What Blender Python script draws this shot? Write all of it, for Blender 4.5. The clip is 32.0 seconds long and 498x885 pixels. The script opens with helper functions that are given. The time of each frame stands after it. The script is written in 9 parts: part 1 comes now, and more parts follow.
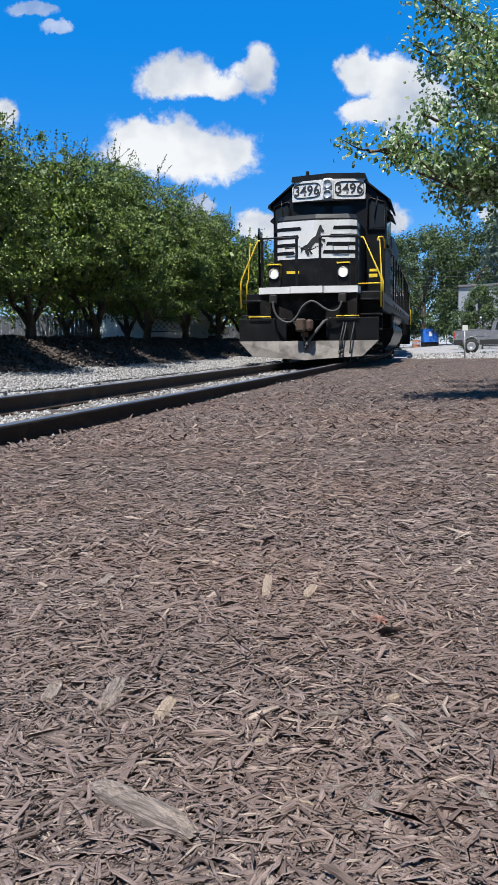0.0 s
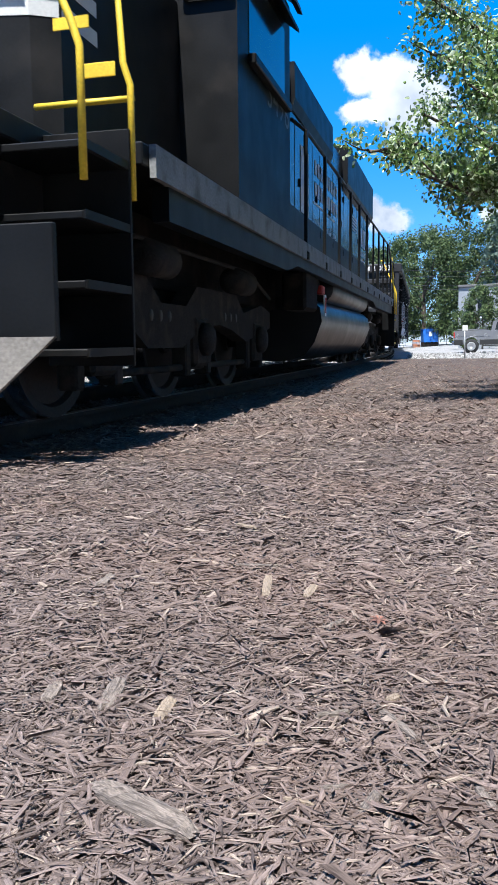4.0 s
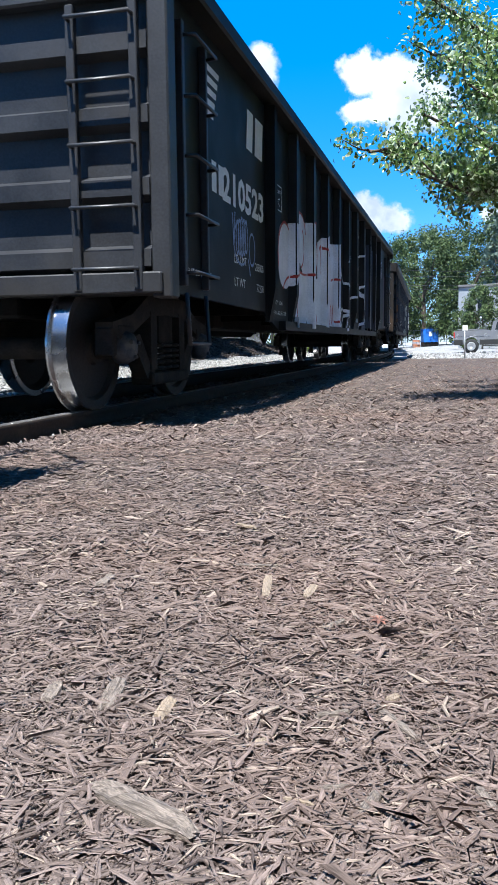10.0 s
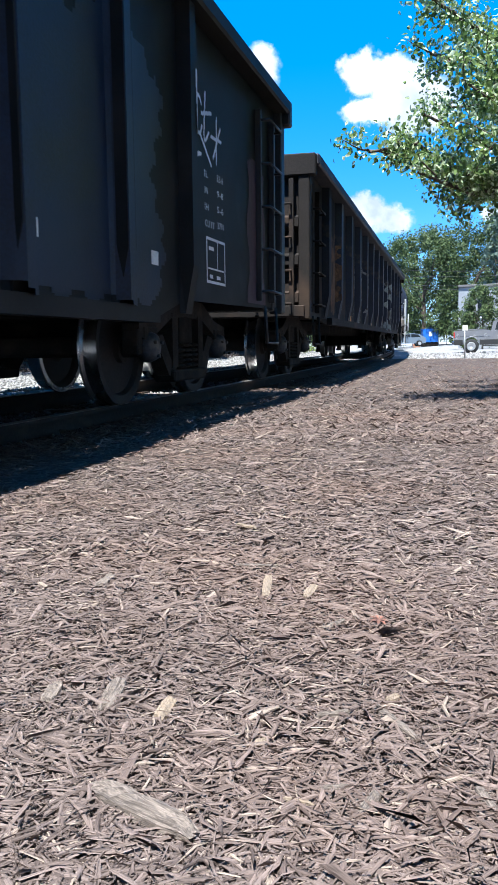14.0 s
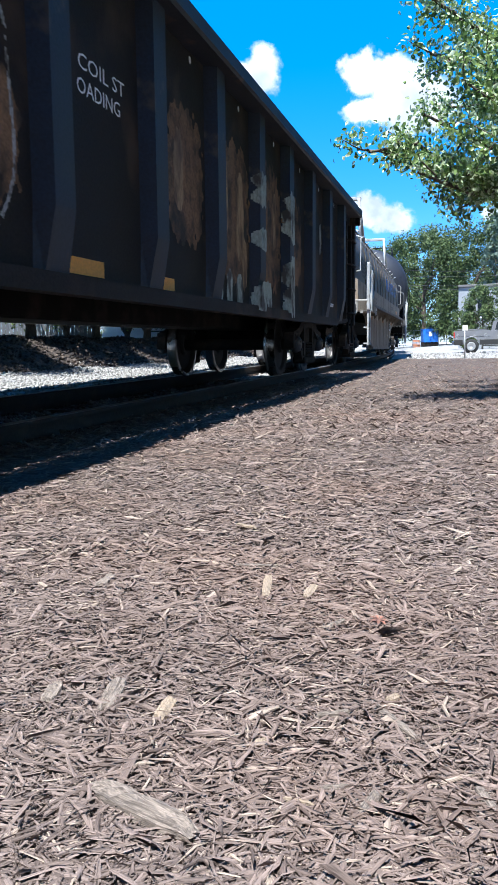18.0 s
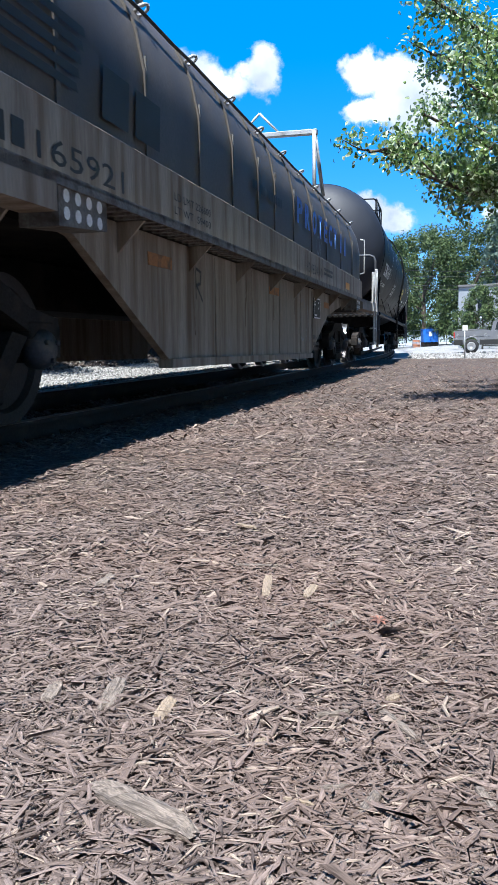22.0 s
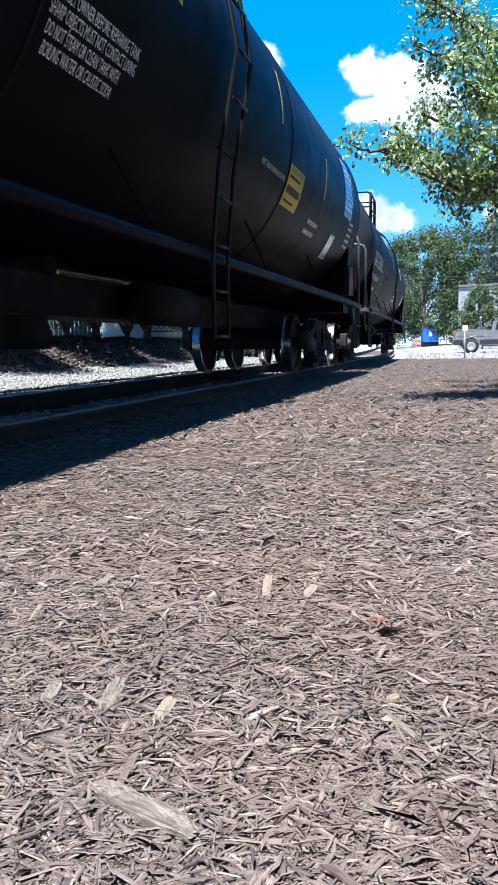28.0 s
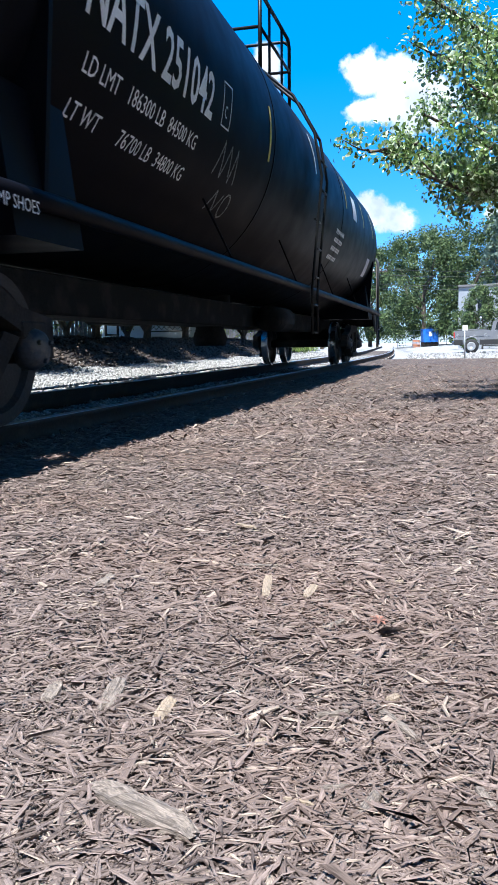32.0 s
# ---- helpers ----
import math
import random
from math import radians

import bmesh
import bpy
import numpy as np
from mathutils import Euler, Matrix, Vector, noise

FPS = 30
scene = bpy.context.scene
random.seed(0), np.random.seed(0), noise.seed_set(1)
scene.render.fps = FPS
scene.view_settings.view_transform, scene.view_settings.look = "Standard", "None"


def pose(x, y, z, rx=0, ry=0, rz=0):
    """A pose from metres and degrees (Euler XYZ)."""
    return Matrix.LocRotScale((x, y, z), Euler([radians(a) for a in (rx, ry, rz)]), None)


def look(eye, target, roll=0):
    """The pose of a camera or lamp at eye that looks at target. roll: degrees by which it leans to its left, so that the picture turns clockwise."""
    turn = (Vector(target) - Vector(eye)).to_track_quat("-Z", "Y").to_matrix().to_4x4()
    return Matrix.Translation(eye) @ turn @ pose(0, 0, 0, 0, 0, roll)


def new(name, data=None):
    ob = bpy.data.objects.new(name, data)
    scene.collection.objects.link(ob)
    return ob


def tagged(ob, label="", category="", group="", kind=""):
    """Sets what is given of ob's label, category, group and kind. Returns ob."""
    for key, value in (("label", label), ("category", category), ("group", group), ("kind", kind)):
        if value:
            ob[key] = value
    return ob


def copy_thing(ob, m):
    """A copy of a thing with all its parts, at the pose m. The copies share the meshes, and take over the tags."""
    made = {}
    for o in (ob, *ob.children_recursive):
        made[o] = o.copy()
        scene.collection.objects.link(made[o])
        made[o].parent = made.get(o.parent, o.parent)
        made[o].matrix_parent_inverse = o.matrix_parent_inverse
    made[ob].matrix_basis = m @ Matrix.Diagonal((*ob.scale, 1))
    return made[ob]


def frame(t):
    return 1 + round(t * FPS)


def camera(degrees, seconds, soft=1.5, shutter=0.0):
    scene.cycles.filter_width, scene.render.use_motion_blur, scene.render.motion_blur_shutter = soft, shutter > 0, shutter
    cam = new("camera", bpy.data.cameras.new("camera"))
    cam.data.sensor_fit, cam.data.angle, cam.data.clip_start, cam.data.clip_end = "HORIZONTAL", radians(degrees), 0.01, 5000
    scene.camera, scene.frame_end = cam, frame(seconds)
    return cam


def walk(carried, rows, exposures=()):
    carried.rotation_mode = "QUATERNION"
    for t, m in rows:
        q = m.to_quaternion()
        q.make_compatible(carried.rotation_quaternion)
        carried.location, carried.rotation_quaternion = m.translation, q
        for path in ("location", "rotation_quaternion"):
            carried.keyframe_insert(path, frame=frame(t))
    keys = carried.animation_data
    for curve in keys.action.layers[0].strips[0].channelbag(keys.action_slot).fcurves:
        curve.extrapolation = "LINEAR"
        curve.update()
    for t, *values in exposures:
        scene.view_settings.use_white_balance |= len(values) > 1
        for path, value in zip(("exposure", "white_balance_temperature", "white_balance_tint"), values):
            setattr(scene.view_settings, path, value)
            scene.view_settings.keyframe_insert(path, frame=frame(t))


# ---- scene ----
# ---- camera ----
EYE = (0.0, 0.0, 0.436)
PITCH, ROLL = 6.87, -1.296
cam = camera(34.5, 32.0, soft=0.8, shutter=0.12)
AIM = (0.0, math.cos(radians(PITCH)), 0.436 - math.sin(radians(PITCH)))
STAND = look(EYE, AIM, ROLL)
walk(cam, [(0.0, STAND), (32.0, STAND)],
     exposures=[(0.0, 0.74, 6300, 9), (1.5, 0.74, 6300, 9), (3.5, 1.06, 6120, 8), (5.5, 1.5, 5950, 7), (7.5, 1.5, 5950, 7), (10.0, 1.36, 5920, 6), (12.0, 1.42, 5920, 6), (18.0, 1.5, 5900, 6), (22.5, 1.3, 5950, 6), (25.0, 1.32, 5950, 6), (28.0, 1.55, 5880, 6), (32.0, 1.5, 5880, 6)])

# ---- sky and sun ----
SUN_ELEV, SUN_AZ = 68.0, 199.5   # azimuth in degrees from +y towards +x, where the light comes from
world = bpy.data.worlds.new("sky")
scene.world = world
world.use_nodes = True
wn, wl = world.node_tree.nodes, world.node_tree.links
sky = wn.new("ShaderNodeTexSky")
sky.sky_type, sky.sun_disc = "NISHITA", False
sky.sun_elevation, sky.sun_rotation = radians(SUN_ELEV), radians(SUN_AZ)
sky.air_density, sky.dust_density, sky.ozone_density = 1.0, 0.1, 2.0
sky_hue = wn.new("ShaderNodeHueSaturation")
sky_hue.inputs["Saturation"].default_value, sky_hue.inputs["Hue"].default_value = 1.55, 0.512
wl.new(sky.outputs[0], sky_hue.inputs["Color"])
sky_mix = wn.new("ShaderNodeMix")
sky_mix.data_type = "RGBA"
sky_mix.inputs["Factor"].default_value = 0.5
sky_mix.inputs["B"].default_value = (0.16, 2.6, 7.6, 1)
wl.new(sky_hue.outputs[0], sky_mix.inputs["A"])
wl.new(sky_mix.outputs["Result"], wn["Background"].inputs["Color"])
wn["Background"].inputs["Strength"].default_value = 0.08
sun_data = bpy.data.lights.new("sun", "SUN")
sun_data.energy, sun_data.angle, sun_data.color = 5.0, radians(0.53), (1.0, 0.95, 0.88)
sun = new("sun", sun_data)
az, el = radians(SUN_AZ), radians(SUN_ELEV)
sun.matrix_world = look((20 * math.sin(az) * math.cos(el), 20 * math.cos(az) * math.cos(el), 20 * math.sin(el)), (0, 0, 0))

# ---- the track's line and the train's way along it ----
HEAD_S = [-20, 5, 18, 30, 42, 60, 95]
HEAD_A = [13.61, 15.58, 14.28, 13.46, 11.23, 10.38, 10.38]
GO_T = [0, 1, 2, 3, 4.5, 6, 8, 10, 12, 14, 16, 18, 20, 22, 24, 26, 28, 30, 32]
GO_D = [0, 3.77, 7.53, 11.27, 16.8, 22.22, 29.38, 36.52, 43.63, 50.6, 57.69, 65.03, 72.42, 79.76, 87.1, 94.59, 102.06,
        109.5, 116.99]
CANT = 0.77


def glide(t, k, v):
    k, v, t = np.asarray(k, float), np.asarray(v, float), np.asarray(t, float)
    m = np.gradient(v, k)
    i = np.clip(np.searchsorted(k, t, side="right") - 1, 0, len(k) - 2)
    h = k[i + 1] - k[i]
    q = np.clip((t - k[i]) / h, 0, 1)
    return (2 * q**3 - 3 * q**2 + 1) * v[i] + (q**3 - 2 * q * q + q) * h * m[i] + (3 * q * q - 2 * q**3) * v[i + 1] + (q**3 - q * q) * h * m[i + 1]


LINE_S = np.linspace(-140, 170, 3101)
LINE_H = np.radians(glide(LINE_S, HEAD_S, HEAD_A))
_dx, _dy = np.sin(LINE_H), np.cos(LINE_H)
LINE_X = np.concatenate([[0], np.cumsum((_dx[1:] + _dx[:-1]) * 0.05)])
LINE_Y = np.concatenate([[0], np.cumsum((_dy[1:] + _dy[:-1]) * 0.05)])
_zero = 1400
LINE_X = LINE_X - LINE_X[_zero] - 3.672
LINE_Y = LINE_Y - LINE_Y[_zero]


def on_line(s, v=0.0):
    """The point s metres along the track and v metres towards the camera's side of its middle."""
    h = np.interp(s, LINE_S, LINE_H)
    return np.interp(s, LINE_S, LINE_X) + v * np.cos(h), np.interp(s, LINE_S, LINE_Y) - v * np.sin(h)


def car_pose(s, half):
    ax, ay = on_line(s - half)
    bx, by = on_line(s + half)
    turn = math.degrees(math.atan2(bx - ax, by - ay))
    return pose((ax + bx) / 2, (ay + by) / 2, 0, 0, CANT, -turn)


# ---- mesh helpers ----
def part(name, bm, material, parent, label=""):
    data = bpy.data.meshes.new(name)
    bm.to_mesh(data)
    bm.free()
    data.materials.append(material)
    ob = new(name, data)
    ob.parent = parent
    if label:
        tagged(ob, label)
    return ob


def thing(name, label, category, at=None, group="", kind=""):
    ob = new(name)
    ob.empty_display_size = 0.2
    if at is not None:
        ob.matrix_basis = at
    return tagged(ob, label, category, group, kind)


def solid(name, bm, material, label, category, at=None, group="", kind=""):
    ob = part(name, bm, material, None)
    if at is not None:
        ob.matrix_basis = at
    return tagged(ob, label, category, group, kind)


def smooth(ob, angle=40):
    ob.data.shade_smooth()
    ob.data.set_sharp_from_angle(angle=radians(angle))
    return ob


def cell(bm, x0, x1, y0, y1, z0, z1, b=0.0):
    """A block, its edges cut off by b."""
    if b <= 0:
        v = [bm.verts.new((x, y, z)) for x in (x0, x1) for y in (y0, y1) for z in (z0, z1)]
        for f in ((0, 1, 3, 2), (4, 6, 7, 5), (0, 4, 5, 1), (2, 3, 7, 6), (0, 2, 6, 4), (1, 5, 7, 3)):
            bm.faces.new([v[i] for i in f])
        return
    m = bmesh.new()
    cell(m, x0, x1, y0, y1, z0, z1)
    bmesh.ops.bevel(m, geom=m.edges[:], offset=b, segments=1, affect="EDGES")
    merge(bm, m)


def merge(bm, other):
    table = {v: bm.verts.new(v.co) for v in other.verts}
    for f in other.faces:
        n = bm.faces.new([table[v] for v in f.verts])
        n.smooth = f.smooth
    other.free()


def rod(bm, a, b, r, n=8, r2=None, caps=True):
    a, b = Vector(a), Vector(b)
    d = (b - a).normalized()
    u = d.orthogonal().normalized()
    w = d.cross(u)
    r2 = r if r2 is None else r2
    ra = [bm.verts.new(a + (u * math.cos(i * math.tau / n) + w * math.sin(i * math.tau / n)) * r) for i in range(n)]
    rb = [bm.verts.new(b + (u * math.cos(i * math.tau / n) + w * math.sin(i * math.tau / n)) * r2) for i in range(n)]
    for i in range(n):
        bm.faces.new((ra[i], ra[(i + 1) % n], rb[(i + 1) % n], rb[i])).smooth = True
    if caps:
        bm.faces.new(ra[::-1])
        bm.faces.new(rb)


def bent(bm, pts, r, n=8):
    """A rod along a bent line, its joints mitred."""
    pts = [Vector(p) for p in pts]
    rings = []
    up = None
    for i, p in enumerate(pts):
        d0 = (p - pts[i - 1]).normalized() if i else None
        d1 = (pts[i + 1] - p).normalized() if i < len(pts) - 1 else None
        d = (d0 + d1).normalized() if d0 and d1 else (d0 or d1)
        up = d.orthogonal().normalized() if up is None else (up - d * up.dot(d)).normalized()
        w = d.cross(up)
        rings.append([bm.verts.new(p + (up * math.cos(j * math.tau / n) + w * math.sin(j * math.tau / n)) * r) for j in range(n)])
    for a, b in zip(rings, rings[1:]):
        for j in range(n):
            bm.faces.new((a[j], a[(j + 1) % n], b[(j + 1) % n], b[j])).smooth = True
    bm.faces.new(rings[0][::-1])
    bm.faces.new(rings[-1])


def prism(bm, poly, axis, a, b):
    """A flat outline pulled from a to b along an axis: 'x' takes (y, z), 'y' takes (x, z), 'z' takes (x, y)."""
    put = {"x": lambda p, t: (t, p[0], p[1]), "y": lambda p, t: (p[0], t, p[1]), "z": lambda p, t: (p[0], p[1], t)}[axis]
    va = [bm.verts.new(put(p, a)) for p in poly]
    vb = [bm.verts.new(put(p, b)) for p in poly]
    n = len(poly)
    for i in range(n):
        bm.faces.new((va[i], va[(i + 1) % n], vb[(i + 1) % n], vb[i]))
    bm.faces.new(va[::-1])
    bm.faces.new(vb)
    return va, vb


def turned(bm, profile, n=24, axis="y", centre=(0, 0, 0)):
    """A body turned round an axis from (radius, place along it) rows."""
    c = Vector(centre)
    rings = []
    for r, t in profile:
        ring = []
        for i in range(n):
            a = i * math.tau / n
            p = {"y": (r * math.cos(a), t, r * math.sin(a)), "x": (t, r * math.cos(a), r * math.sin(a)),
                 "z": (r * math.cos(a), r * math.sin(a), t)}[axis]
            ring.append(bm.verts.new(c + Vector(p)))
        rings.append(ring)
    for a, b in zip(rings, rings[1:]):
        for i in range(n):
            bm.faces.new((a[i], a[(i + 1) % n], b[(i + 1) % n], b[i])).smooth = True
    bm.faces.new(rings[0])
    bm.faces.new(rings[-1])


def tidy(bm):
    bmesh.ops.recalc_face_normals(bm, faces=bm.faces)
    return bm


# ---- materials ----
def material(name, base, rough=0.6, metal=0.0, vary=0.15, scale=3.0, grain=60.0, bump=0.1, second=None, mix=(0.5, 0.65),
             spread=2.0, stretch=(1, 1, 1), rand=0.0, spec=0.5):
    """Paint or stuff: a base colour that varies at two sizes, a second colour (rust, dirt) in patches, and fine relief."""
    m = bpy.data.materials.new(name)
    m.use_nodes = True
    t = m.node_tree
    n, l = t.nodes, t.links
    bsdf = n["Principled BSDF"]
    co = n.new("ShaderNodeTexCoord")
    mp = n.new("ShaderNodeMapping")
    mp.inputs["Scale"].default_value = stretch
    l.new(co.outputs["Object"], mp.inputs["Vector"])

    def noise_at(s, detail=4.0):
        k = n.new("ShaderNodeTexNoise")
        k.inputs["Scale"].default_value, k.inputs["Detail"].default_value = s, detail
        l.new(mp.outputs[0], k.inputs["Vector"])
        return k.outputs["Fac"]

    big, fine = noise_at(scale), noise_at(grain, 3.0)
    hue = n.new("ShaderNodeHueSaturation")
    hue.inputs["Color"].default_value = (*base, 1)
    add = n.new("ShaderNodeMath")
    add.operation = "ADD"
    l.new(big, add.inputs[0])
    l.new(fine, add.inputs[1])
    rng = n.new("ShaderNodeMapRange")
    rng.inputs["From Min"].default_value, rng.inputs["From Max"].default_value = 0.6, 1.4
    rng.inputs["To Min"].default_value, rng.inputs["To Max"].default_value = 1 - vary * 2, 1 + vary * 2
    l.new(add.outputs[0], rng.inputs["Value"])
    value = rng.outputs[0]
    if rand:
        info = n.new("ShaderNodeObjectInfo")
        r2 = n.new("ShaderNodeMapRange")
        r2.inputs["To Min"].default_value, r2.inputs["To Max"].default_value = 1 - rand, 1 + rand
        l.new(info.outputs["Random"], r2.inputs["Value"])
        mul = n.new("ShaderNodeMath")
        mul.operation = "MULTIPLY"
        l.new(value, mul.inputs[0])
        l.new(r2.outputs[0], mul.inputs[1])
        value = mul.outputs[0]
    l.new(value, hue.inputs["Value"])
    colour = hue.outputs[0]
    if second:
        patch = noise_at(spread, 8.0)
        ramp = n.new("ShaderNodeMapRange")
        ramp.inputs["From Min"].default_value, ramp.inputs["From Max"].default_value = mix
        l.new(patch, ramp.inputs["Value"])
        mixer = n.new("ShaderNodeMix")
        mixer.data_type = "RGBA"
        l.new(ramp.outputs[0], mixer.inputs["Factor"])
        l.new(colour, mixer.inputs["A"])
        mixer.inputs["B"].default_value = (*second, 1)
        colour = mixer.outputs["Result"]
    l.new(colour, bsdf.inputs["Base Color"])
    rr = n.new("ShaderNodeMapRange")
    rr.inputs["To Min"].default_value, rr.inputs["To Max"].default_value = max(0.03, rough - 0.12), min(1, rough + 0.12)
    l.new(big, rr.inputs["Value"])
    l.new(rr.outputs[0], bsdf.inputs["Roughness"])
    bsdf.inputs["Metallic"].default_value = metal
    bsdf.inputs["Specular IOR Level"].default_value = spec
    if bump:
        bp = n.new("ShaderNodeBump")
        bp.inputs["Strength"].default_value, bp.inputs["Distance"].default_value = bump, 0.01
        l.new(add.outputs[0], bp.inputs["Height"])
        l.new(bp.outputs[0], bsdf.inputs["Normal"])
    return m


def glow(name, colour, strength):
    m = bpy.data.materials.new(name)
    m.use_nodes = True
    b = m.node_tree.nodes["Principled BSDF"]
    b.inputs["Base Color"].default_value = (*colour, 1)
    b.inputs["Emission Color"].default_value = (*colour, 1)
    b.inputs["Emission Strength"].default_value = strength
    return m


BLACK = material("black_paint", (0.006, 0.0063, 0.007), 0.45, vary=0.2, second=(0.025, 0.022, 0.02), mix=(0.55, 0.8), bump=0.04, spec=0.25)
GLOSS = material("glossy_black_tank_paint", (0.010, 0.010, 0.0115), 0.34, vary=0.2, second=(0.022, 0.019, 0.017), mix=(0.55, 0.8), bump=0.03, spec=0.4)
GREY_SILL = material("grey_sill_paint", (0.22, 0.225, 0.225), 0.6, vary=0.2, second=(0.08, 0.072, 0.065), mix=(0.5, 0.75), spread=5, bump=0.1)
WHITE = material("white_paint", (0.66, 0.66, 0.645), 0.45, vary=0.06, second=(0.45, 0.43, 0.4), mix=(0.62, 0.85), bump=0.03)
DECAL = material("white_lettering", (0.78, 0.78, 0.77), 0.6, vary=0.1, bump=0.0)
YELLOW = material("yellow_paint", (0.75, 0.52, 0.03), 0.5, vary=0.12, second=(0.25, 0.18, 0.05), mix=(0.66, 0.8), spread=9, bump=0.03)
ORANGE = material("orange_reflector", (0.72, 0.30, 0.03), 0.45, vary=0.12, bump=0.02)
UNDER = material("sooty_underframe", (0.008, 0.0072, 0.0068), 0.9, vary=0.3, second=(0.03, 0.025, 0.021), mix=(0.5, 0.7), spread=4, bump=0.2, spec=0.2)
TRUCK = material("dusty_cast_steel", (0.021, 0.0195, 0.0185), 0.9, vary=0.3, second=(0.055, 0.043, 0.035), mix=(0.5, 0.72), spread=5, bump=0.25, spec=0.25)
TREAD = material("polished_wheel_steel", (0.42, 0.42, 0.43), 0.28, 1.0, vary=0.15, bump=0.02)
WHEELM = material("dark_wheel_steel", (0.035, 0.03, 0.028), 0.7, 0.2, vary=0.3, bump=0.15)
CAPBLUE = material("blue_bearing_cap", (0.03, 0.037, 0.05), 0.6, vary=0.3, second=(0.1, 0.09, 0.08), mix=(0.5, 0.65), spread=12)
RUSTY = material("rusty_iron", (0.06, 0.036, 0.025), 0.85, vary=0.35, second=(0.03, 0.022, 0.018), spread=7, bump=0.3)
HOSE = material("rubber_hose", (0.05, 0.048, 0.05), 0.7, vary=0.2, bump=0.05)
SILVER = material("silver_paint", (0.43, 0.44, 0.44), 0.45, 0.2, vary=0.15, second=(0.2, 0.19, 0.18), mix=(0.58, 0.75), spread=8)
# hood black lifted to grey-green, imitating sunlit trees reflected in it
GREEN_DARK = material("black_hood_paint_tree_sheen", (0.024, 0.031, 0.028), 0.22, vary=0.15, second=(0.05, 0.05, 0.048), mix=(0.55, 0.85), bump=0.03)
KICK = material("dull_dark_grey_panel", (0.034, 0.038, 0.037), 0.5, vary=0.15, second=(0.04, 0.038, 0.036), mix=(0.55, 0.8), bump=0.04, spec=0.3)
GLASSD = material("dark_window_glass", (0.02, 0.025, 0.03), 0.06, vary=0.05, bump=0.0)
LAMP = glow("lit_lamp_glass", (1.0, 0.93, 0.78), 1.1)
LENS = material("clear_lamp_lens", (0.6, 0.6, 0.58), 0.12, 0.5, vary=0.1, bump=0.0)
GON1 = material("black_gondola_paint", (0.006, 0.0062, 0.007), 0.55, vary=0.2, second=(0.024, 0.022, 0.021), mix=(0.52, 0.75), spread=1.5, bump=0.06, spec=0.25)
# ends, corner posts and ladders are paler than the black sides
GON1_END = material("paler_gondola_end", (0.026, 0.027, 0.031), 0.45, vary=0.25, second=(0.035, 0.032, 0.03), mix=(0.5, 0.75), bump=0.08)
GON2 = material("rusted_black_gondola", (0.014, 0.0115, 0.0105), 0.75, vary=0.3, second=(0.05, 0.032, 0.022), mix=(0.52, 0.66), spread=1.6, bump=0.2, spec=0.25)
GON2_RIB = material("blue_black_gondola_posts", (0.010, 0.0145, 0.028), 0.6, vary=0.3, second=(0.07, 0.05, 0.04), mix=(0.6, 0.72), spread=4, bump=0.12)
COIL_HOOD = material("weathered_grey_cover", (0.080, 0.069, 0.060), 0.6, 0.0, vary=0.2, second=(0.043, 0.036, 0.031), mix=(0.45, 0.7), spread=1.1, stretch=(1, 1, 0.5), bump=0.06)
COIL_END = material("tan_cover_end", (0.26, 0.232, 0.192), 0.6, vary=0.12, second=(0.17, 0.14, 0.11), mix=(0.55, 0.8), bump=0.04)
COIL_BODY = material("dirty_grey_body", (0.28, 0.245, 0.2), 0.8, vary=0.2, second=(0.13, 0.088, 0.056), mix=(0.44, 0.70), spread=3.2, stretch=(1, 2.0, 0.16), bump=0.1)
COIL_DECK = material("dirty_white_sill", (0.28, 0.272, 0.258), 0.75, vary=0.25, second=(0.11, 0.085, 0.065), mix=(0.5, 0.68), spread=6, bump=0.12)
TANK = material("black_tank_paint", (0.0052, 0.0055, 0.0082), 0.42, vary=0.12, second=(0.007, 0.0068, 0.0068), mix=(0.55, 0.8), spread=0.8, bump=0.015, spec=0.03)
# tank heads painted paler and bluer, standing for sun and sky on them
TANK_END = material("tank_end_painted_lit", (0.0145, 0.018, 0.028), 0.6, vary=0.1, bump=0.02)
BLUE_LET = material("faded_blue_letters", (0.12, 0.26, 0.70), 0.65, vary=0.25, second=(0.12, 0.12, 0.13), mix=(0.55, 0.7), spread=8)
RED = material("red_paint", (0.40, 0.025, 0.02), 0.5, vary=0.2)
SPRAY_WHITE = material("white_spray_paint", (0.80, 0.80, 0.84), 0.55, vary=0.12, second=(0.55, 0.55, 0.58), mix=(0.5, 0.8), bump=0.03)
SPRAY_GREY = material("worn_grey_spray_paint", (0.30, 0.29, 0.28), 0.65, vary=0.3, second=(0.07, 0.055, 0.045), mix=(0.5, 0.62), spread=14)
SPRAY_BLUE = material("pale_blue_spray_paint", (0.25, 0.32, 0.5), 0.6, vary=0.2)
SPRAY_DARK = material("dark_blue_spray_paint", (0.006, 0.012, 0.034), 0.45, vary=0.35, second=(0.008, 0.022, 0.05), mix=(0.45, 0.7), spread=1.5)
SPRAY_PINK = material("faded_pink_spray_paint", (0.07, 0.042, 0.062), 0.6, vary=0.3)
STICKER = material("yellow_sticker", (0.72, 0.52, 0.03), 0.5, vary=0.08, bump=0.0)
BARS = material("black_print", (0.02, 0.02, 0.02), 0.6, vary=0.1, bump=0.0)
PANELBLUE = material("glossy_data_panel", (0.03, 0.04, 0.06), 0.08, vary=0.1, bump=0.0)


def share(name, ob, parent, m=None, label=""):
    """Another part with the same mesh."""
    o = new(name, ob.data)
    o.parent = parent
    if m is not None:
        o.matrix_basis = m
    if label:
        tagged(o, label)
    return o


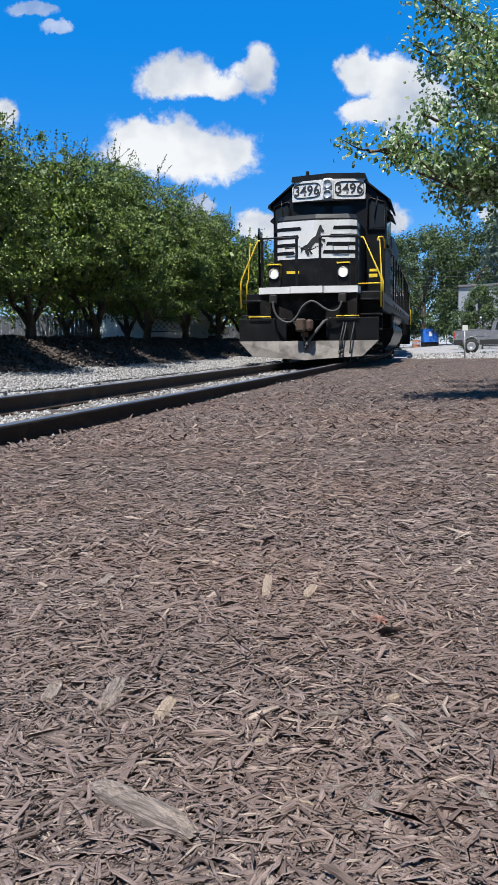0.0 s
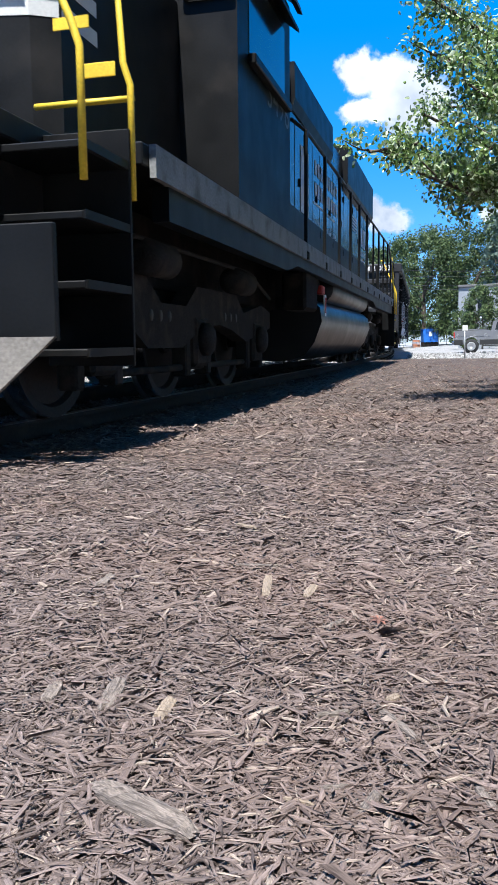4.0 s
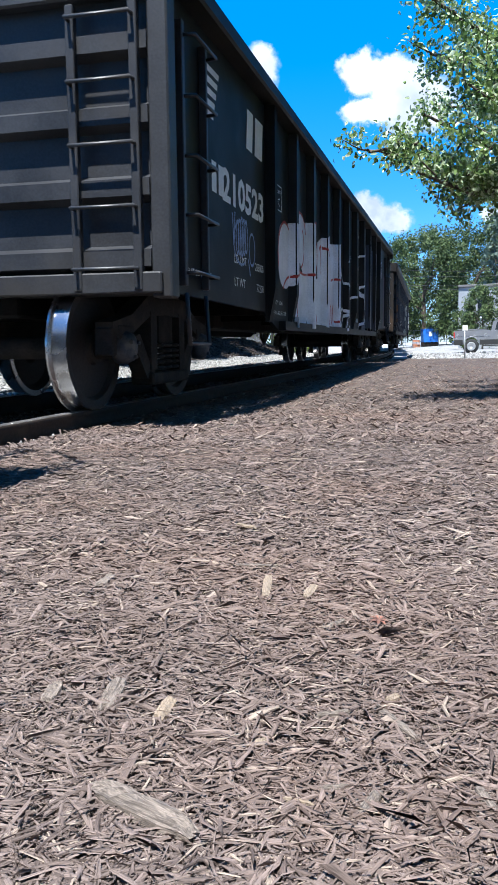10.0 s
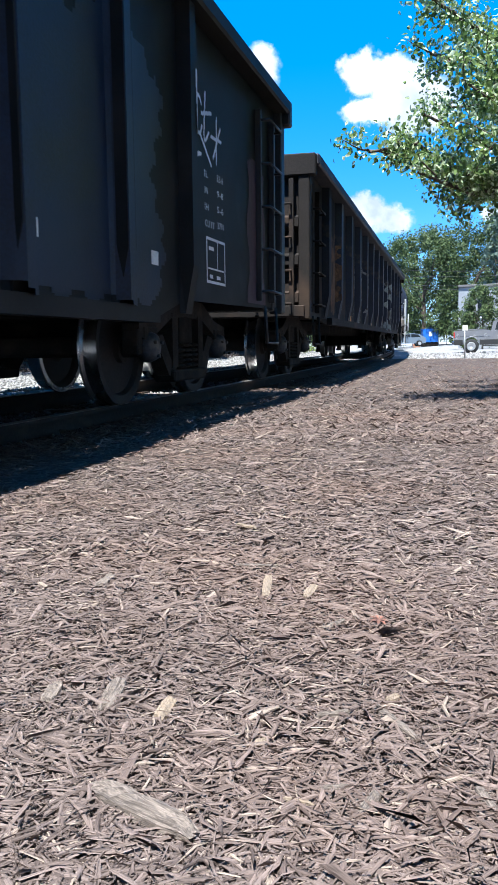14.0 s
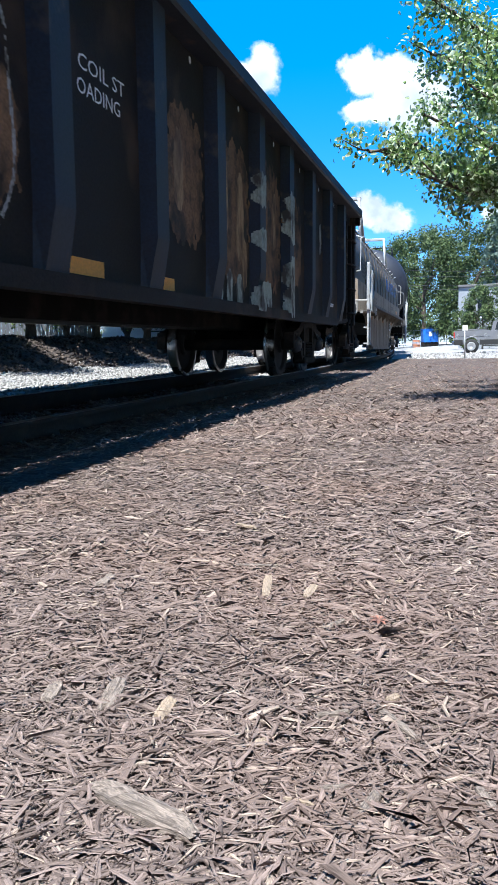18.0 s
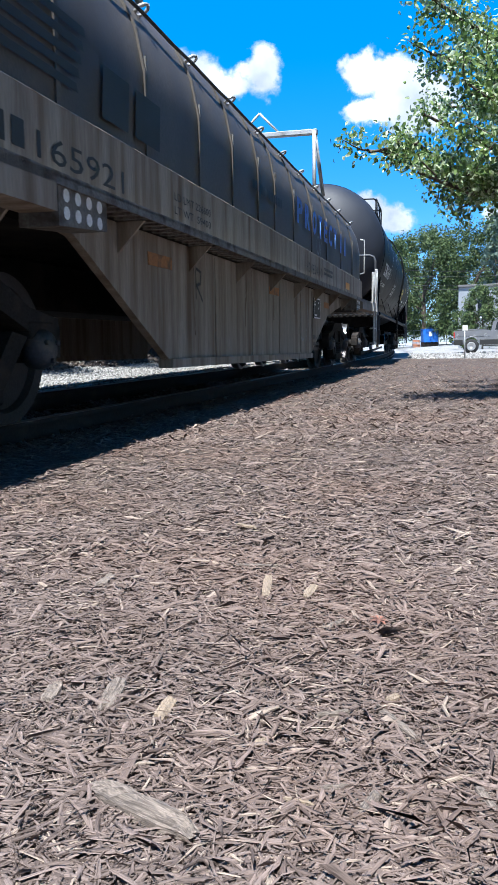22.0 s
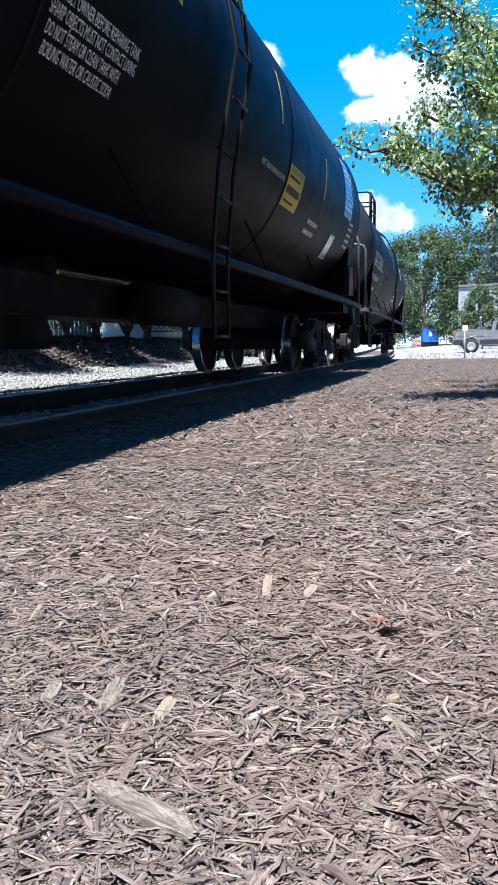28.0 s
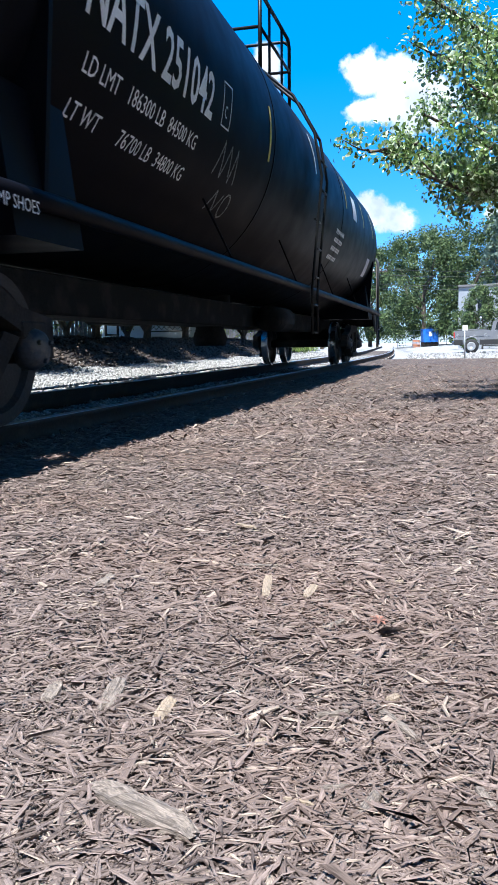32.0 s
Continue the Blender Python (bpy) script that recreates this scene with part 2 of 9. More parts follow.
def lettering(text, size, squeeze=1.0, spacing=1.0, bold=0.0):
    """The outlines of a line of writing as a bmesh in x (along) and y (up)."""
    data = bpy.data.curves.new("text", "FONT")
    data.body, data.size, data.resolution_u, data.space_character, data.offset = text, size, 2, spacing, bold
    tmp = bpy.data.objects.new("text", data)
    mesh = bpy.data.meshes.new_from_object(tmp)
    bm = bmesh.new()
    bm.from_mesh(mesh)
    bpy.data.objects.remove(tmp)
    bpy.data.meshes.remove(mesh)
    for v in bm.verts:
        v.co.x *= squeeze
    return bm


def fitted(text, size, width, bold=0.0):
    """A line of writing pulled to the width that it has."""
    bm = lettering(text, size, bold=bold)
    xs = [v.co.x for v in bm.verts]
    for v in bm.verts:
        v.co.x = (v.co.x - min(xs)) * width / (max(xs) - min(xs))
    return bm


def bars_line(widths, height, gap):
    bm = bmesh.new()
    x = 0.0
    for w in widths:
        v = [bm.verts.new(p) for p in ((x, 0, 0), (x + w, 0, 0), (x + w, height, 0), (x, height, 0))]
        bm.faces.new(v)
        x += w + gap
    return bm


def on_side(bm, x, y, z, lean=0.0):
    """Lays writing on a side wall that faces +x."""
    for v in bm.verts:
        a, b = v.co.x, v.co.y
        v.co = (x, y + a + b * lean, z + b)
    return bm


def on_front(bm, x, y, z):
    for v in bm.verts:
        a, b = v.co.x, v.co.y
        v.co = (x + a, y, z + b)
    return bm


def on_barrel(bm, r, zc, y, z):
    """Wraps writing round a lying barrel's +x side."""
    low, high = min(v.co.y for v in bm.verts), max(v.co.y for v in bm.verts)
    for k in range(1, int((high - low) / 0.09) + 1):
        bmesh.ops.bisect_plane(bm, geom=bm.verts[:] + bm.edges[:] + bm.faces[:], plane_co=(0, low + 0.09 * k, 0), plane_no=(0, 1, 0))
    t0 = math.asin(max(-1, min(1, (z - zc) / r)))
    for v in bm.verts:
        a, b = v.co.x, v.co.y
        t = t0 + b / r
        v.co = (r * math.cos(t), y + a, zc + r * math.sin(t))
    return bm


def sheet(w, h, nx=1, ny=1):
    bm = bmesh.new()
    g = [[bm.verts.new((w * i / nx, h * j / ny, 0)) for j in range(ny + 1)] for i in range(nx + 1)]
    for i in range(nx):
        for j in range(ny):
            bm.faces.new((g[i][j], g[i + 1][j], g[i + 1][j + 1], g[i][j + 1]))
    return bm


def outline_box(w, h, t):
    bm = bmesh.new()
    for x0, x1, y0, y1 in ((0, w, 0, t), (0, w, h - t, h), (0, t, t, h - t), (w - t, w, t, h - t)):
        bm.faces.new([bm.verts.new(p) for p in ((x0, y0, 0), (x1, y0, 0), (x1, y1, 0), (x0, y1, 0))])
    return bm


def sprayed(inside, y0, y1, z0, z1, step, depth):
    """Spray paint on a ribbed wall: thin strips wherever inside(y, z) holds, at depth(y)."""
    ys = np.arange(y0, y1, step)
    zs = np.arange(z0, z1, step)
    Y, Z = np.meshgrid(ys + step / 2, zs + step / 2)
    M = inside(Y, Z)
    xs = np.array([depth(y) for y in np.append(ys, ys[-1] + step)])
    bm = bmesh.new()
    for j, z in enumerate(zs):
        row = M[j]
        i = 0
        while i < len(ys):
            if row[i]:
                k = i
                while k + 1 < len(ys) and row[k + 1] and abs(xs[k + 2] - xs[k + 1]) + abs(xs[k + 1] - xs[k]) < 1e-4:
                    k += 1
                a, b, x0, x1 = ys[i], ys[k] + step, xs[i], xs[k + 1]
                bm.faces.new([bm.verts.new(p) for p in ((x0, a, z), (x1, b, z), (x1, b, z + step), (x0, a, z + step))])
                i = k
            i += 1
    return bm


def near_line(Y, Z, pts, r):
    d = np.full(Y.shape, 9.0)
    for (a, b), (c, e) in zip(pts, pts[1:]):
        L = (c - a) ** 2 + (e - b) ** 2 + 1e-9
        t = np.clip(((Y - a) * (c - a) + (Z - b) * (e - b)) / L, 0, 1)
        d = np.minimum(d, np.hypot(Y - a - t * (c - a), Z - b - t * (e - b)))
    return d < r


def curve(pts, n=6):
    """A smooth line through the points."""
    out = []
    for i in range(len(pts) - 1):
        p0, p1, p2, p3 = pts[max(0, i - 1)], pts[i], pts[i + 1], pts[min(len(pts) - 1, i + 2)]
        for k in range(n):
            t = k / n
            out.append(tuple(0.5 * (2 * b + (c - a) * t + (2 * a - 5 * b + 4 * c - d) * t * t + (3 * b - a - 3 * c + d) * t ** 3) for a, b, c, d in zip(p0, p1, p2, p3)))
    return out + [tuple(pts[-1])]


def arc(cy, cz, ry, rz, a0, a1, n=14):
    return [(cy + ry * math.cos(radians(a0 + (a1 - a0) * i / n)), cz + rz * math.sin(radians(a0 + (a1 - a0) * i / n))) for i in range(n + 1)]


# ---- running gear ----
SPIN = []   # wheelsets, their axle's place in the car and the wheel's radius
STOCK = {}


def wheelset(car, y, r, gauge=0.7525):
    if ("wheel", r) not in STOCK:
        bm = bmesh.new()
        turned(bm, [(0.02, -0.09), (0.12, -0.09), (0.13, -0.05), (0.18, -0.035), (r - 0.09, -0.02), (r - 0.07, -0.06), (r - 0.03, -0.07),
                    (r, -0.07), (r - 0.004, 0.045), (r + 0.026, 0.058), (r + 0.02, 0.078), (r - 0.03, 0.08), (r - 0.07, 0.05),
                    (r - 0.09, 0.02), (0.16, 0.03), (0.13, 0.07), (0.02, 0.07)], 40, "x")
        tidy(bm)
        w = part("wheel", bm, WHEELM, None)
        w.data.materials.append(TREAD)
        for f in w.data.polygons:
            c = f.center
            if math.hypot(c.y, c.z) > r - 0.012:
                f.material_index = 1
        smooth(w, 35)
        STOCK[("wheel", r)] = w.data
        bpy.data.objects.remove(w)
        bm = bmesh.new()
        rod(bm, (-1.02, 0, 0), (1.02, 0, 0), 0.085, 14)
        a = part("axle", bm, TRUCK, None)
        STOCK["axle"] = a.data
        bpy.data.objects.remove(a)
    ws = new("wheelset", STOCK["axle"])
    ws.parent = car
    ws.matrix_basis = pose(0, y, r)
    for side in (1, -1):
        w = new("wheel", STOCK[("wheel", r)])
        w.parent = ws
        w.matrix_basis = pose(-side * gauge, 0, 0, 0, 0, 0 if side > 0 else 180) if side > 0 else pose(gauge, 0, 0, 0, 0, 180)
    SPIN.append((ws, y, r))
    return ws


def freight_bogie(car, y, wheelbase=1.78, r=0.46):
    """A three-piece freight bogie: bolster, two cast side frames, coil springs, bearing caps, two wheelsets."""
    if "bogie" not in STOCK:
        bm = bmesh.new()
        cell(bm, -1.05, 1.05, -0.19, 0.19, 0.46, 0.78, 0.03)
        cell(bm, -0.3, 0.3, -0.22, 0.22, 0.7, 0.92, 0.02)
        STOCK["bogie"] = part("bogie", bm, UNDER, None)
        bm = bmesh.new()
        h = wheelbase / 2
        for sgn in (1, -1):
            # arch from the column down to the axle end
            prism(bm, [(0.0, 0.86), (sgn * 0.42, 0.86), (sgn * (h - 0.12), 0.70), (sgn * (h + 0.22), 0.64), (sgn * (h + 0.22), 0.53),
                       (sgn * (h - 0.1), 0.55), (sgn * 0.40, 0.70), (0, 0.72)][::sgn], "x", -0.07, 0.07)
            prism(bm, [(sgn * 0.30, 0.18), (sgn * 0.46, 0.22), (sgn * (h - 0.14), 0.53), (sgn * (h - 0.3), 0.56), (sgn * 0.38, 0.32), (sgn * 0.30, 0.3)][::sgn], "x", -0.06, 0.06)
            prism(bm, [(sgn * 0.27, 0.28), (sgn * 0.40, 0.28), (sgn * 0.40, 0.74), (sgn * 0.27, 0.74)][::sgn], "x", -0.075, 0.075)
            cell(bm, -0.08, 0.08, sgn * h - 0.14, sgn * h + 0.14, 0.52, 0.62, 0.01)
            cell(bm, -0.07, 0.07, sgn * (h + 0.2) - 0.04, sgn * (h + 0.2) + 0.04, 0.40, 0.6, 0.01)
        cell(bm, -0.1, 0.1, -0.42, 0.42, 0.16, 0.26, 0.015)
        tidy(bm)
        STOCK["side_frame"] = part("side_frame", bm, TRUCK, None)
        bm = bmesh.new()
        for k in range(3):
            yy = -0.17 + 0.17 * k
            for j in range(5):
                turned(bm, [(0.05, 0.275 + j * 0.045), (0.078, 0.285 + j * 0.045), (0.078, 0.300 + j * 0.045), (0.05, 0.31 + j * 0.045)], 12, "z", (0.0, yy, 0))
        STOCK["spring"] = part("spring", tidy(bm), TRUCK, None)
        bm = bmesh.new()
        turned(bm, [(0.12, -0.02), (0.125, 0.05), (0.10, 0.10), (0.07, 0.115), (0.02, 0.12)], 20, "x")
        for k in range(3):
            a = k * math.tau / 3 + 0.5
            rod(bm, (0.1, 0.07 * math.cos(a), 0.07 * math.sin(a)), (0.135, 0.07 * math.cos(a), 0.07 * math.sin(a)), 0.016, 6)
        STOCK["bearing_cap"] = part("bearing_cap", tidy(bm), CAPBLUE, None)
    base = {k: STOCK[k].data for k in ("bogie", "side_frame", "spring", "bearing_cap")}
    b = new("bogie", base["bogie"])
    b.parent = car
    b.matrix_basis = pose(0, y, 0)
    for side in (1, -1):
        for name, x in (("side_frame", 1.0), ("spring", 1.02)):
            o = new(name, base[name])
            o.parent = b
            o.matrix_basis = pose(side * x, 0, 0)
        for e in (1, -1):
            o = new("bearing_cap", base["bearing_cap"])
            o.parent = b
            o.matrix_basis = pose(side * 1.02, e * wheelbase / 2, r, 0, 0, 0 if side > 0 else 180)
    for e in (1, -1):
        wheelset(car, y + e * wheelbase / 2, r)
    return b


def drop_stock():
    for k in ("bogie", "side_frame", "spring", "bearing_cap"):
        bpy.data.objects.remove(STOCK[k])


def coupler(car, y, facing):
    """A knuckle coupler with its shank; facing is -1 towards the front, 1 towards the rear."""
    bm = bmesh.new()
    cell(bm, -0.08, 0.08, min(y - facing * 0.7, y - facing * 0.1), max(y - facing * 0.7, y - facing * 0.1), 0.79, 0.95, 0.02)
    cell(bm, -0.19, 0.02, min(y, y - facing * 0.28), max(y, y - facing * 0.28), 0.72, 1.02, 0.04)
    cell(bm, 0.04, 0.2, min(y + facing * 0.04, y - facing * 0.2), max(y + facing * 0.04, y - facing * 0.2), 0.74, 1.0, 0.05)
    cell(bm, -0.06, 0.08, min(y - facing * 0.18, y - facing * 0.3), max(y - facing * 0.18, y - facing * 0.3), 0.6, 0.74, 0.02)
    return part("coupler", bm, RUSTY, car, "rusty cast knuckle coupler")


def air_hose(car, pts, r=0.022, rubber=None):
    bm = bmesh.new()
    bent(bm, pts, r, 8)
    e, f = Vector(pts[-1]), Vector(pts[-2])
    rod(bm, e, e + (e - f).normalized() * 0.09, r * 1.5, 8)
    return part("air_hose", bm, rubber or HOSE, car)


CARS = []


# ---- locomotive ----
def locomotive():
    C = 30.0
    ob = thing("locomotive", "black road-switcher diesel locomotive with white nose stripes", "locomotive")
    Y = lambda p: p - C
    # platform and sills
    bm = bmesh.new()
    cell(bm, -1.55, 1.55, Y(20.6), Y(39.3), 1.56, 1.70, 0.01)
    cell(bm, -1.12, 1.12, Y(19.35), Y(40.5), 1.56, 1.70, 0.01)
    part("platform", bm, BLACK, ob)
    for side in (1, -1):
        bm = bmesh.new()
        prism(bm, [(Y(20.7), 1.50), (Y(40.3), 1.50), (Y(40.3), 1.70), (Y(20.7), 1.70)], "x", side * 1.60, side * 1.555)
        part("sill_plate", tidy(bm), GREY_SILL, ob, "worn light grey side sill")
        bm = bmesh.new()
        prism(bm, [(Y(21.0), 1.28), (Y(24.8), 1.28), (Y(25.4), 1.38), (Y(34.2), 1.38), (Y(34.8), 1.28), (Y(40.2), 1.28), (Y(40.2), 1.50), (Y(21.0), 1.50)], "x", side * 1.57, side * 1.45)
        part("side_skirt", tidy(bm), BLACK, ob)
    bm = bmesh.new()
    cell(bm, -0.85, 0.85, Y(20.0), Y(40.0), 0.95, 1.56, 0.02)
    part("centre_frame", bm, UNDER, ob)
    # fuel tank and air reservoir
    bm = bmesh.new()
    prof = [(1.05, 0.22), (1.28, 0.30), (1.42, 0.48), (1.53, 0.78), (1.50, 0.98), (1.36, 1.10), (1.1, 1.14)]
    prism(bm, prof + [(-x, z) for x, z in prof[::-1]], "y", Y(27.4), Y(33.85))
    smooth(part("fuel_tank", tidy(bm), GLOSS, ob, "long black rounded fuel tank"), 50)
    bm = bmesh.new()
    turned(bm, [(0.05, Y(28.9)), (0.2, Y(28.93)), (0.22, Y(29.05)), (0.22, Y(33.9)), (0.19, Y(34.05)), (0.05, Y(34.1))], 20, "y", (1.26, 0, 1.33))
    smooth(part("air_reservoir", tidy(bm), GLOSS, ob), 50)
    bm = bmesh.new()
    cell(bm, 1.20, 1.52, Y(26.2), Y(27.1), 0.9, 1.4, 0.04)
    turned(bm, [(0.05, Y(26.9)), (0.17, Y(26.95)), (0.17, Y(27.6)), (0.05, Y(27.65))], 14, "y", (1.3, 0, 1.3))
    part("filter_box", bm, UNDER, ob)
    bm = bmesh.new()
    prism(bm, [(Y(27.48), 0.86), (Y(27.62), 0.86), (Y(27.62), 1.16), (Y(27.48), 1.16)], "x", 1.54, 1.56)
    part("fuel_gauge", tidy(bm), WHITE, ob, "white-edged red fuel sight gauge")
    bm = bmesh.new()
    cell(bm, 1.545, 1.565, Y(27.51), Y(27.59), 0.9, 1.12)
    cell(bm, 1.42, 1.52, Y(27.5), Y(27.75), 1.17, 1.3, 0.02)
    part("fuel_cap", bm, RED, ob, "red fuel filler")
    # long hood with doors
    bm = bmesh.new()
    prof = [(-1.0, 1.70), (1.0, 1.70), (1.0, 4.28), (0.88, 4.40), (-0.88, 4.40), (-1.0, 4.28)]
    prism(bm, prof, "y", Y(25.0), Y(38.3))
    part("long_hood", tidy(bm), GREEN_DARK, ob)
    door = None
    for i in range(17):
        y = Y(25.35) + i * 0.755
        for side in (1, -1):
            if door is None:
                bm = bmesh.new()
                cell(bm, -0.004, 0.018, -0.355, 0.355, 2.08, 3.72, 0.008)
                door = part("hood_door", bm, GREEN_DARK, ob)
                door.matrix_basis = pose(side * 1.0, y, 0)
            else:
                share("hood_door", door, ob, pose(side * 1.0, y, 0, 0, 0, 0 if side > 0 else 180))
            if i % 2 == 0:
                for dy, z in ((0.0, 2.91), (0.35, 2.36), (0.35, 3.46)):
                    if "latch" not in STOCK:
                        bm = bmesh.new()
                        cell(bm, 0, 0.028, -0.02, 0.02, -0.06, 0.06)
                        STOCK["latch"] = part("latch", bm, BLACK, ob)
                        STOCK["latch"].matrix_basis = pose(side * 1.015, y + dy, z)
                    else:
                        share("latch", STOCK["latch"], ob, pose(side * 1.015, y + dy, z, 0, 0, 0 if side > 0 else 180))
    # battery boxes under the hood doors along the walkway
    for side in (1, -1):
        bm = bmesh.new()
        prism(bm, [(Y(25.2), 1.70), (Y(38.0), 1.70), (Y(38.0), 2.48), (Y(25.2), 2.48)], "x", side * 1.032, side * 1.0)
        part("kick_panel", tidy(bm), KICK, ob)
    # flared radiator section and dynamic brake blister
    bm = bmesh.new()
    prism(bm, [(-1.02, 3.62), (1.02, 3.62), (1.12, 3.8), (1.12, 4.56), (-1.12, 4.56), (-1.12, 3.8)], "y", Y(33.2), Y(38.35))
    part("radiator", tidy(bm), BLACK, ob, "flared black radiator housing")
    bm = bmesh.new()
    prism(bm, [(-1.02, 3.85), (1.02, 3.85), (1.07, 4.0), (1.06, 4.5), (-1.06, 4.5), (-1.07, 4.0)], "y", Y(27.8), Y(31.5))
    part("brake_blister", tidy(bm), BLACK, ob)
    for y in (34.3, 35.8, 37.3):
        bm = bmesh.new()
        turned(bm, [(0.5, 4.55), (0.52, 4.72), (0.4, 4.74), (0.02, 4.74)], 24, "z", (0, Y(y), 0))
        part("radiator_fan", tidy(bm), BLACK, ob)
    # cab
    bm = bmesh.new()
    sec = [(-1.52, 1.70), (1.52, 1.70), (1.52, 4.20), (0.95, 4.66), (0.0, 4.76), (-0.95, 4.66), (-1.52, 4.20)]
    prism(bm, sec, "y", Y(22.95), Y(25.2))
    part("cab", tidy(bm), BLACK, ob)
    bm = bmesh.new()
    sec = [(-1.0, 4.66), (-1.56, 4.24), (-1.6, 4.14), (-1.66, 4.12), (-1.64, 4.2), (-1.0, 4.72), (0, 4.82), (1.0, 4.72), (1.64, 4.2), (1.66, 4.12), (1.6, 4.14), (1.56, 4.24), (1.0, 4.66), (0, 4.76)]
    prism(bm, sec, "y", Y(22.85), Y(25.25))
    part("cab_roof", tidy(bm), BLACK, ob)
    bm = bmesh.new()
    prism(bm, [(-1.0, 4.776), (1.0, 4.776), (0.97, 4.90), (0.0, 4.95), (-0.97, 4.90)], "y", Y(22.80), Y(25.2))
    part("roof_housing", tidy(bm), BLACK, ob)
    bm = bmesh.new()
    cell(bm, -0.62, -0.54, Y(22.9), Y(23.0), 4.88, 5.05, 0.01)
    part("antenna", bm, BLACK, ob)
    for k in range(7):
        bm = bmesh.new()
        cell(bm, -0.8 + 0.03 * k, 0.8 - 0.03 * k, Y(23.1 + k * 0.25), Y(23.2 + k * 0.25), 4.90, 4.98)
        part("roof_rib", bm, BLACK, ob)
    for sx in (1, -1):
        bm = bmesh.new()
        prism(bm, [(sx * 1.09, 3.5), (sx * 1.46, 3.5), (sx * 1.46, 4.12), (sx * 1.12, 4.22)][::sx], "y", Y(22.93), Y(22.96))
        w = part("cab_window", tidy(bm), GLASSD, ob)
        bm = bmesh.new()
        bent(bm, [(sx * 1.05, Y(22.92), 3.46), (sx * 1.05, Y(22.92), 4.22), (sx * 1.12, Y(22.92), 4.27), (sx * 1.49, Y(22.92), 4.15), (sx * 1.49, Y(22.92), 3.46), (sx * 1.05, Y(22.92), 3.46)], 0.022, 6)
        part("window_frame", bm, BLACK, w)
        bm = bmesh.new()
        rod(bm, (sx * 1.3, Y(22.9), 4.3), (sx * 1.22, Y(22.89), 3.75), 0.012, 6)
        part("wiper", bm, BLACK, w)
        bm = bmesh.new()
        prism(bm, [(Y(23.35), 3.1), (Y(24.9), 3.1), (Y(24.9), 3.85), (Y(23.35), 3.85)], "x", sx * 1.525, sx * 1.51)
        w = part("cab_window", tidy(bm), GLASSD, ob)
        bm = bmesh.new()
        prism(bm, [(sx * 1.52, 3.95), (sx * 1.52, 4.0), (sx * 1.68, 3.86), (sx * 1.68, 3.82)][::sx], "y", Y(23.3), Y(24.95))
        part("sunshade", tidy(bm), BLACK, w)
        bm = bmesh.new()
        cell(bm, min(sx * 1.52, sx * 1.6), max(sx * 1.52, sx * 1.6), Y(23.3), Y(24.95), 3.0, 3.09, 0.01)
        part("arm_rest", bm, BLACK, w)
    bm = bmesh.new()
    cell(bm, -0.62, -0.1, Y(22.93), Y(22.96), 3.72, 4.1)
    cell(bm, 0.1, 0.62, Y(22.93), Y(22.96), 3.72, 4.1)
    part("windscreen", bm, GLASSD, ob)
    # number board
    bm = bmesh.new()
    prism(bm, [(-0.98, Y(22.95)), (-0.98, Y(22.86)), (-0.16, Y(22.70)), (0.16, Y(22.70)), (0.98, Y(22.86)), (0.98, Y(22.95))], "z", 4.25, 4.77)
    board = part("number_board", tidy(bm), WHITE, ob, "white number board over the windscreen")
    for sx in (-1, 1):
        n = lettering("3496", 0.36, 1.0, bold=0.006)
        xs = [v.co.x for v in n.verts]
        mid = (min(xs) + max(xs)) / 2
        for v in n.verts:
            a, b = v.co.x - mid + sx * 0.57, v.co.y
            v.co = (a, Y(22.695) + abs(abs(a) - 0.16) * 0.195 - 0.004, 4.40 + b)
        part("road_number", n, BARS, board, "black road number")
        bm = bmesh.new()
        pts = [(sx * 0.57 + 0.37 * math.cos(q) * (abs(math.cos(q)) ** -0.5 if abs(math.cos(q)) > 1e-3 else 1), 4.52 + 0.185 * math.sin(q) * (abs(math.sin(q)) ** -0.5 if abs(math.sin(q)) > 1e-3 else 1)) for q in [math.tau * i / 32 for i in range(33)]]
        bent(bm, [(a, Y(22.695) + abs(abs(a) - 0.16) * 0.195, b) for a, b in pts], 0.013, 5)
        part("number_frame", bm, BARS, board)
    bm = bmesh.new()
    cell(bm, -0.15, 0.15, Y(22.64), Y(22.72), 4.22, 4.80, 0.05)
    hp = part("headlight_casing", bm, WHITE, board)
    for z in (4.38, 4.64):
        bm = bmesh.new()
        turned(bm, [(0.11, Y(22.645)), (0.115, Y(22.60)), (0.095, Y(22.60)), (0.085, Y(22.625)), (0.01, Y(22.63))], 20, "y", (0, 0, z))
        part("headlight", tidy(bm), LENS, hp)
    # short nose with white stripes and a plain dark emblem
    bm = bmesh.new()
    prism(bm, [(-0.98, Y(22.95)), (-0.98, Y(20.72)), (-0.82, Y(20.62)), (0.0, Y(20.46)), (0.82, Y(20.62)), (0.98, Y(20.72)), (0.98, Y(22.95))], "z", 1.70, 3.44)
    nose = part("nose", tidy(bm), BLACK, ob)
    bm = bmesh.new()
    lo = [(-0.98, Y(22.95)), (-0.98, Y(20.72)), (-0.82, Y(20.62)), (0.0, Y(20.46)), (0.82, Y(20.62)), (0.98, Y(20.72)), (0.98, Y(22.95))]
    va = [bm.verts.new((x, y, 3.44)) for x, y in lo]
    vb = [bm.verts.new((x * 0.94, y + (0.08 if y < Y(21) else 0), 3.55)) for x, y in lo]
    for i in range(7):
        bm.faces.new((va[i], va[(i + 1) % 7], vb[(i + 1) % 7], vb[i]))
    bm.faces.new(vb)
    part("nose_top", tidy(bm), BLACK, nose)

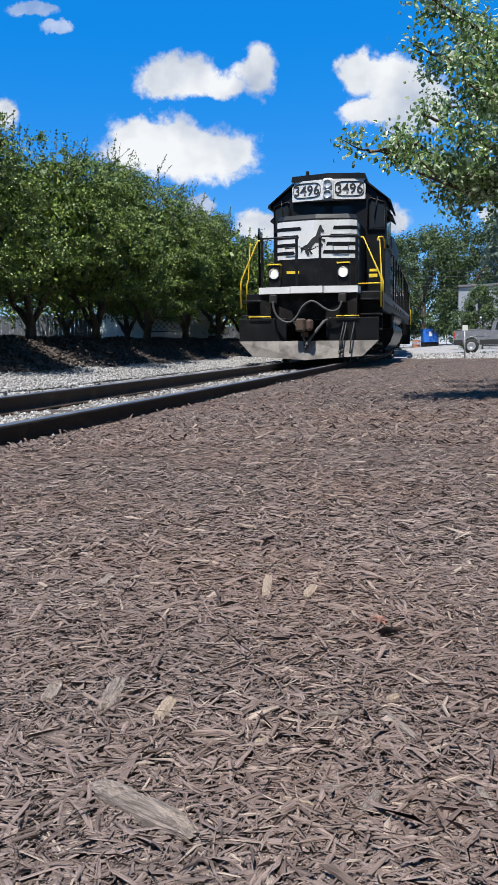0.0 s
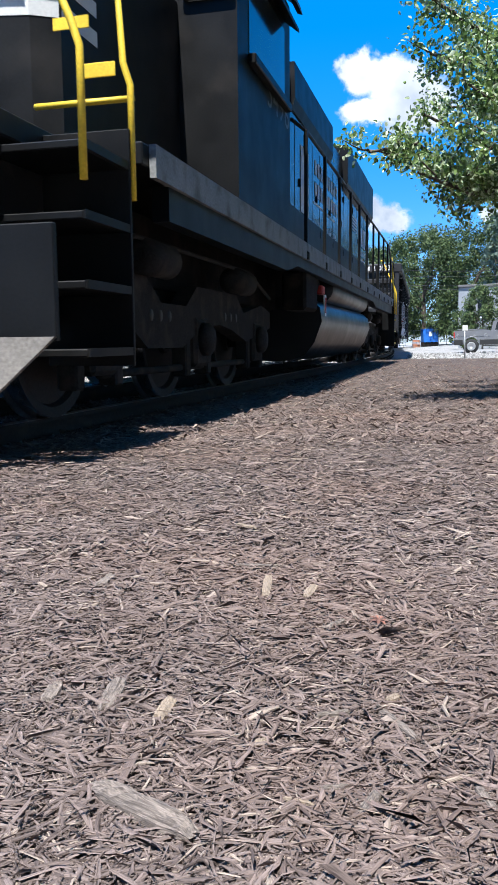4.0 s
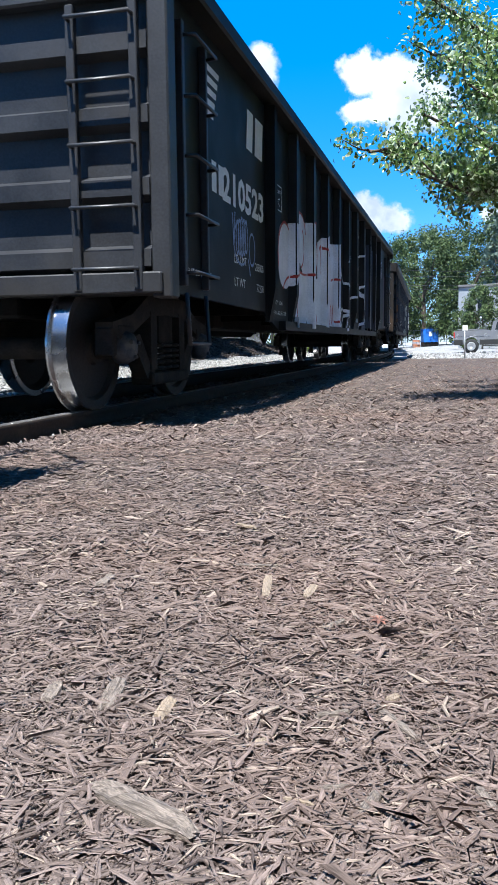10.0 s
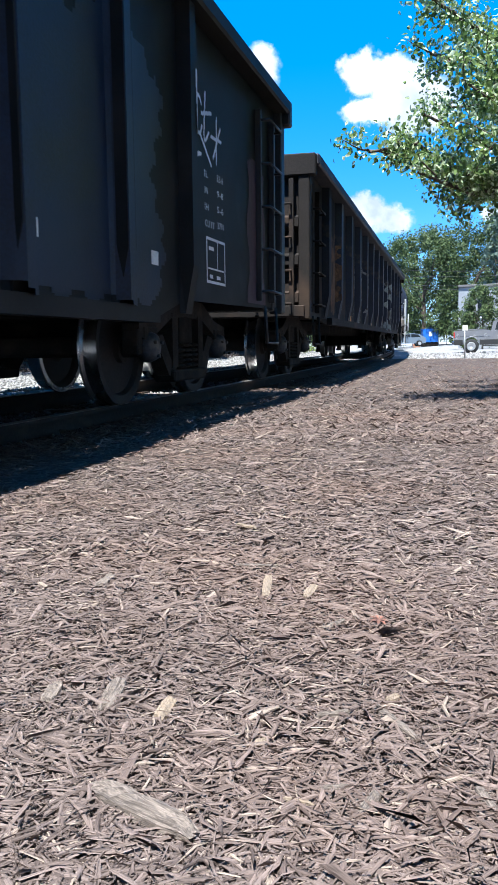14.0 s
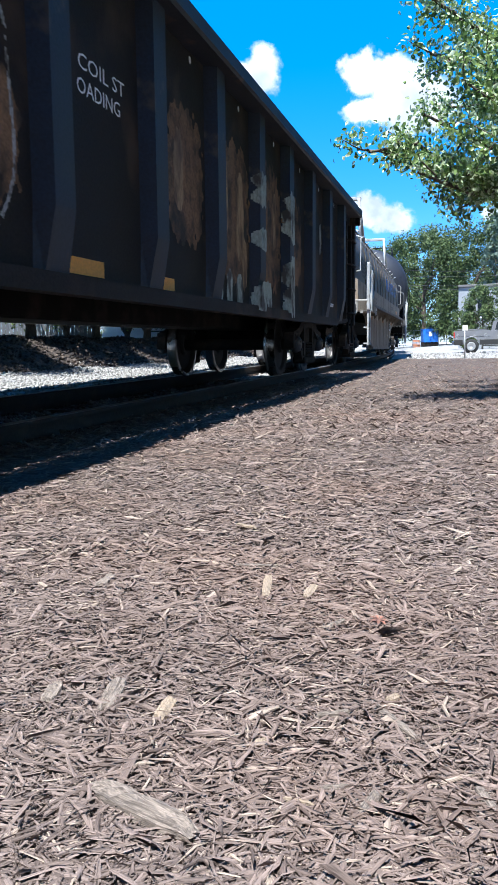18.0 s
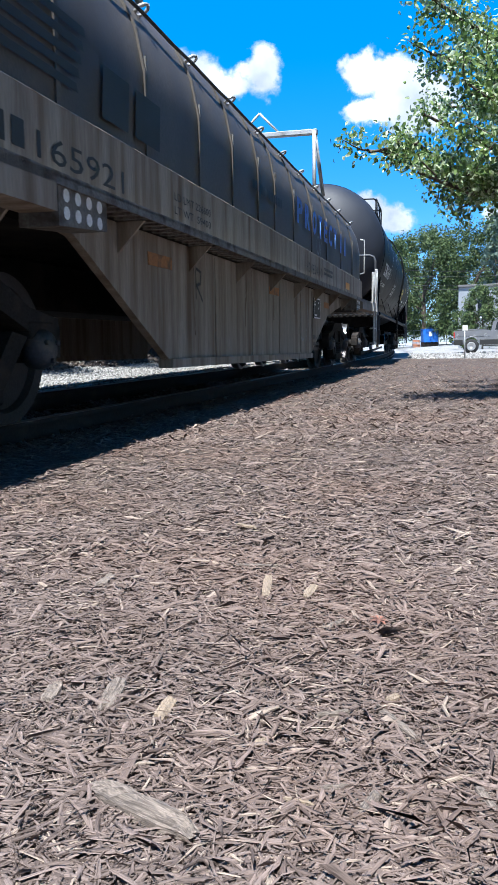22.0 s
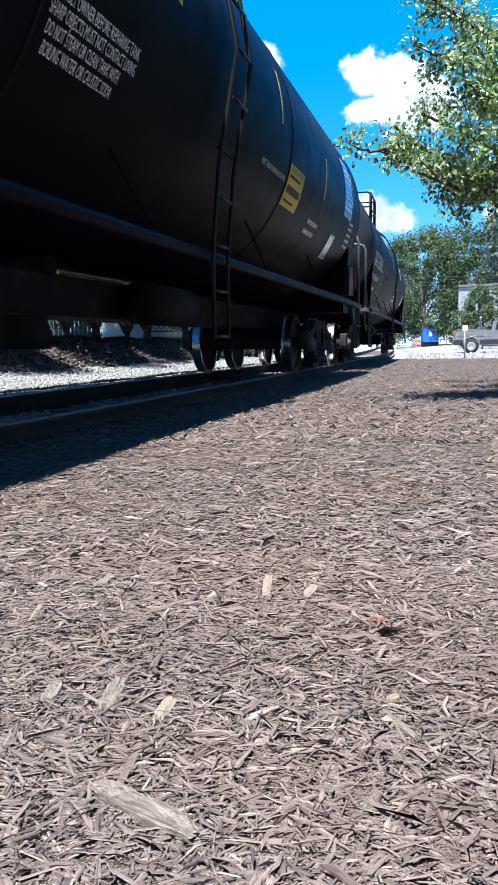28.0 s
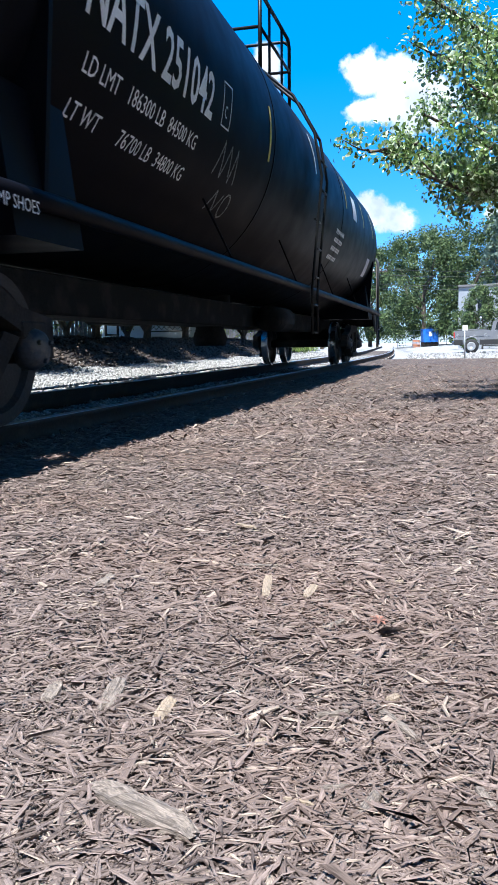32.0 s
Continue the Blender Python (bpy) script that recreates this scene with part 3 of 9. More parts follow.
    def nose_y(x):
        x = abs(x)
        return (Y(20.46) + x * 0.16 / 0.82 if x < 0.82 else Y(20.62) + (x - 0.82) * 0.1 / 0.16) - 0.004

    def nose_patch(x0, x1, z0, z1, slope=0.0, n=8):
        """A strip of paint that follows the nose; slope leans its inner end."""
        bm = bmesh.new()
        xs = sorted({*[x0 + (x1 - x0) * i / n for i in range(n + 1)], *[q for q in (0.0, 0.82, -0.82) if x0 < q < x1]})
        top = [bm.verts.new((x + (slope if x in (xs[0], xs[-1]) and abs(x) < 0.6 else 0), nose_y(x), z1)) for x in xs]
        bot = [bm.verts.new((x, nose_y(x), z0)) for x in xs]
        for i in range(len(xs) - 1):
            bm.faces.new((bot[i], bot[i + 1], top[i + 1], top[i]))
        return bm

    bm = nose_patch(-0.975, 0.975, 2.50, 3.40)
    for k, (xl, xr) in enumerate(((-0.53, 0.17), (-0.48, 0.25), (-0.42, 0.33), (-0.36, 0.41))):
        for x0, x1 in ((-0.975, xl), (xr, 0.975)):
            q = nose_patch(x0, x1, 2.605 + 0.19 * k, 2.69 + 0.19 * k, 0.035)
            for v in q.verts:
                v.co.y -= 0.004
            part("nose_bar", q, BLACK, nose, "black bar across the white nose panel")
    for s in (1, -1):
        for k in range(5):
            z = 2.50 + k * 0.19
            cell(bm, min(s * 0.98, s * 0.983), max(s * 0.98, s * 0.983), Y(20.74), Y(21.25), z, z + 0.10)
    part("nose_panel", bm, WHITE, nose, "white painted nose panel")
    bm = bmesh.new()
    for poly in ([(-0.02, 3.06), (0.03, 3.24), (0.06, 3.32), (0.09, 3.30), (0.10, 3.24), (0.15, 3.17), (0.12, 3.13), (0.06, 3.16), (0.08, 3.02)],
                 [(-0.22, 2.84), (-0.10, 3.00), (-0.02, 3.06), (0.08, 3.02), (0.04, 2.92), (-0.08, 2.84), (-0.18, 2.76)],
                 [(0.02, 2.96), (0.06, 3.00), (0.16, 2.98), (0.17, 2.90), (0.14, 2.90), (0.13, 2.95)], [(0.0, 2.92), (0.05, 2.94), (0.12, 2.86), (0.11, 2.80), (0.08, 2.81), (0.09, 2.85)],
                 [(-0.22, 2.84), (-0.18, 2.76), (-0.20, 2.70), (-0.15, 2.60), (-0.19, 2.59), (-0.25, 2.70)], [(-0.16, 2.80), (-0.10, 2.82), (-0.13, 2.72), (-0.08, 2.63), (-0.12, 2.62), (-0.17, 2.71)],
                 [(-0.22, 2.86), (-0.20, 2.82), (-0.30, 2.74), (-0.34, 2.66), (-0.33, 2.76), (-0.28, 2.83)]):
        bm.faces.new([bm.verts.new((x, nose_y(x) - 0.012, z)) for x, z in [(-0.02 + (q[0] + 0.05) * 1.2, 2.92 + (q[1] - 2.95) * 1.0) for q in poly]])
    bmesh.ops.triangulate(bm, faces=bm.faces)
    part("emblem", bm, BARS, nose, "plain black emblem on the white nose")
    for x0, x1, z in ((-0.75, -0.45, 2.76), (0.42, 0.78, 2.78)):
        bm = bmesh.new()
        bent(bm, [(x0, nose_y(x0), z + 0.06), (x0, nose_y(x0) - 0.08, z), (x1, nose_y(x1) - 0.08, z), (x1, nose_y(x1), z + 0.06)], 0.014, 6)
        part("grab_iron", bm, BLACK, nose)
    # anticlimber and front platform rails
    bm = bmesh.new()
    prism(bm, [(-1.14, Y(19.55)), (-1.14, Y(19.3)), (-0.4, Y(19.18)), (-0.36, Y(19.1)), (0.36, Y(19.1)), (0.4, Y(19.18)), (1.14, Y(19.3)), (1.18, Y(19.55))], "z", 1.60, 1.75)
    part("anticlimber", tidy(bm), WHITE, ob, "white-edged front platform lip")
    bm = bmesh.new()
    prism(bm, [(-1.12, Y(19.5)), (-1.12, Y(19.34)), (1.12, Y(19.34)), (1.12, Y(19.5))], "z", 1.0, 1.6)
    part("end_plate", tidy(bm), UNDER, ob)
    for x in (-0.8, 0.8):
        bm = bmesh.new()
        cell(bm, x - 0.14, x + 0.14, Y(19.38), Y(19.62), 1.75, 2.26, 0.02)
        box = part("ditch_light_box", bm, BLACK, ob)
        bm = bmesh.new()
        turned(bm, [(0.115, Y(19.385)), (0.12, Y(19.34)), (0.105, Y(19.335)), (0.095, Y(19.36)), (0.02, Y(19.37))], 24, "y", (x, 0, 2.06))
        part("lamp_rim", tidy(bm), LENS, box, "bright round lamp reflector")
        bm = bmesh.new()
        turned(bm, [(0.066, Y(19.362)), (0.055, Y(19.345)), (0.02, Y(19.338))], 20, "y", (x, 0, 2.06))
        part("lamp", tidy(bm), LAMP, box, "lit round ditch light")
        bm = bmesh.new()
        cell(bm, x - 0.15, x + 0.15, Y(19.36), Y(19.63), 2.262, 2.29)
        part("warning_plate", bm, YELLOW, box)
        bm = bmesh.new()
        cell(bm, x + (0.2 if x < 0 else 0.55) - 0.0, x + (0.5 if x < 0 else 0.75), Y(19.9), Y(19.91), 2.1, 2.16)
        part("warning_plate", bm, YELLOW, ob, "yellow warning plate")
    bm = bmesh.new()
    for x in (-1.08, -0.27, 0.27, 1.1):
        cell(bm, x - 0.03, x + 0.03, Y(19.36), Y(19.41), 1.72, 2.86, 0.008)
        part("rail_post", bm, BLACK, ob)
        bm = bmesh.new()
    bm.free()
    for x0, x1 in ((-1.11, -0.25), (0.25, 1.13)):
        bm = bmesh.new()
        bent(bm, [(x0, Y(19.385), 2.80), (x0 + 0.06, Y(19.385), 2.87), (x1 - 0.06, Y(19.385), 2.87), (x1, Y(19.385), 2.80)], 0.022, 8)
        part("handrail", bm, BLACK, ob)
    bm = bmesh.new()
    bent(bm, [(-1.1, Y(19.4), 2.86), (-1.35, Y(20.3), 3.22), (-1.35, Y(20.35), 1.7)], 0.03, 6)
    part("handrail", bm, BLACK, ob)
    bm = bmesh.new()
    pts = [(-0.25 + 0.5 * i / 12, Y(19.385), 2.68 - 0.10 * math.sin(math.pi * i / 12)) for i in range(13)]
    for i, p in enumerate(pts):
        turned(bm, [(0.006, -0.02), (0.016, -0.01), (0.016, 0.01), (0.006, 0.02)], 6, "x" if i % 2 else "z", p)
    part("safety_chain", bm, BLACK, ob)
    # stair wells, plates and plough
    for sx in (1, -1):
        for ee, yy, f in (("front", Y(19.9), 1), ("rear", Y(39.95), -1)):
            for k in range(4):
                bm = bmesh.new()
                z = 0.42 + k * 0.34
                cell(bm, min(sx * 1.12, sx * 1.62), max(sx * 1.12, sx * 1.62), yy - 0.28, yy + 0.28, z, z + 0.04, 0.006)
                stair = part("step_tread", bm, BLACK, ob)
                bm = bmesh.new()
                cell(bm, min(sx * 1.62, sx * 1.635), max(sx * 1.62, sx * 1.635), yy - 0.28, yy + 0.28, z, z + 0.045)
                part("step_edge", bm, YELLOW if f < 0 else BLACK, stair)
            bm = bmesh.new()
            cell(bm, min(sx * 1.10, sx * 1.64), max(sx * 1.10, sx * 1.64), yy + f * 0.29 - 0.012, yy + f * 0.29 + 0.012, 0.36, 1.66, 0.004)
            part("stair_side", bm, BLACK, ob)
            # yellow grab rails either side of the steps
            for dy, x0 in ((-0.3 * f, sx * 1.17), (0.32 * f, sx * 1.5)):
                bm = bmesh.new()
                y0 = yy + dy
                bent(bm, [(x0, y0, 2.84), (x0 + sx * 0.05, y0, 2.86), (sx * 1.6, y0, 2.02), (sx * 1.64, y0, 1.9), (sx * 1.64, y0, 1.28)], 0.02, 8)
                part("stair_rail", bm, YELLOW, ob, "yellow bent steel stair rail")
        bm = bmesh.new()
        x0, x1 = (0.42, 1.62) if sx > 0 else (-1.62, -0.5)
        cell(bm, x0, x1, Y(19.30), Y(19.34), 0.50, 1.04, 0.006)
        plate = part("step_plate", bm, BLACK, ob)
        bm = bmesh.new()
        bent(bm, [(x0 + 0.25, Y(19.31), 1.03), (x0 + 0.25, Y(19.25), 1.08), (x0 + 0.75, Y(19.25), 1.08), (x0 + 0.75, Y(19.31), 1.03)], 0.014, 6)
        part("step_handle", bm, YELLOW, plate)
    bm = bmesh.new()
    for (x0, x1) in ((-1.62, 0.0), (0.0, 1.62)):
        o0, o1 = (19.28, 18.98) if x0 < 0 else (18.98, 19.28)
        zb = (0.17, 0.09) if x0 < 0 else (0.09, 0.17)
        v = [bm.verts.new(p) for p in ((x0, Y(o0), 0.52), (x1, Y(o1), 0.52), (x1 - (0.35 if x0 >= 0 else 0), Y(o1) - 0.12, zb[1]), (x0 + (0.35 if x0 < 0 else 0), Y(o0) - 0.12, zb[0]))]
        w = [bm.verts.new(p.co + Vector((0, 0.03, 0))) for p in v]
        bm.faces.new(v)
        bm.faces.new(w[::-1])
        for i in range(4):
            bm.faces.new((v[i], w[i], w[(i + 1) % 4], v[(i + 1) % 4]))
    part("plough", tidy(bm), material("worn_plough_steel", (0.22, 0.20, 0.178), 0.6, 0.2, vary=0.2, second=(0.085, 0.07, 0.062), mix=(0.48, 0.7), spread=3.5), ob, "worn bare steel snow plough")
    coupler(ob, Y(18.72), -1)
    coupler(ob, Y(41.1), 1)
    bm = bmesh.new()
    pts = [(-0.78, 1.36), (-0.76, 1.2), (-0.68, 1.02), (-0.52, 0.9), (-0.34, 0.9), (-0.2, 1.05), (-0.1, 1.22), (0.06, 1.34), (0.2, 1.33), (0.42, 1.18), (0.6, 1.12), (0.74, 1.18), (0.8, 1.34)]
    bent(bm, [(x, Y(19.12), z + 0.06) for x, z in curve(pts, 4)], 0.026, 8)
    part("jumper_cable", bm, HOSE, ob, "sagging grey jumper cable")
    for x in (-0.79, 0.8):
        bm = bmesh.new()
        cell(bm, x - 0.09, x + 0.09, Y(19.16), Y(19.34), 1.36, 1.58, 0.03)
        part("cable_socket", bm, TRUCK, ob)
    air_hose(ob, [(0.52, Y(19.26), 1.02), (0.4, Y(19.1), 0.95), (0.25, Y(19.0), 0.75), (0.1, Y(18.93), 0.55), (0.03, Y(18.92), 0.42)], 0.035)
    air_hose(ob, [(-0.3, Y(19.2), 0.95), (-0.1, Y(18.95), 0.72), (0.02, Y(18.9), 0.48)], 0.028)
    for x, low in ((0.80, 0.30), (0.86, 0.33), (1.04, 0.32)):
        air_hose(ob, [(x + 0.03, Y(19.24), 0.93), (x + 0.03, Y(19.12), 0.82), (x - 0.02, Y(19.03), 0.55), (x - 0.03, Y(19.0), low)], 0.016, BARS)
    # yellow step bar, notice plate and hooked grab rail beside the nose
    bm = bmesh.new()
    rod(bm, (1.0, Y(20.32), 1.86), (1.62, Y(20.32), 1.86), 0.018, 6)
    part("step_bar", bm, YELLOW, ob)
    bm = bmesh.new()
    cell(bm, 1.30, 1.50, Y(20.34), Y(20.352), 2.0, 2.08, 0.003)
    part("notice_plate", bm, YELLOW, ob, "yellow notice plate")
    bm = bmesh.new()
    bent(bm, [(1.5, Y(20.22), 2.84), (1.53, Y(20.24), 2.92), (1.60, Y(20.4), 2.94), (1.64, Y(20.6), 2.86), (1.64, Y(20.66), 2.70)], 0.02, 8)
    part("grab_hook", bm, YELLOW, ob)
    # side handrails with their stanchions
    for side in (1, -1):
        bm = bmesh.new()
        bent(bm, [(side * 1.5, Y(25.4), 3.05), (side * 1.57, Y(26.0), 3.05), (side * 1.57, Y(38.2), 3.05), (side * 1.57, Y(38.9), 2.74), (side * 1.57, Y(39.75), 2.74)], 0.022, 8)
        part("handrail", bm, BLACK, ob)
        post = None
        for p in (25.9, 27.35, 28.8, 30.15, 31.45, 32.75, 34.05, 35.3, 36.55, 37.75, 38.8, 39.7):
            if post is None:
                bm = bmesh.new()
                cell(bm, -0.012, 0.03, -0.032, 0.032, 1.52, 3.05, 0.006)
                cell(bm, 0.0, 0.05, -0.05, 0.05, 1.50, 1.60, 0.01)
                post = part("stanchion", bm, BLACK, ob, "black steel handrail stanchion")
                post.matrix_basis = pose(side * 1.57, Y(p), 0)
            else:
                o = share("stanchion", post, ob, pose(side * 1.57, Y(p), 0, 0, 0, 0 if side > 0 else 180))
                if p > 38.5:
                    short = bmesh.new()
                    short.from_mesh(post.data)
                    for w in short.verts:
                        w.co.z = min(w.co.z, 2.74)
                    o.data = bpy.data.meshes.new("stanchion")
                    short.to_mesh(o.data)
                    short.free()
                    o.data.materials.append(BLACK)
    # rear platform rail
    bm = bmesh.new()
    for x in (-1.05, -0.3, 0.3, 1.05):
        cell(bm, x - 0.03, x + 0.03, Y(40.3), Y(40.35), 1.70, 2.72, 0.008)
        part("rail_post", bm, BLACK, ob)
        bm = bmesh.new()
    bm.free()
    for x0, x1 in ((-1.1, -0.25), (0.25, 1.1)):
        bm = bmesh.new()
        bent(bm, [(x0, Y(40.33), 2.66), (x0 + 0.05, Y(40.33), 2.73), (x1 - 0.05, Y(40.33), 2.73), (x1, Y(40.33), 2.66)], 0.022, 8)
        part("handrail", bm, BLACK, ob)
    # lettering on the hood side: bars for names, the slogan in letters
    x = 1.024
    for y, z, text, size in ((29.62, 2.47, "Look, Listen & Live", 0.26),):
        part("slogan", on_side(fitted(text, size, 2.55), x, Y(y), z), DECAL, ob, "white painted slogan")
    part("name_line", on_side(bars_line([0.2] * 9, 0.24, 0.1), x, Y(29.72), 3.30), DECAL, ob)
    part("name_line", on_side(bars_line([0.2] * 9, 0.24, 0.1), x, Y(29.72), 2.95), DECAL, ob)
    part("rule", on_side(bars_line([2.45], 0.04, 0), x, Y(29.62), 2.81), DECAL, ob)
    bm = bmesh.new()
    cell(bm, x, x + 0.002, Y(28.45), Y(29.15), 2.5, 3.5)
    part("badge", bm, DECAL, ob, "white badge with a red spot")
    bm = bmesh.new()
    turned(bm, [(0.12, x + 0.003), (0.01, x + 0.005)], 18, "x", (0, Y(29.0), 2.68))
    part("badge_spot", bm, RED, ob)
    for k in range(5):
        part("emblem_bar", on_side(bars_line([0.85 - 0.03 * k], 0.04, 0), x, Y(34.72 + 0.02 * k), 3.33 - k * 0.07, -0.2), DECAL, ob)
    for a, b in ((36.15, 0.0), (36.8, 0.0)):
        part("emblem_bar", on_side(bars_line([0.24, 0.24], 0.46, 0.08), x, Y(a), 2.86, 0.15), DECAL, ob)
    part("name_line", on_side(bars_line([0.14] * 7, 0.14, 0.06), x, Y(36.05), 2.62), DECAL, ob)
    part("name_line", on_side(bars_line([0.12] * 8, 0.05, 0.05), x, Y(36.05), 2.50), DECAL, ob)
    for k in range(6):
        bm = bmesh.new()
        cell(bm, x, x + 0.002, Y(38.1), Y(38.28), 2.2 + k * 0.34, 2.4 + k * 0.34)
        part("hood_end_stripe", bm, DECAL, ob)
    part("cab_number", on_side(fitted("3496", 0.42, 1.05), 1.524, Y(24.08), 2.85), GREY_SILL, ob, "faded grey road number")
    # three-axle bogies
    for cy in (Y(22.85), Y(37.15)):
        bm = bmesh.new()
        cell(bm, -0.9, 0.9, cy - 0.5, cy + 0.5, 0.55, 0.95, 0.05)
        b = part("bogie", bm, UNDER, ob)
        for side in (1, -1):
            bm = bmesh.new()
            xa, xb = side * 1.02, side * 1.18
            top = [(cy - 2.75, 0.78), (cy - 2.55, 0.98), (cy - 1.3, 0.98), (cy - 1.0, 0.80), (cy - 0.4, 0.80), (cy - 0.1, 0.98), (cy + 1.2, 0.98), (cy + 1.5, 0.8), (cy + 2.3, 0.92), (cy + 2.75, 0.85),
                   (cy + 2.75, 0.66), (cy + 2.3, 0.6), (cy + 1.6, 0.5), (cy + 1.0, 0.62), (cy + 0.6, 0.66), (cy, 0.62), (cy - 0.5, 0.45), (cy - 1.3, 0.45), (cy - 1.6, 0.6), (cy - 2.3, 0.62), (cy - 2.75, 0.6)]
            prism(bm, top, "x", xa, xb)
            f = part("side_frame", tidy(bm), TRUCK, b)
            # black discs painted on the frame for the shade in its holes
            for dy in (-1.22, -1.02, -0.82, 0.78, 0.98, 1.18):
                bm = bmesh.new()
                turned(bm, [(0.045, side * 1.176), (0.045, side * 1.182), (0.004, side * 1.183)], 12, "x", (0, cy + dy, 0.70 if dy < 0 else 0.74))
                part("frame_hole", tidy(bm), BARS, f)
            for dy in (-2.08, 0.0, 2.08):
                bm = bmesh.new()
                cell(bm, min(side * 1.0, side * 1.2), max(side * 1.0, side * 1.2), cy + dy - 0.2, cy + dy + 0.2, 0.28, 0.72, 0.03)
                turned(bm, [(0.15, side * 1.2), (0.15, side * 1.26), (0.11, side * 1.29), (0.02, side * 1.3)], 18, "x", (0, cy + dy, 0.52))
                part("axle_box", tidy(bm), TRUCK, b)
                for s2 in (-1, 1):
                    bm = bmesh.new()
                    cell(bm, min(side * 1.02, side * 1.16), max(side * 1.02, side * 1.16), cy + dy + s2 * 0.3 - 0.06, cy + dy + s2 * 0.3 + 0.06, 0.2, 0.66, 0.015)
                    part("pedestal", bm, TRUCK, b)
            for dy in (-1.3, 1.1):
                bm = bmesh.new()
                turned(bm, [(0.05, cy + dy - 0.3), (0.13, cy + dy - 0.27), (0.13, cy + dy + 0.27), (0.05, cy + dy + 0.3)], 16, "y", (side * 1.24, 0, 1.10))
                part("brake_cylinder", tidy(bm), TRUCK, b)
            bm = bmesh.new()
            bent(bm, [(side * 1.26, cy - 2.5, 1.02), (side * 1.26, cy - 1.7, 1.22), (side * 1.26, cy + 1.4, 1.22), (side * 1.26, cy + 2.4, 1.0)], 0.02, 6)
            part("brake_pipe", bm, TRUCK, b)
            bm = bmesh.new()
            rod(bm, (side * 1.1, cy - 2.0, 0.28), (side * 1.1, cy + 2.0, 0.28), 0.03, 8)
            part("brake_rod", bm, TRUCK, b)
        for dy in (-2.08, 0.0, 2.08):
            wheelset(ob, cy + dy, 0.52)
    CARS.append((ob, C, 7.15))


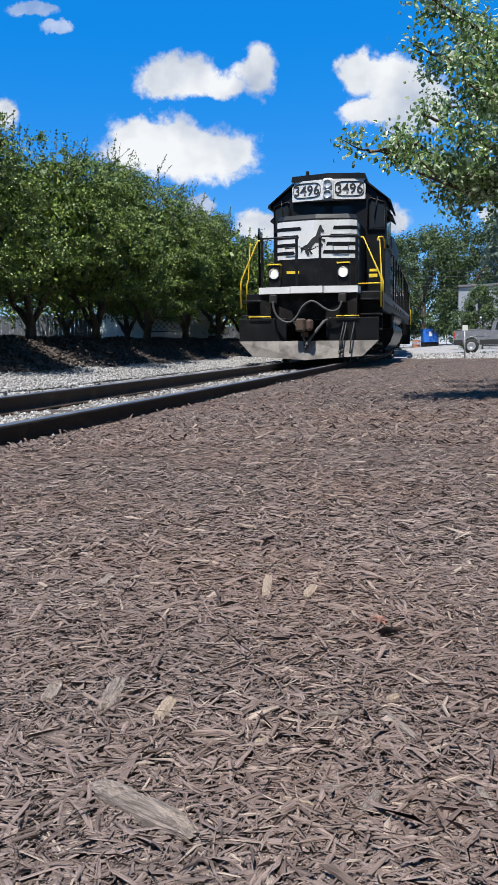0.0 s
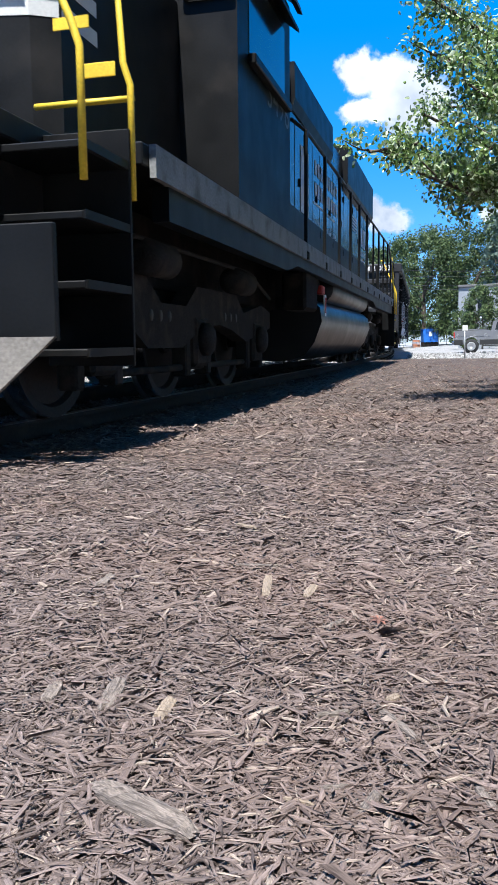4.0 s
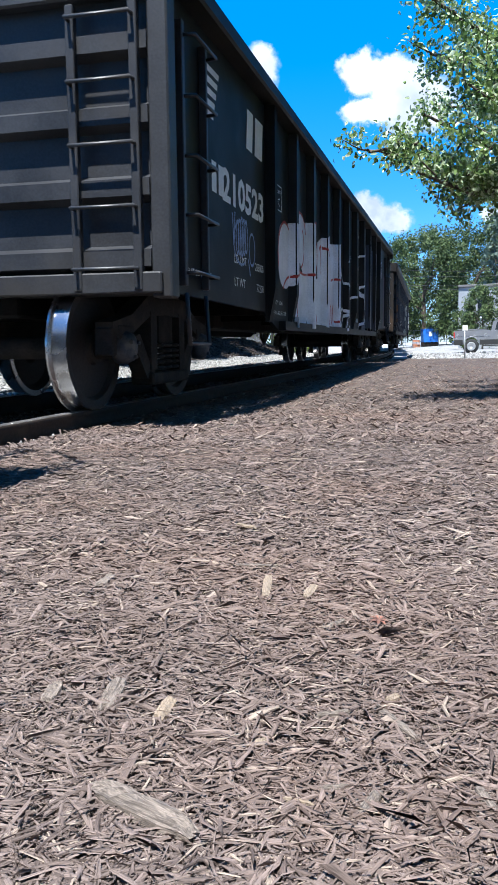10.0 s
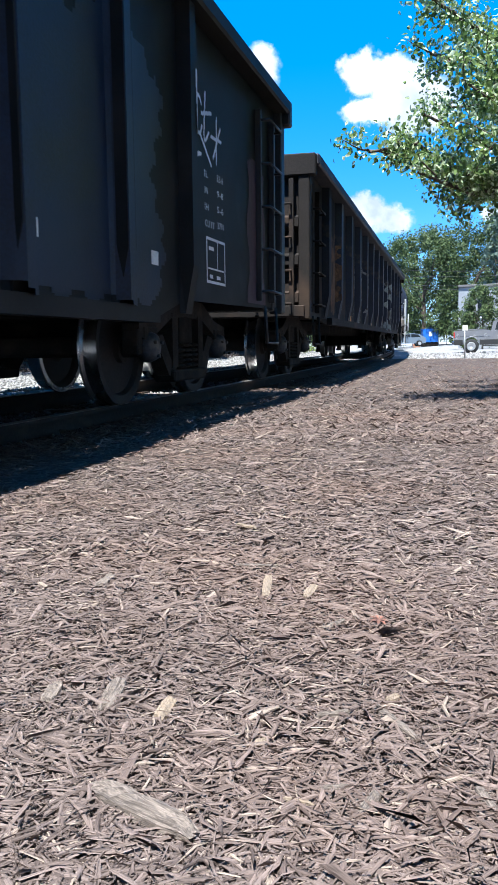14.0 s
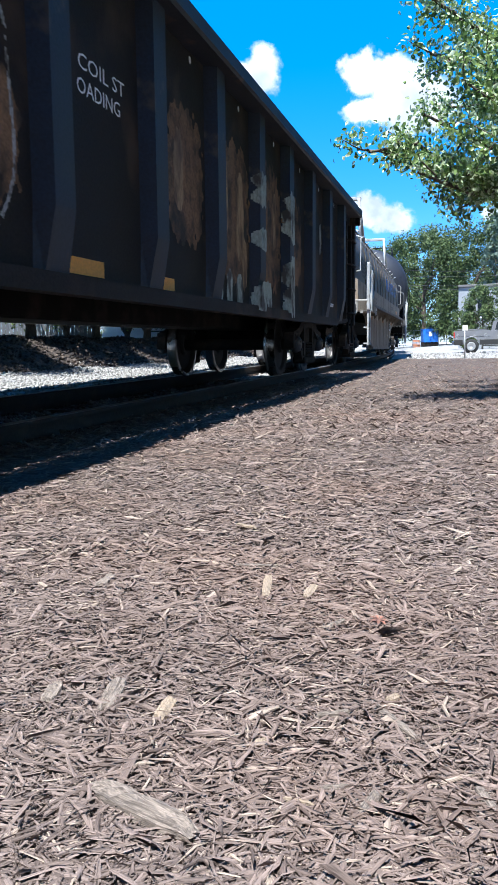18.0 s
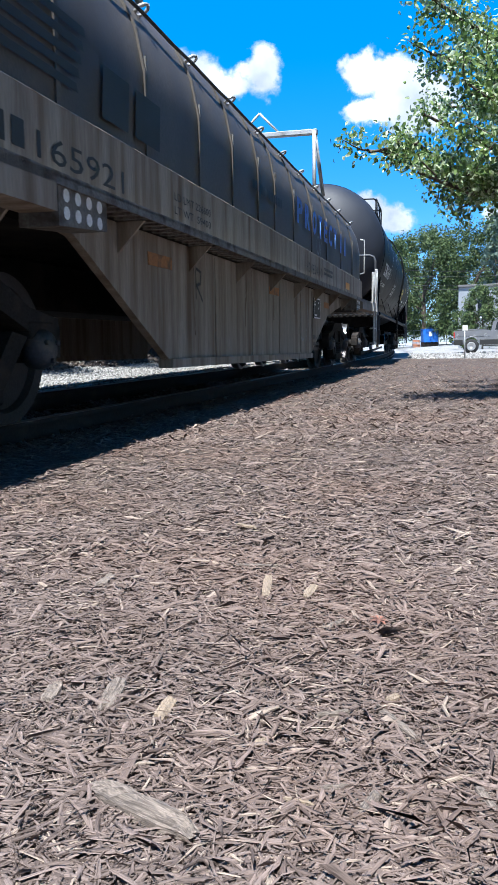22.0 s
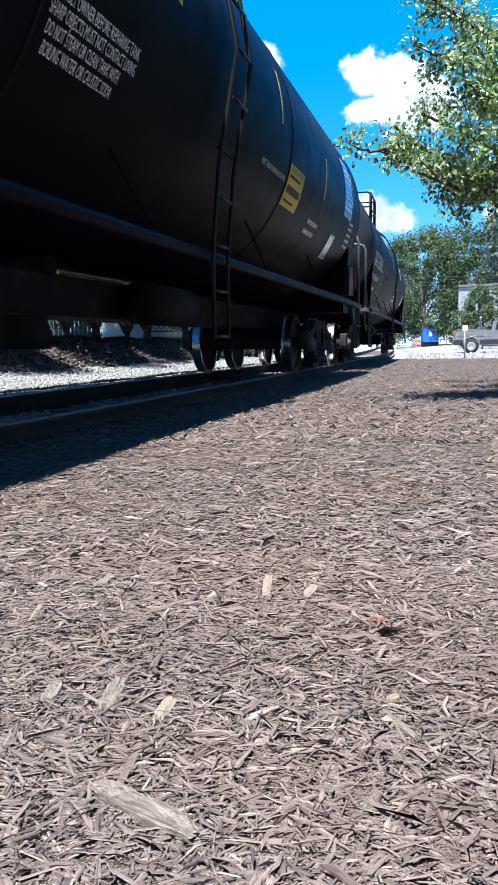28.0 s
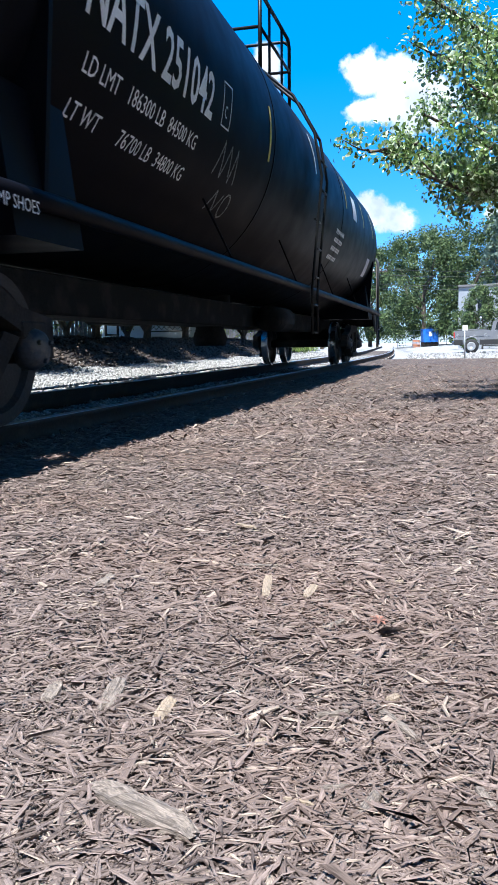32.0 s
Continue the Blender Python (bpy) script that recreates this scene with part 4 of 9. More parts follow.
# ---- gondolas ----
def gondola(p0, p1, zlow, zend, ztop, posts, body, rib, end, name, label, fish0, fish1, bog, wide=0.085, chord=1.66):
    C = (p0 + p1) / 2
    Y = lambda p: p - C
    a, b = Y(p0), Y(p1)
    ob = thing(name, label, "gondola car")
    for side in (1, -1):
        bm = bmesh.new()
        out = [(a + 0.02, zend), (a + fish0, zend - 0.04), (a + fish1, zlow), (b - fish1, zlow), (b - fish0, zend - 0.04), (b - 0.02, zend), (b - 0.02, ztop - 0.12), (a + 0.02, ztop - 0.12)]
        prism(bm, out, "x", side * 1.50, side * 1.46)
        part("side_wall", tidy(bm), body, ob)
        bm = bmesh.new()
        cell(bm, min(side * 1.44, side * chord), max(side * 1.44, side * chord), a - 0.02, b + 0.02, ztop - 0.14, ztop, 0.02)
        part("top_chord", bm, body if rib is body else rib, ob)
        bm = bmesh.new()
        prism(bm, [(a + fish1, zlow), (b - fish1, zlow), (b - fish1, zlow + 0.1), (a + fish1, zlow + 0.1)], "x", side * 1.58, side * 1.5)
        part("bottom_flange", tidy(bm), body, ob)
        post = None
        for y in [Y(p) for p in posts]:
            if post is None:
                bm = bmesh.new()
                # a pressed post that flares and bends in at the foot
                sec = [(0.0, -wide), (0.10, -wide * 0.7), (0.10, wide * 0.7), (0.0, wide)]
                zs = [(ztop - 0.13, 1.0, 0), (zlow + 0.42, 1.0, 0), (zlow + 0.08, 0.35, 0)]
                rings = [[bm.verts.new((1.50 + x * k, yy * (1 + 0.25 * (1 - k)), z)) for x, yy in sec] for z, k, _ in zs]
                for r0, r1 in zip(rings, rings[1:]):
                    for j in range(3):
                        bm.faces.new((r0[j], r0[j + 1], r1[j + 1], r1[j]))
                bm.faces.new(rings[-1])
                post = part("side_post", tidy(bm), rib, ob)
                post.matrix_basis = pose(0, y, 0)
            else:
                share("side_post", post, ob, pose(0, y, 0, 0, 0, 0 if side > 0 else 180))
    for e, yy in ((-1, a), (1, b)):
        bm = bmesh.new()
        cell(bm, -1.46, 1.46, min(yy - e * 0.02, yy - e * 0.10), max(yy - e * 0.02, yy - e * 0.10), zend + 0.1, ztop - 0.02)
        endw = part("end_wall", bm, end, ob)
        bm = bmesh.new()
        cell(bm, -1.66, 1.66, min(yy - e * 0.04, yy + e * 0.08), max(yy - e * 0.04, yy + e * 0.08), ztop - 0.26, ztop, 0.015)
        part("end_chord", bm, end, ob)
        k = 0
        z = zend + 0.12
        while z < ztop - 0.5:
            bm = bmesh.new()
            prism(bm, [(yy - e * 0.03, z), (yy + e * 0.07, z + 0.04), (yy + e * 0.07, z + 0.15), (yy - e * 0.03, z + 0.19)], "x", -1.44, 1.44)
            part("end_rib", tidy(bm), end, endw)
            z += 0.46
            k += 1
        bm = bmesh.new()
        cell(bm, -1.52, 1.52, min(yy - e * 0.25, yy + e * 0.1), max(yy - e * 0.25, yy + e * 0.1), zend - 0.02, zend + 0.12, 0.01)
        part("end_sill", bm, end, ob)
        for side in (1, -1):
            bm = bmesh.new()
            cell(bm, min(side * 1.44, side * 1.58), max(side * 1.44, side * 1.58), min(yy - e * 0.1, yy + e * 0.06), max(yy - e * 0.1, yy + e * 0.06), zend - 0.05, ztop - 0.12, 0.012)
            part("corner_post", bm, end, ob)
            # ladders: rungs on end and side with their stiles
            bm = bmesh.new()
            for xx in (side * 0.92, side * 1.36):
                cell(bm, xx - 0.03, xx + 0.03, min(yy + e * 0.05, yy + e * 0.11), max(yy + e * 0.05, yy + e * 0.11), zend + 0.0, ztop - 0.3, 0.006)
            lad = part("end_ladder", bm, end, ob)
            bm = bmesh.new()
            cell(bm, min(side * 1.5, side * 1.56), max(side * 1.5, side * 1.56), yy - e * 0.32 - 0.03, yy - e * 0.32 + 0.03, zend + 0.05, ztop - 0.3, 0.006)
            cell(bm, min(side * 1.5, side * 1.56), max(side * 1.5, side * 1.56), yy - e * 0.85 - 0.02, yy - e * 0.85 + 0.02, zend + 0.05, ztop - 0.3, 0.006)
            lad2 = part("side_ladder", bm, end, ob)
            z = zend + 0.14
            while z < ztop - 0.3:
                bm = bmesh.new()
                bent(bm, [(side * 0.92, yy + e * 0.1, z), (side * 0.92, yy + e * 0.17, z), (side * 1.36, yy + e * 0.17, z), (side * 1.36, yy + e * 0.1, z)], 0.014, 6)
                part("rung", bm, end, lad)
                bm = bmesh.new()
                bent(bm, [(side * 1.54, yy - e * 0.32, z), (side * 1.64, yy - e * 0.34, z), (side * 1.64, yy - e * 0.83, z), (side * 1.54, yy - e * 0.85, z)], 0.014, 6)
                part("rung", bm, end, lad2)
                z += 0.40
            bm = bmesh.new()
            bent(bm, [(side * 1.56, yy - e * 0.3, zend), (side * 1.58, yy - e * 0.3, zend - 0.36), (side * 1.58, yy - e * 0.75, zend - 0.36), (side * 1.56, yy - e * 0.75, zend)], 0.018, 6)
            part("sill_step", bm, end, ob)
    bm = bmesh.new()
    cell(bm, -1.44, 1.44, a + 0.1, b - 0.1, zend + 0.1, zend + 0.22)
    part("floor", bm, UNDER, ob)
    bm = bmesh.new()
    cell(bm, -0.35, 0.35, a + 0.1, b - 0.1, 0.68, zend + 0.1, 0.02)
    part("centre_sill", bm, UNDER, ob)
    for i in range(6):
        y = a + 3 + (b - a - 6) * i / 5
        bm = bmesh.new()
        cell(bm, -1.45, 1.45, y - 0.06, y + 0.06, zlow + 0.15, zend + 0.1)
        part("cross_bearer", bm, UNDER, ob)
    coupler(ob, a - 0.55, -1)
    coupler(ob, b + 0.55, 1)
    air_hose(ob, [(-0.35, a + 0.1, 0.8), (-0.4, a - 0.2, 0.62), (-0.2, a - 0.42, 0.45), (-0.05, a - 0.5, 0.5)])
    for y in bog:
        freight_bogie(ob, Y(y))
    CARS.append((ob, C, (bog[1] - bog[0]) / 2))
    return ob, C, a, b


def on_posts(centres, wide):
    """How far a wall with posts stands out at y."""
    return lambda y: 1.504 + 0.102 * min(1.0, max(0.0, (wide - min(abs(y - c) for c in centres)) / (wide * 0.3)))


def gondola_one():
    posts = [45.68 + 1.15 * i for i in range(11)]
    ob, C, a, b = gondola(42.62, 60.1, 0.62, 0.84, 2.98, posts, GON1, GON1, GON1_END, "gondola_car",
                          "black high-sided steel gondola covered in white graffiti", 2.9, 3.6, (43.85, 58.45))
    Y = lambda p: p - C
    L = lambda *pts: curve([(Y(p), w) for p, w in pts])
    depth = on_posts([Y(p) for p in posts], 0.085)
    # side marks: plain shapes for the mark, the number in numerals
    part("mark_shape", on_side(bars_line([0.22, 0.30], 0.36, 0.09), 1.504, Y(44.85), 2.26, 0.12), DECAL, ob)
    part("mark_shape", on_side(bars_line([0.13, 0.15], 0.24, 0.06), 1.504, Y(43.75), 1.69), DECAL, ob)
    for k in range(5):
        part("mark_shape", on_side(bars_line([0.52 - 0.06 * k], 0.05, 0), 1.504, Y(43.45 + 0.02 * k), 2.58 - 0.085 * k, 0.3), DECAL, ob)
    part("road_number", on_side(fitted("210523", 0.37, 1.46, 0.012), 1.504, Y(44.05), 1.68), DECAL, ob, "white road number")
    part("load_mark", on_side(fitted("LD LMT", 0.11, 0.42), 1.504, Y(44.40), 1.19), DECAL, ob)
    part("load_mark", on_side(fitted("208800", 0.11, 0.34), 1.504, Y(45.15), 1.18), DECAL, ob)
    part("load_mark", on_side(fitted("LT WT", 0.11, 0.38), 1.504, Y(44.40), 0.99), DECAL, ob)
    part("load_mark", on_side(fitted("77200", 0.11, 0.28), 1.504, Y(45.21), 0.98), DECAL, ob)
    part("load_mark", on_side(fitted("2 INCH HF COMP SHOES", 0.07, 0.75), 1.504, Y(42.95), 0.99), DECAL, ob)
    part("clearance_plate", on_side(outline_box(0.30, 0.27, 0.012), 1.504, Y(46.08), 1.91), DECAL, ob)
    part("plate_lettering", on_side(fitted("PLATE", 0.055, 0.2), 1.505, Y(46.13), 2.09), DECAL, ob)
    part("plate_lettering", on_side(fitted("C", 0.12, 0.10), 1.505, Y(46.19), 1.96), DECAL, ob)
    part("load_mark", on_side(fitted("EMPTY LOAD", 0.06, 0.48), 1.504, Y(45.95), 0.90), DECAL, ob)
    part("load_mark", on_side(fitted('9/16" ADJ. BLOCK', 0.06, 0.66), 1.504, Y(45.95), 0.79), DECAL, ob)
    for k, (row, num) in enumerate((("IL", "52-6"), ("IW", "9-8"), ("IH", "5-6"), ("CU FT", "2791"))):
        part("size_mark", on_side(fitted(row, 0.075, 0.24 if k == 3 else 0.09), 1.504, Y(57.68), 1.77 - 0.125 * k), DECAL, ob)
        part("size_mark", on_side(fitted(num, 0.075, 0.17), 1.504, Y(58.0), 1.79 - 0.125 * k), DECAL, ob)
    part("data_panel", on_side(outline_box(0.5, 0.36, 0.022), 1.505, Y(57.7), 0.96), DECAL, ob, "white-framed data panel")
    part("data_line", on_side(bars_line([0.13], 0.03, 0.08), 1.505, Y(57.76), 1.22), DECAL, ob)
    part("data_line", on_side(bars_line([0.42], 0.014, 0.08), 1.505, Y(57.74), 1.07), DECAL, ob)
    part("data_line", on_side(bars_line([0.014], 0.24, 0.08), 1.505, Y(57.98), 1.07), DECAL, ob)
    part("data_line", on_side(bars_line([0.08, 0.1], 0.03, 0.1), 1.505, Y(57.78), 1.0), DECAL, ob)
    part("end_number", on_front(lettering("210523", 0.21, 0.95, bold=0.006), 0.72, a - 0.085, 2.78), WHITE, ob, "white road number on the end")
    part("mark_shape", on_front(bars_line([0.09, 0.09], 0.15, 0.04), 0.42, a - 0.085, 2.78), WHITE, ob)

    # big white graffiti letters with red outlines
    def blob(A, B, p, w, rp, rw, k=2.6):
        return (np.abs((A - Y(p)) / rp) ** k + np.abs((B - w) / rw) ** k) < 1

    def block(A, B, p0, p1, w0, w1):
        return (A > Y(p0)) & (A < Y(p1)) & (B > w0) & (B < w1)

    def whites(A, B):
        m = blob(A, B, 46.55, 1.46, 0.36, 0.36) | blob(A, B, 46.85, 1.55, 0.30, 0.30)
        m |= blob(A, B, 47.48, 1.76, 0.34, 0.30) | blob(A, B, 48.05, 1.66, 0.64, 0.35)
        m |= block(A, B, 46.85 + 0.0, 48.75, 0.66, 1.36) & ~blob(A, B, 46.85, 1.2, 0.28, 0.42)
        m |= block(A, B, 48.72, 49.5, 0.70, 2.07) & (B < 1.86 + 0.3 * (A - Y(48.72)))
        m |= block(A, B, 49.45, 50.62, 0.72, 2.1) & (B < 1.93 + 0.09 * (A - Y(49.45)))
        return m

    part("graffiti", sprayed(whites, Y(46.1), Y(50.7), 0.66, 2.2, 0.0125, depth), SPRAY_WHITE, ob, "big blocky white graffiti letters")
    reds = [arc(Y(46.55), 1.46, 0.37, 0.37, 60, 200), L((46.45, 1.10), (46.6, 1.20), (47.1, 1.33), (47.2, 1.40)), arc(Y(47.48), 1.76, 0.35, 0.31, 20, 185), arc(Y(48.05), 1.66, 0.65, 0.36, -75, 100),
            arc(Y(47.5), 1.66, 0.2, 0.24, -90, 60), L((47.18, 1.2), (47.3, 1.35), (47.7, 1.34), (48.25, 1.40), (48.4, 1.55)), arc(Y(48.0), 1.0, 0.6, 0.36, -35, 90), L((47.22, 1.25), (47.28, 0.95), (47.26, 0.70)),
            L((48.5, 0.70), (48.6, 0.86), (48.7, 0.70)), L((48.95, 1.45), (48.98, 1.82)), L((48.85, 1.76), (49.0, 1.84), (49.15, 1.72)), L((49.3, 1.9), (49.32, 1.5), (49.5, 1.2), (49.55, 0.72)),
            L((49.3, 1.36), (49.6, 1.44), (49.55, 1.34), (49.3, 1.3)), L((49.95, 1.42), (50.2, 1.46), (50.5, 1.42)), L((49.7, 0.72), (49.75, 1.05), (49.85, 0.75), (49.95, 1.05), (50.05, 0.76), (50.15, 1.04), (50.2, 0.8), (50.55, 1.0)), L((46.95, 0.68), (47.05, 0.85), (47.1, 1.1))]
    part("graffiti", sprayed(lambda A, B: np.any([near_line(A, B, q, 0.015) for q in reds], axis=0), Y(46.0), Y(50.8), 0.66, 2.2, 0.009, lambda y: depth(y) + 0.003), RED, ob, "dark red graffiti outline")
    scrawl = [L((50.72, 0.75), (50.7, 1.5), (50.75, 2.38), (51.0, 1.9), (51.15, 1.6), (51.5, 1.41)), arc(Y(51.85), 1.5, 0.6, 0.53, 50, 140), L((52.62, 2.41), (52.92, 2.24), (53.12, 2.0), (53.02, 1.61), (52.82, 1.49)), L((51.92, 1.83), (52.02, 2.35), (52.12, 2.03), (52.12, 1.71)),
              L((52.02, 1.58), (52.12, 1.26), (52.02, 0.91), (51.72, 0.63)), L((51.72, 1.26), (52.12, 1.25), (52.62, 1.32)), L((52.62, 1.84), (52.92, 1.48), (52.82, 1.15), (52.62, 0.85)), L((52.62, 1.54), (52.92, 1.59), (53.32, 1.49), (53.32, 1.32)),
              L((53.12, 1.70), (53.14, 1.93), (53.32, 2.08), (53.82, 2.19)), L((53.84, 1.95), (53.94, 1.62)), L((53.76, 1.6), (53.62, 1.49), (53.82, 1.04), (53.52, 0.73)), arc(Y(51.25), 0.85, 0.2, 0.2, 20, 330), L((51.1, 0.7), (51.45, 1.02))]
    part("graffiti", sprayed(lambda A, B: np.any([near_line(A, B, q, 0.021) for q in scrawl], axis=0), Y(50.6), Y(54.1), 0.62, 2.5, 0.008, depth), SPRAY_WHITE, ob, "looping white spray scrawl")
    tag = [arc(Y(44.50) + 0.075 * k, 1.42 + 0.008 * k, 0.05, 0.17 - 0.012 * abs(k - 2), 0, 360) for k in range(5)] + [arc(Y(45.02), 1.36, 0.11, 0.15, 0, 360), arc(Y(44.62), 1.38, 0.25, 0.19, 100, 300), L((44.34, 1.6), (44.38, 1.35), (44.42, 1.62)), L((44.88, 1.25), (44.95, 1.12))]
    part("graffiti", sprayed(lambda A, B: np.any([near_line(A, B, q, 0.012) for q in tag], axis=0), Y(44.2), Y(45.3), 1.05, 1.75, 0.009, lambda y: depth(y) + 0.003), SPRAY_BLUE, ob, "pale blue spray tag")
    tag2 = [L((57.25, 1.98), (57.22, 2.4), (57.38, 2.05), (57.38, 2.38)), arc(Y(57.55), 2.2, 0.09, 0.14, 40, 330), L((57.72, 2.4), (57.68, 2.05), (57.8, 2.12)), L((57.62, 2.22), (57.86, 2.28)), L((57.45, 2.0), (57.3, 1.88), (57.6, 1.92), (57.4, 1.86), (57.36, 1.75)), L((57.6, 2.05), (57.85, 1.88)),
            L((57.98, 1.92), (58.0, 2.28)), L((57.85, 2.1), (58.12, 2.12)), L((57.9, 1.95), (58.1, 2.22))]
    part("graffiti", sprayed(lambda A, B: np.any([near_line(A, B, q, 0.014) for q in tag2], axis=0), Y(57.1), Y(58.2), 1.7, 2.5, 0.01, lambda y: depth(y) + 0.003), SPRAY_WHITE, ob, "white spray tag")
    part("graffiti", sprayed(lambda A, B: (np.sin(A * 5) * 0.14 + np.sin(A * 23) * 0.05 + B < 2.35) & (B > 0.74 + 0.04 * np.sin(A * 17)) & (np.abs(A - Y(55.35)) < 1.35 + 0.09 * np.sin(B * 7) + 0.05 * np.sin(B * 31)), Y(53.85), Y(56.85), 0.68, 2.6, 0.03, depth), SPRAY_DARK, ob, "faint dark blue spray fill")
    part("graffiti", sprayed(lambda A, B: (np.abs(A - Y(59.25)) < 0.3 + 0.05 * np.sin(B * 9)) & (B < 2.2 - 0.8 * (A - Y(59.2)) ** 2), Y(58.85), Y(59.7), 0.86, 2.25, 0.02, depth), SPRAY_PINK, ob, "faded pink spray fill")
    for p in (55.0, 56.55):
        bm = bmesh.new()
        cell(bm, 1.503, 1.507, Y(p), Y(p) + 0.12, 1.0, 1.09)
        part("reflector", bm, DECAL, ob)


def gondola_two():
    posts = [63.07 + 1.328 * i for i in range(13)]
    ob, C, a, b = gondola(61.5, 80.35, 0.74, 0.82, 2.76, posts, GON2, GON2_RIB, GON2, "gondola_car",
                          "rusty black steel gondola with peeling patched paint", 1.4, 1.9, (63.05, 78.7), 0.15, 1.70)
    Y = lambda p: p - C
    L = lambda *pts: curve([(Y(p), w) for p, w in pts])
    depth = on_posts([Y(p) for p in posts], 0.15)
    for p, z in ((65.95, 0.86), (69.9, 0.86), (71.05, 0.85), (75.07, 0.87), (78.97, 0.91), (78.97, 1.07)):
        bm = bmesh.new()
        cell(bm, 1.503, 1.506, Y(p), Y(p) + 0.42, z, z + 0.09)
        part("reflector", bm, ORANGE, ob, "orange reflective strip")
    bare = material("peeled_bare_patch", (0.31, 0.335, 0.295), 0.7, vary=0.25, second=(0.06, 0.05, 0.045), mix=(0.48, 0.6), spread=9, stretch=(1, 1, 0.5))
    rng = np.random.RandomState(4)

    def patch(cy, cz, ry, rz):
        ph = rng.rand(4) * 6
        return lambda A, B: (np.abs((A - cy) / ry) ** 3 + np.abs((B - cz) / rz) ** 3 + 0.25 * np.sin(A * 21 + ph[0]) * np.sin(B * 17 + ph[1]) + 0.2 * np.sin(A * 47 + ph[2]) * np.sin(B * 39 + ph[3])) < 0.9

    for p, z, ry, rz in ((73.69, 1.93, 0.15, 0.17), (73.69, 1.47, 0.15, 0.11), (73.69, 0.93, 0.15, 0.15), (75.02, 1.85, 0.15, 0.28), (75.02, 1.10, 0.15, 0.34), (72.85, 0.96, 0.09, 0.17), (73.17, 0.94, 0.11, 0.17), (74.3, 0.97, 0.12, 0.15),
                         (72.6, 1.0, 0.05, 0.2), (77.3, 1.9, 0.08, 0.2), (79.75, 2.0, 0.14, 0.45), (79.7, 1.45, 0.12, 0.2), (65.98, 2.25, 0.11, 0.24), (66.28, 2.22, 0.06, 0.14), (66.45, 2.02, 0.05, 0.2), (67.6, 0.95, 0.12, 0.15), (64.9, 2.1, 0.12, 0.3)):
        part("peeled_patch", sprayed(patch(Y(p), z, ry, rz), Y(p) - ry - 0.1, Y(p) + ry + 0.1, z - rz - 0.1, z + rz + 0.1, 0.009, lambda y: depth(y) + 0.004), bare, ob, "pale peeled paint patch")
    tan = material("tan_scraped_patch", (0.31, 0.20, 0.11), 0.8, vary=0.3, second=(0.10, 0.055, 0.03), spread=8, mix=(0.45, 0.62), stretch=(1, 1, 0.35), bump=0.2)
    for p, z, ry, rz in ((72.72, 1.75, 0.12, 0.36), (73.2, 1.62, 0.13, 0.40), (73.35, 1.2, 0.08, 0.25), (74.1, 1.5, 0.09, 0.42), (74.55, 1.75, 0.08, 0.3), (71.6, 1.7, 0.1, 0.3)):
        part("scraped_patch", sprayed(patch(Y(p), z, ry, rz), Y(p) - ry - 0.1, Y(p) + ry + 0.1, z - rz - 0.1, z + rz + 0.1, 0.009, lambda y: depth(y) + 0.003), tan, ob, "tan scraped paint patch")
    rust = material("brown_rust_patch", (0.165, 0.088, 0.044), 0.85, vary=0.4, second=(0.025, 0.018, 0.014), spread=5, mix=(0.45, 0.65), bump=0.3)
    for p, z, ry, rz in ((73.03, 1.62, 0.5, 0.62), (74.35, 1.65, 0.5, 0.66), (75.65, 1.65, 0.34, 0.5), (71.75, 1.7, 0.4, 0.5), (67.75, 1.42, 0.42, 0.26), (69.1, 1.42, 0.36, 0.34), (66.4, 1.6, 0.35, 0.5), (75.5, 2.0, 0.25, 0.2), (64.0, 1.5, 0.3, 0.6)):
        part("rust_patch", sprayed(patch(Y(p), z, ry, rz), Y(p) - ry - 0.1, Y(p) + ry + 0.1, max(0.8, z - rz - 0.1), z + rz + 0.1, 0.009, lambda y: depth(y) + 0.001), rust, ob, "brown rust patch")
    lines = [L((67.4, 1.9), (67.55, 2.2), (67.72, 1.82), (67.9, 1.5), (68.05, 1.32), (68.2, 1.36)), L((67.98, 2.4), (68.0, 2.0), (67.98, 1.72)), arc(Y(68.05), 1.72, 0.26, 0.24, 0, 170), L((67.4, 1.62), (67.55, 1.4), (67.65, 1.62), (67.75, 1.42), (67.85, 1.45)),
             L((67.4, 1.1), (67.48, 0.95), (67.58, 1.15), (67.66, 0.92), (67.75, 1.12), (67.85, 0.9), (67.92, 1.14)), L((67.45, 0.88), (67.7, 0.84), (67.95, 0.8)), L((68.3, 1.96), (68.42, 1.75), (68.38, 1.4), (68.25, 1.08)), L((68.8, 2.12), (68.95, 1.9), (69.0, 1.72), (69.1, 1.85)),
             arc(Y(69.2), 1.85, 0.17, 0.2, 0, 170), L((68.78, 1.75), (68.95, 1.55), (69.0, 1.75)), L((69.37, 1.8), (69.4, 1.3), (69.25, 1.02)), arc(Y(67.4), 1.5, 0.3, 0.5, 90, 250), arc(Y(64.9), 1.5, 0.3, 0.5, 100, 400), L((65.93, 1.95), (65.95, 1.6), (65.92, 1.4)), L((66.72, 2.1), (66.85, 1.6), (66.76, 1.1), (66.6, 0.95)), L((66.0, 1.4), (66.1, 1.75), (66.25, 1.4), (66.3, 1.1)), L((66.45, 1.55), (66.6, 1.3), (66.4, 1.05))]
    part("graffiti", sprayed(lambda A, B: np.any([near_line(A, B, q, 0.013) for q in lines], axis=0) & (np.sin(A * 37) * np.sin(B * 41) > -0.6), Y(64.3), Y(69.6), 0.78, 2.5, 0.01, lambda y: depth(y) + 0.003), SPRAY_GREY, ob, "scratchy pale graffiti lines")
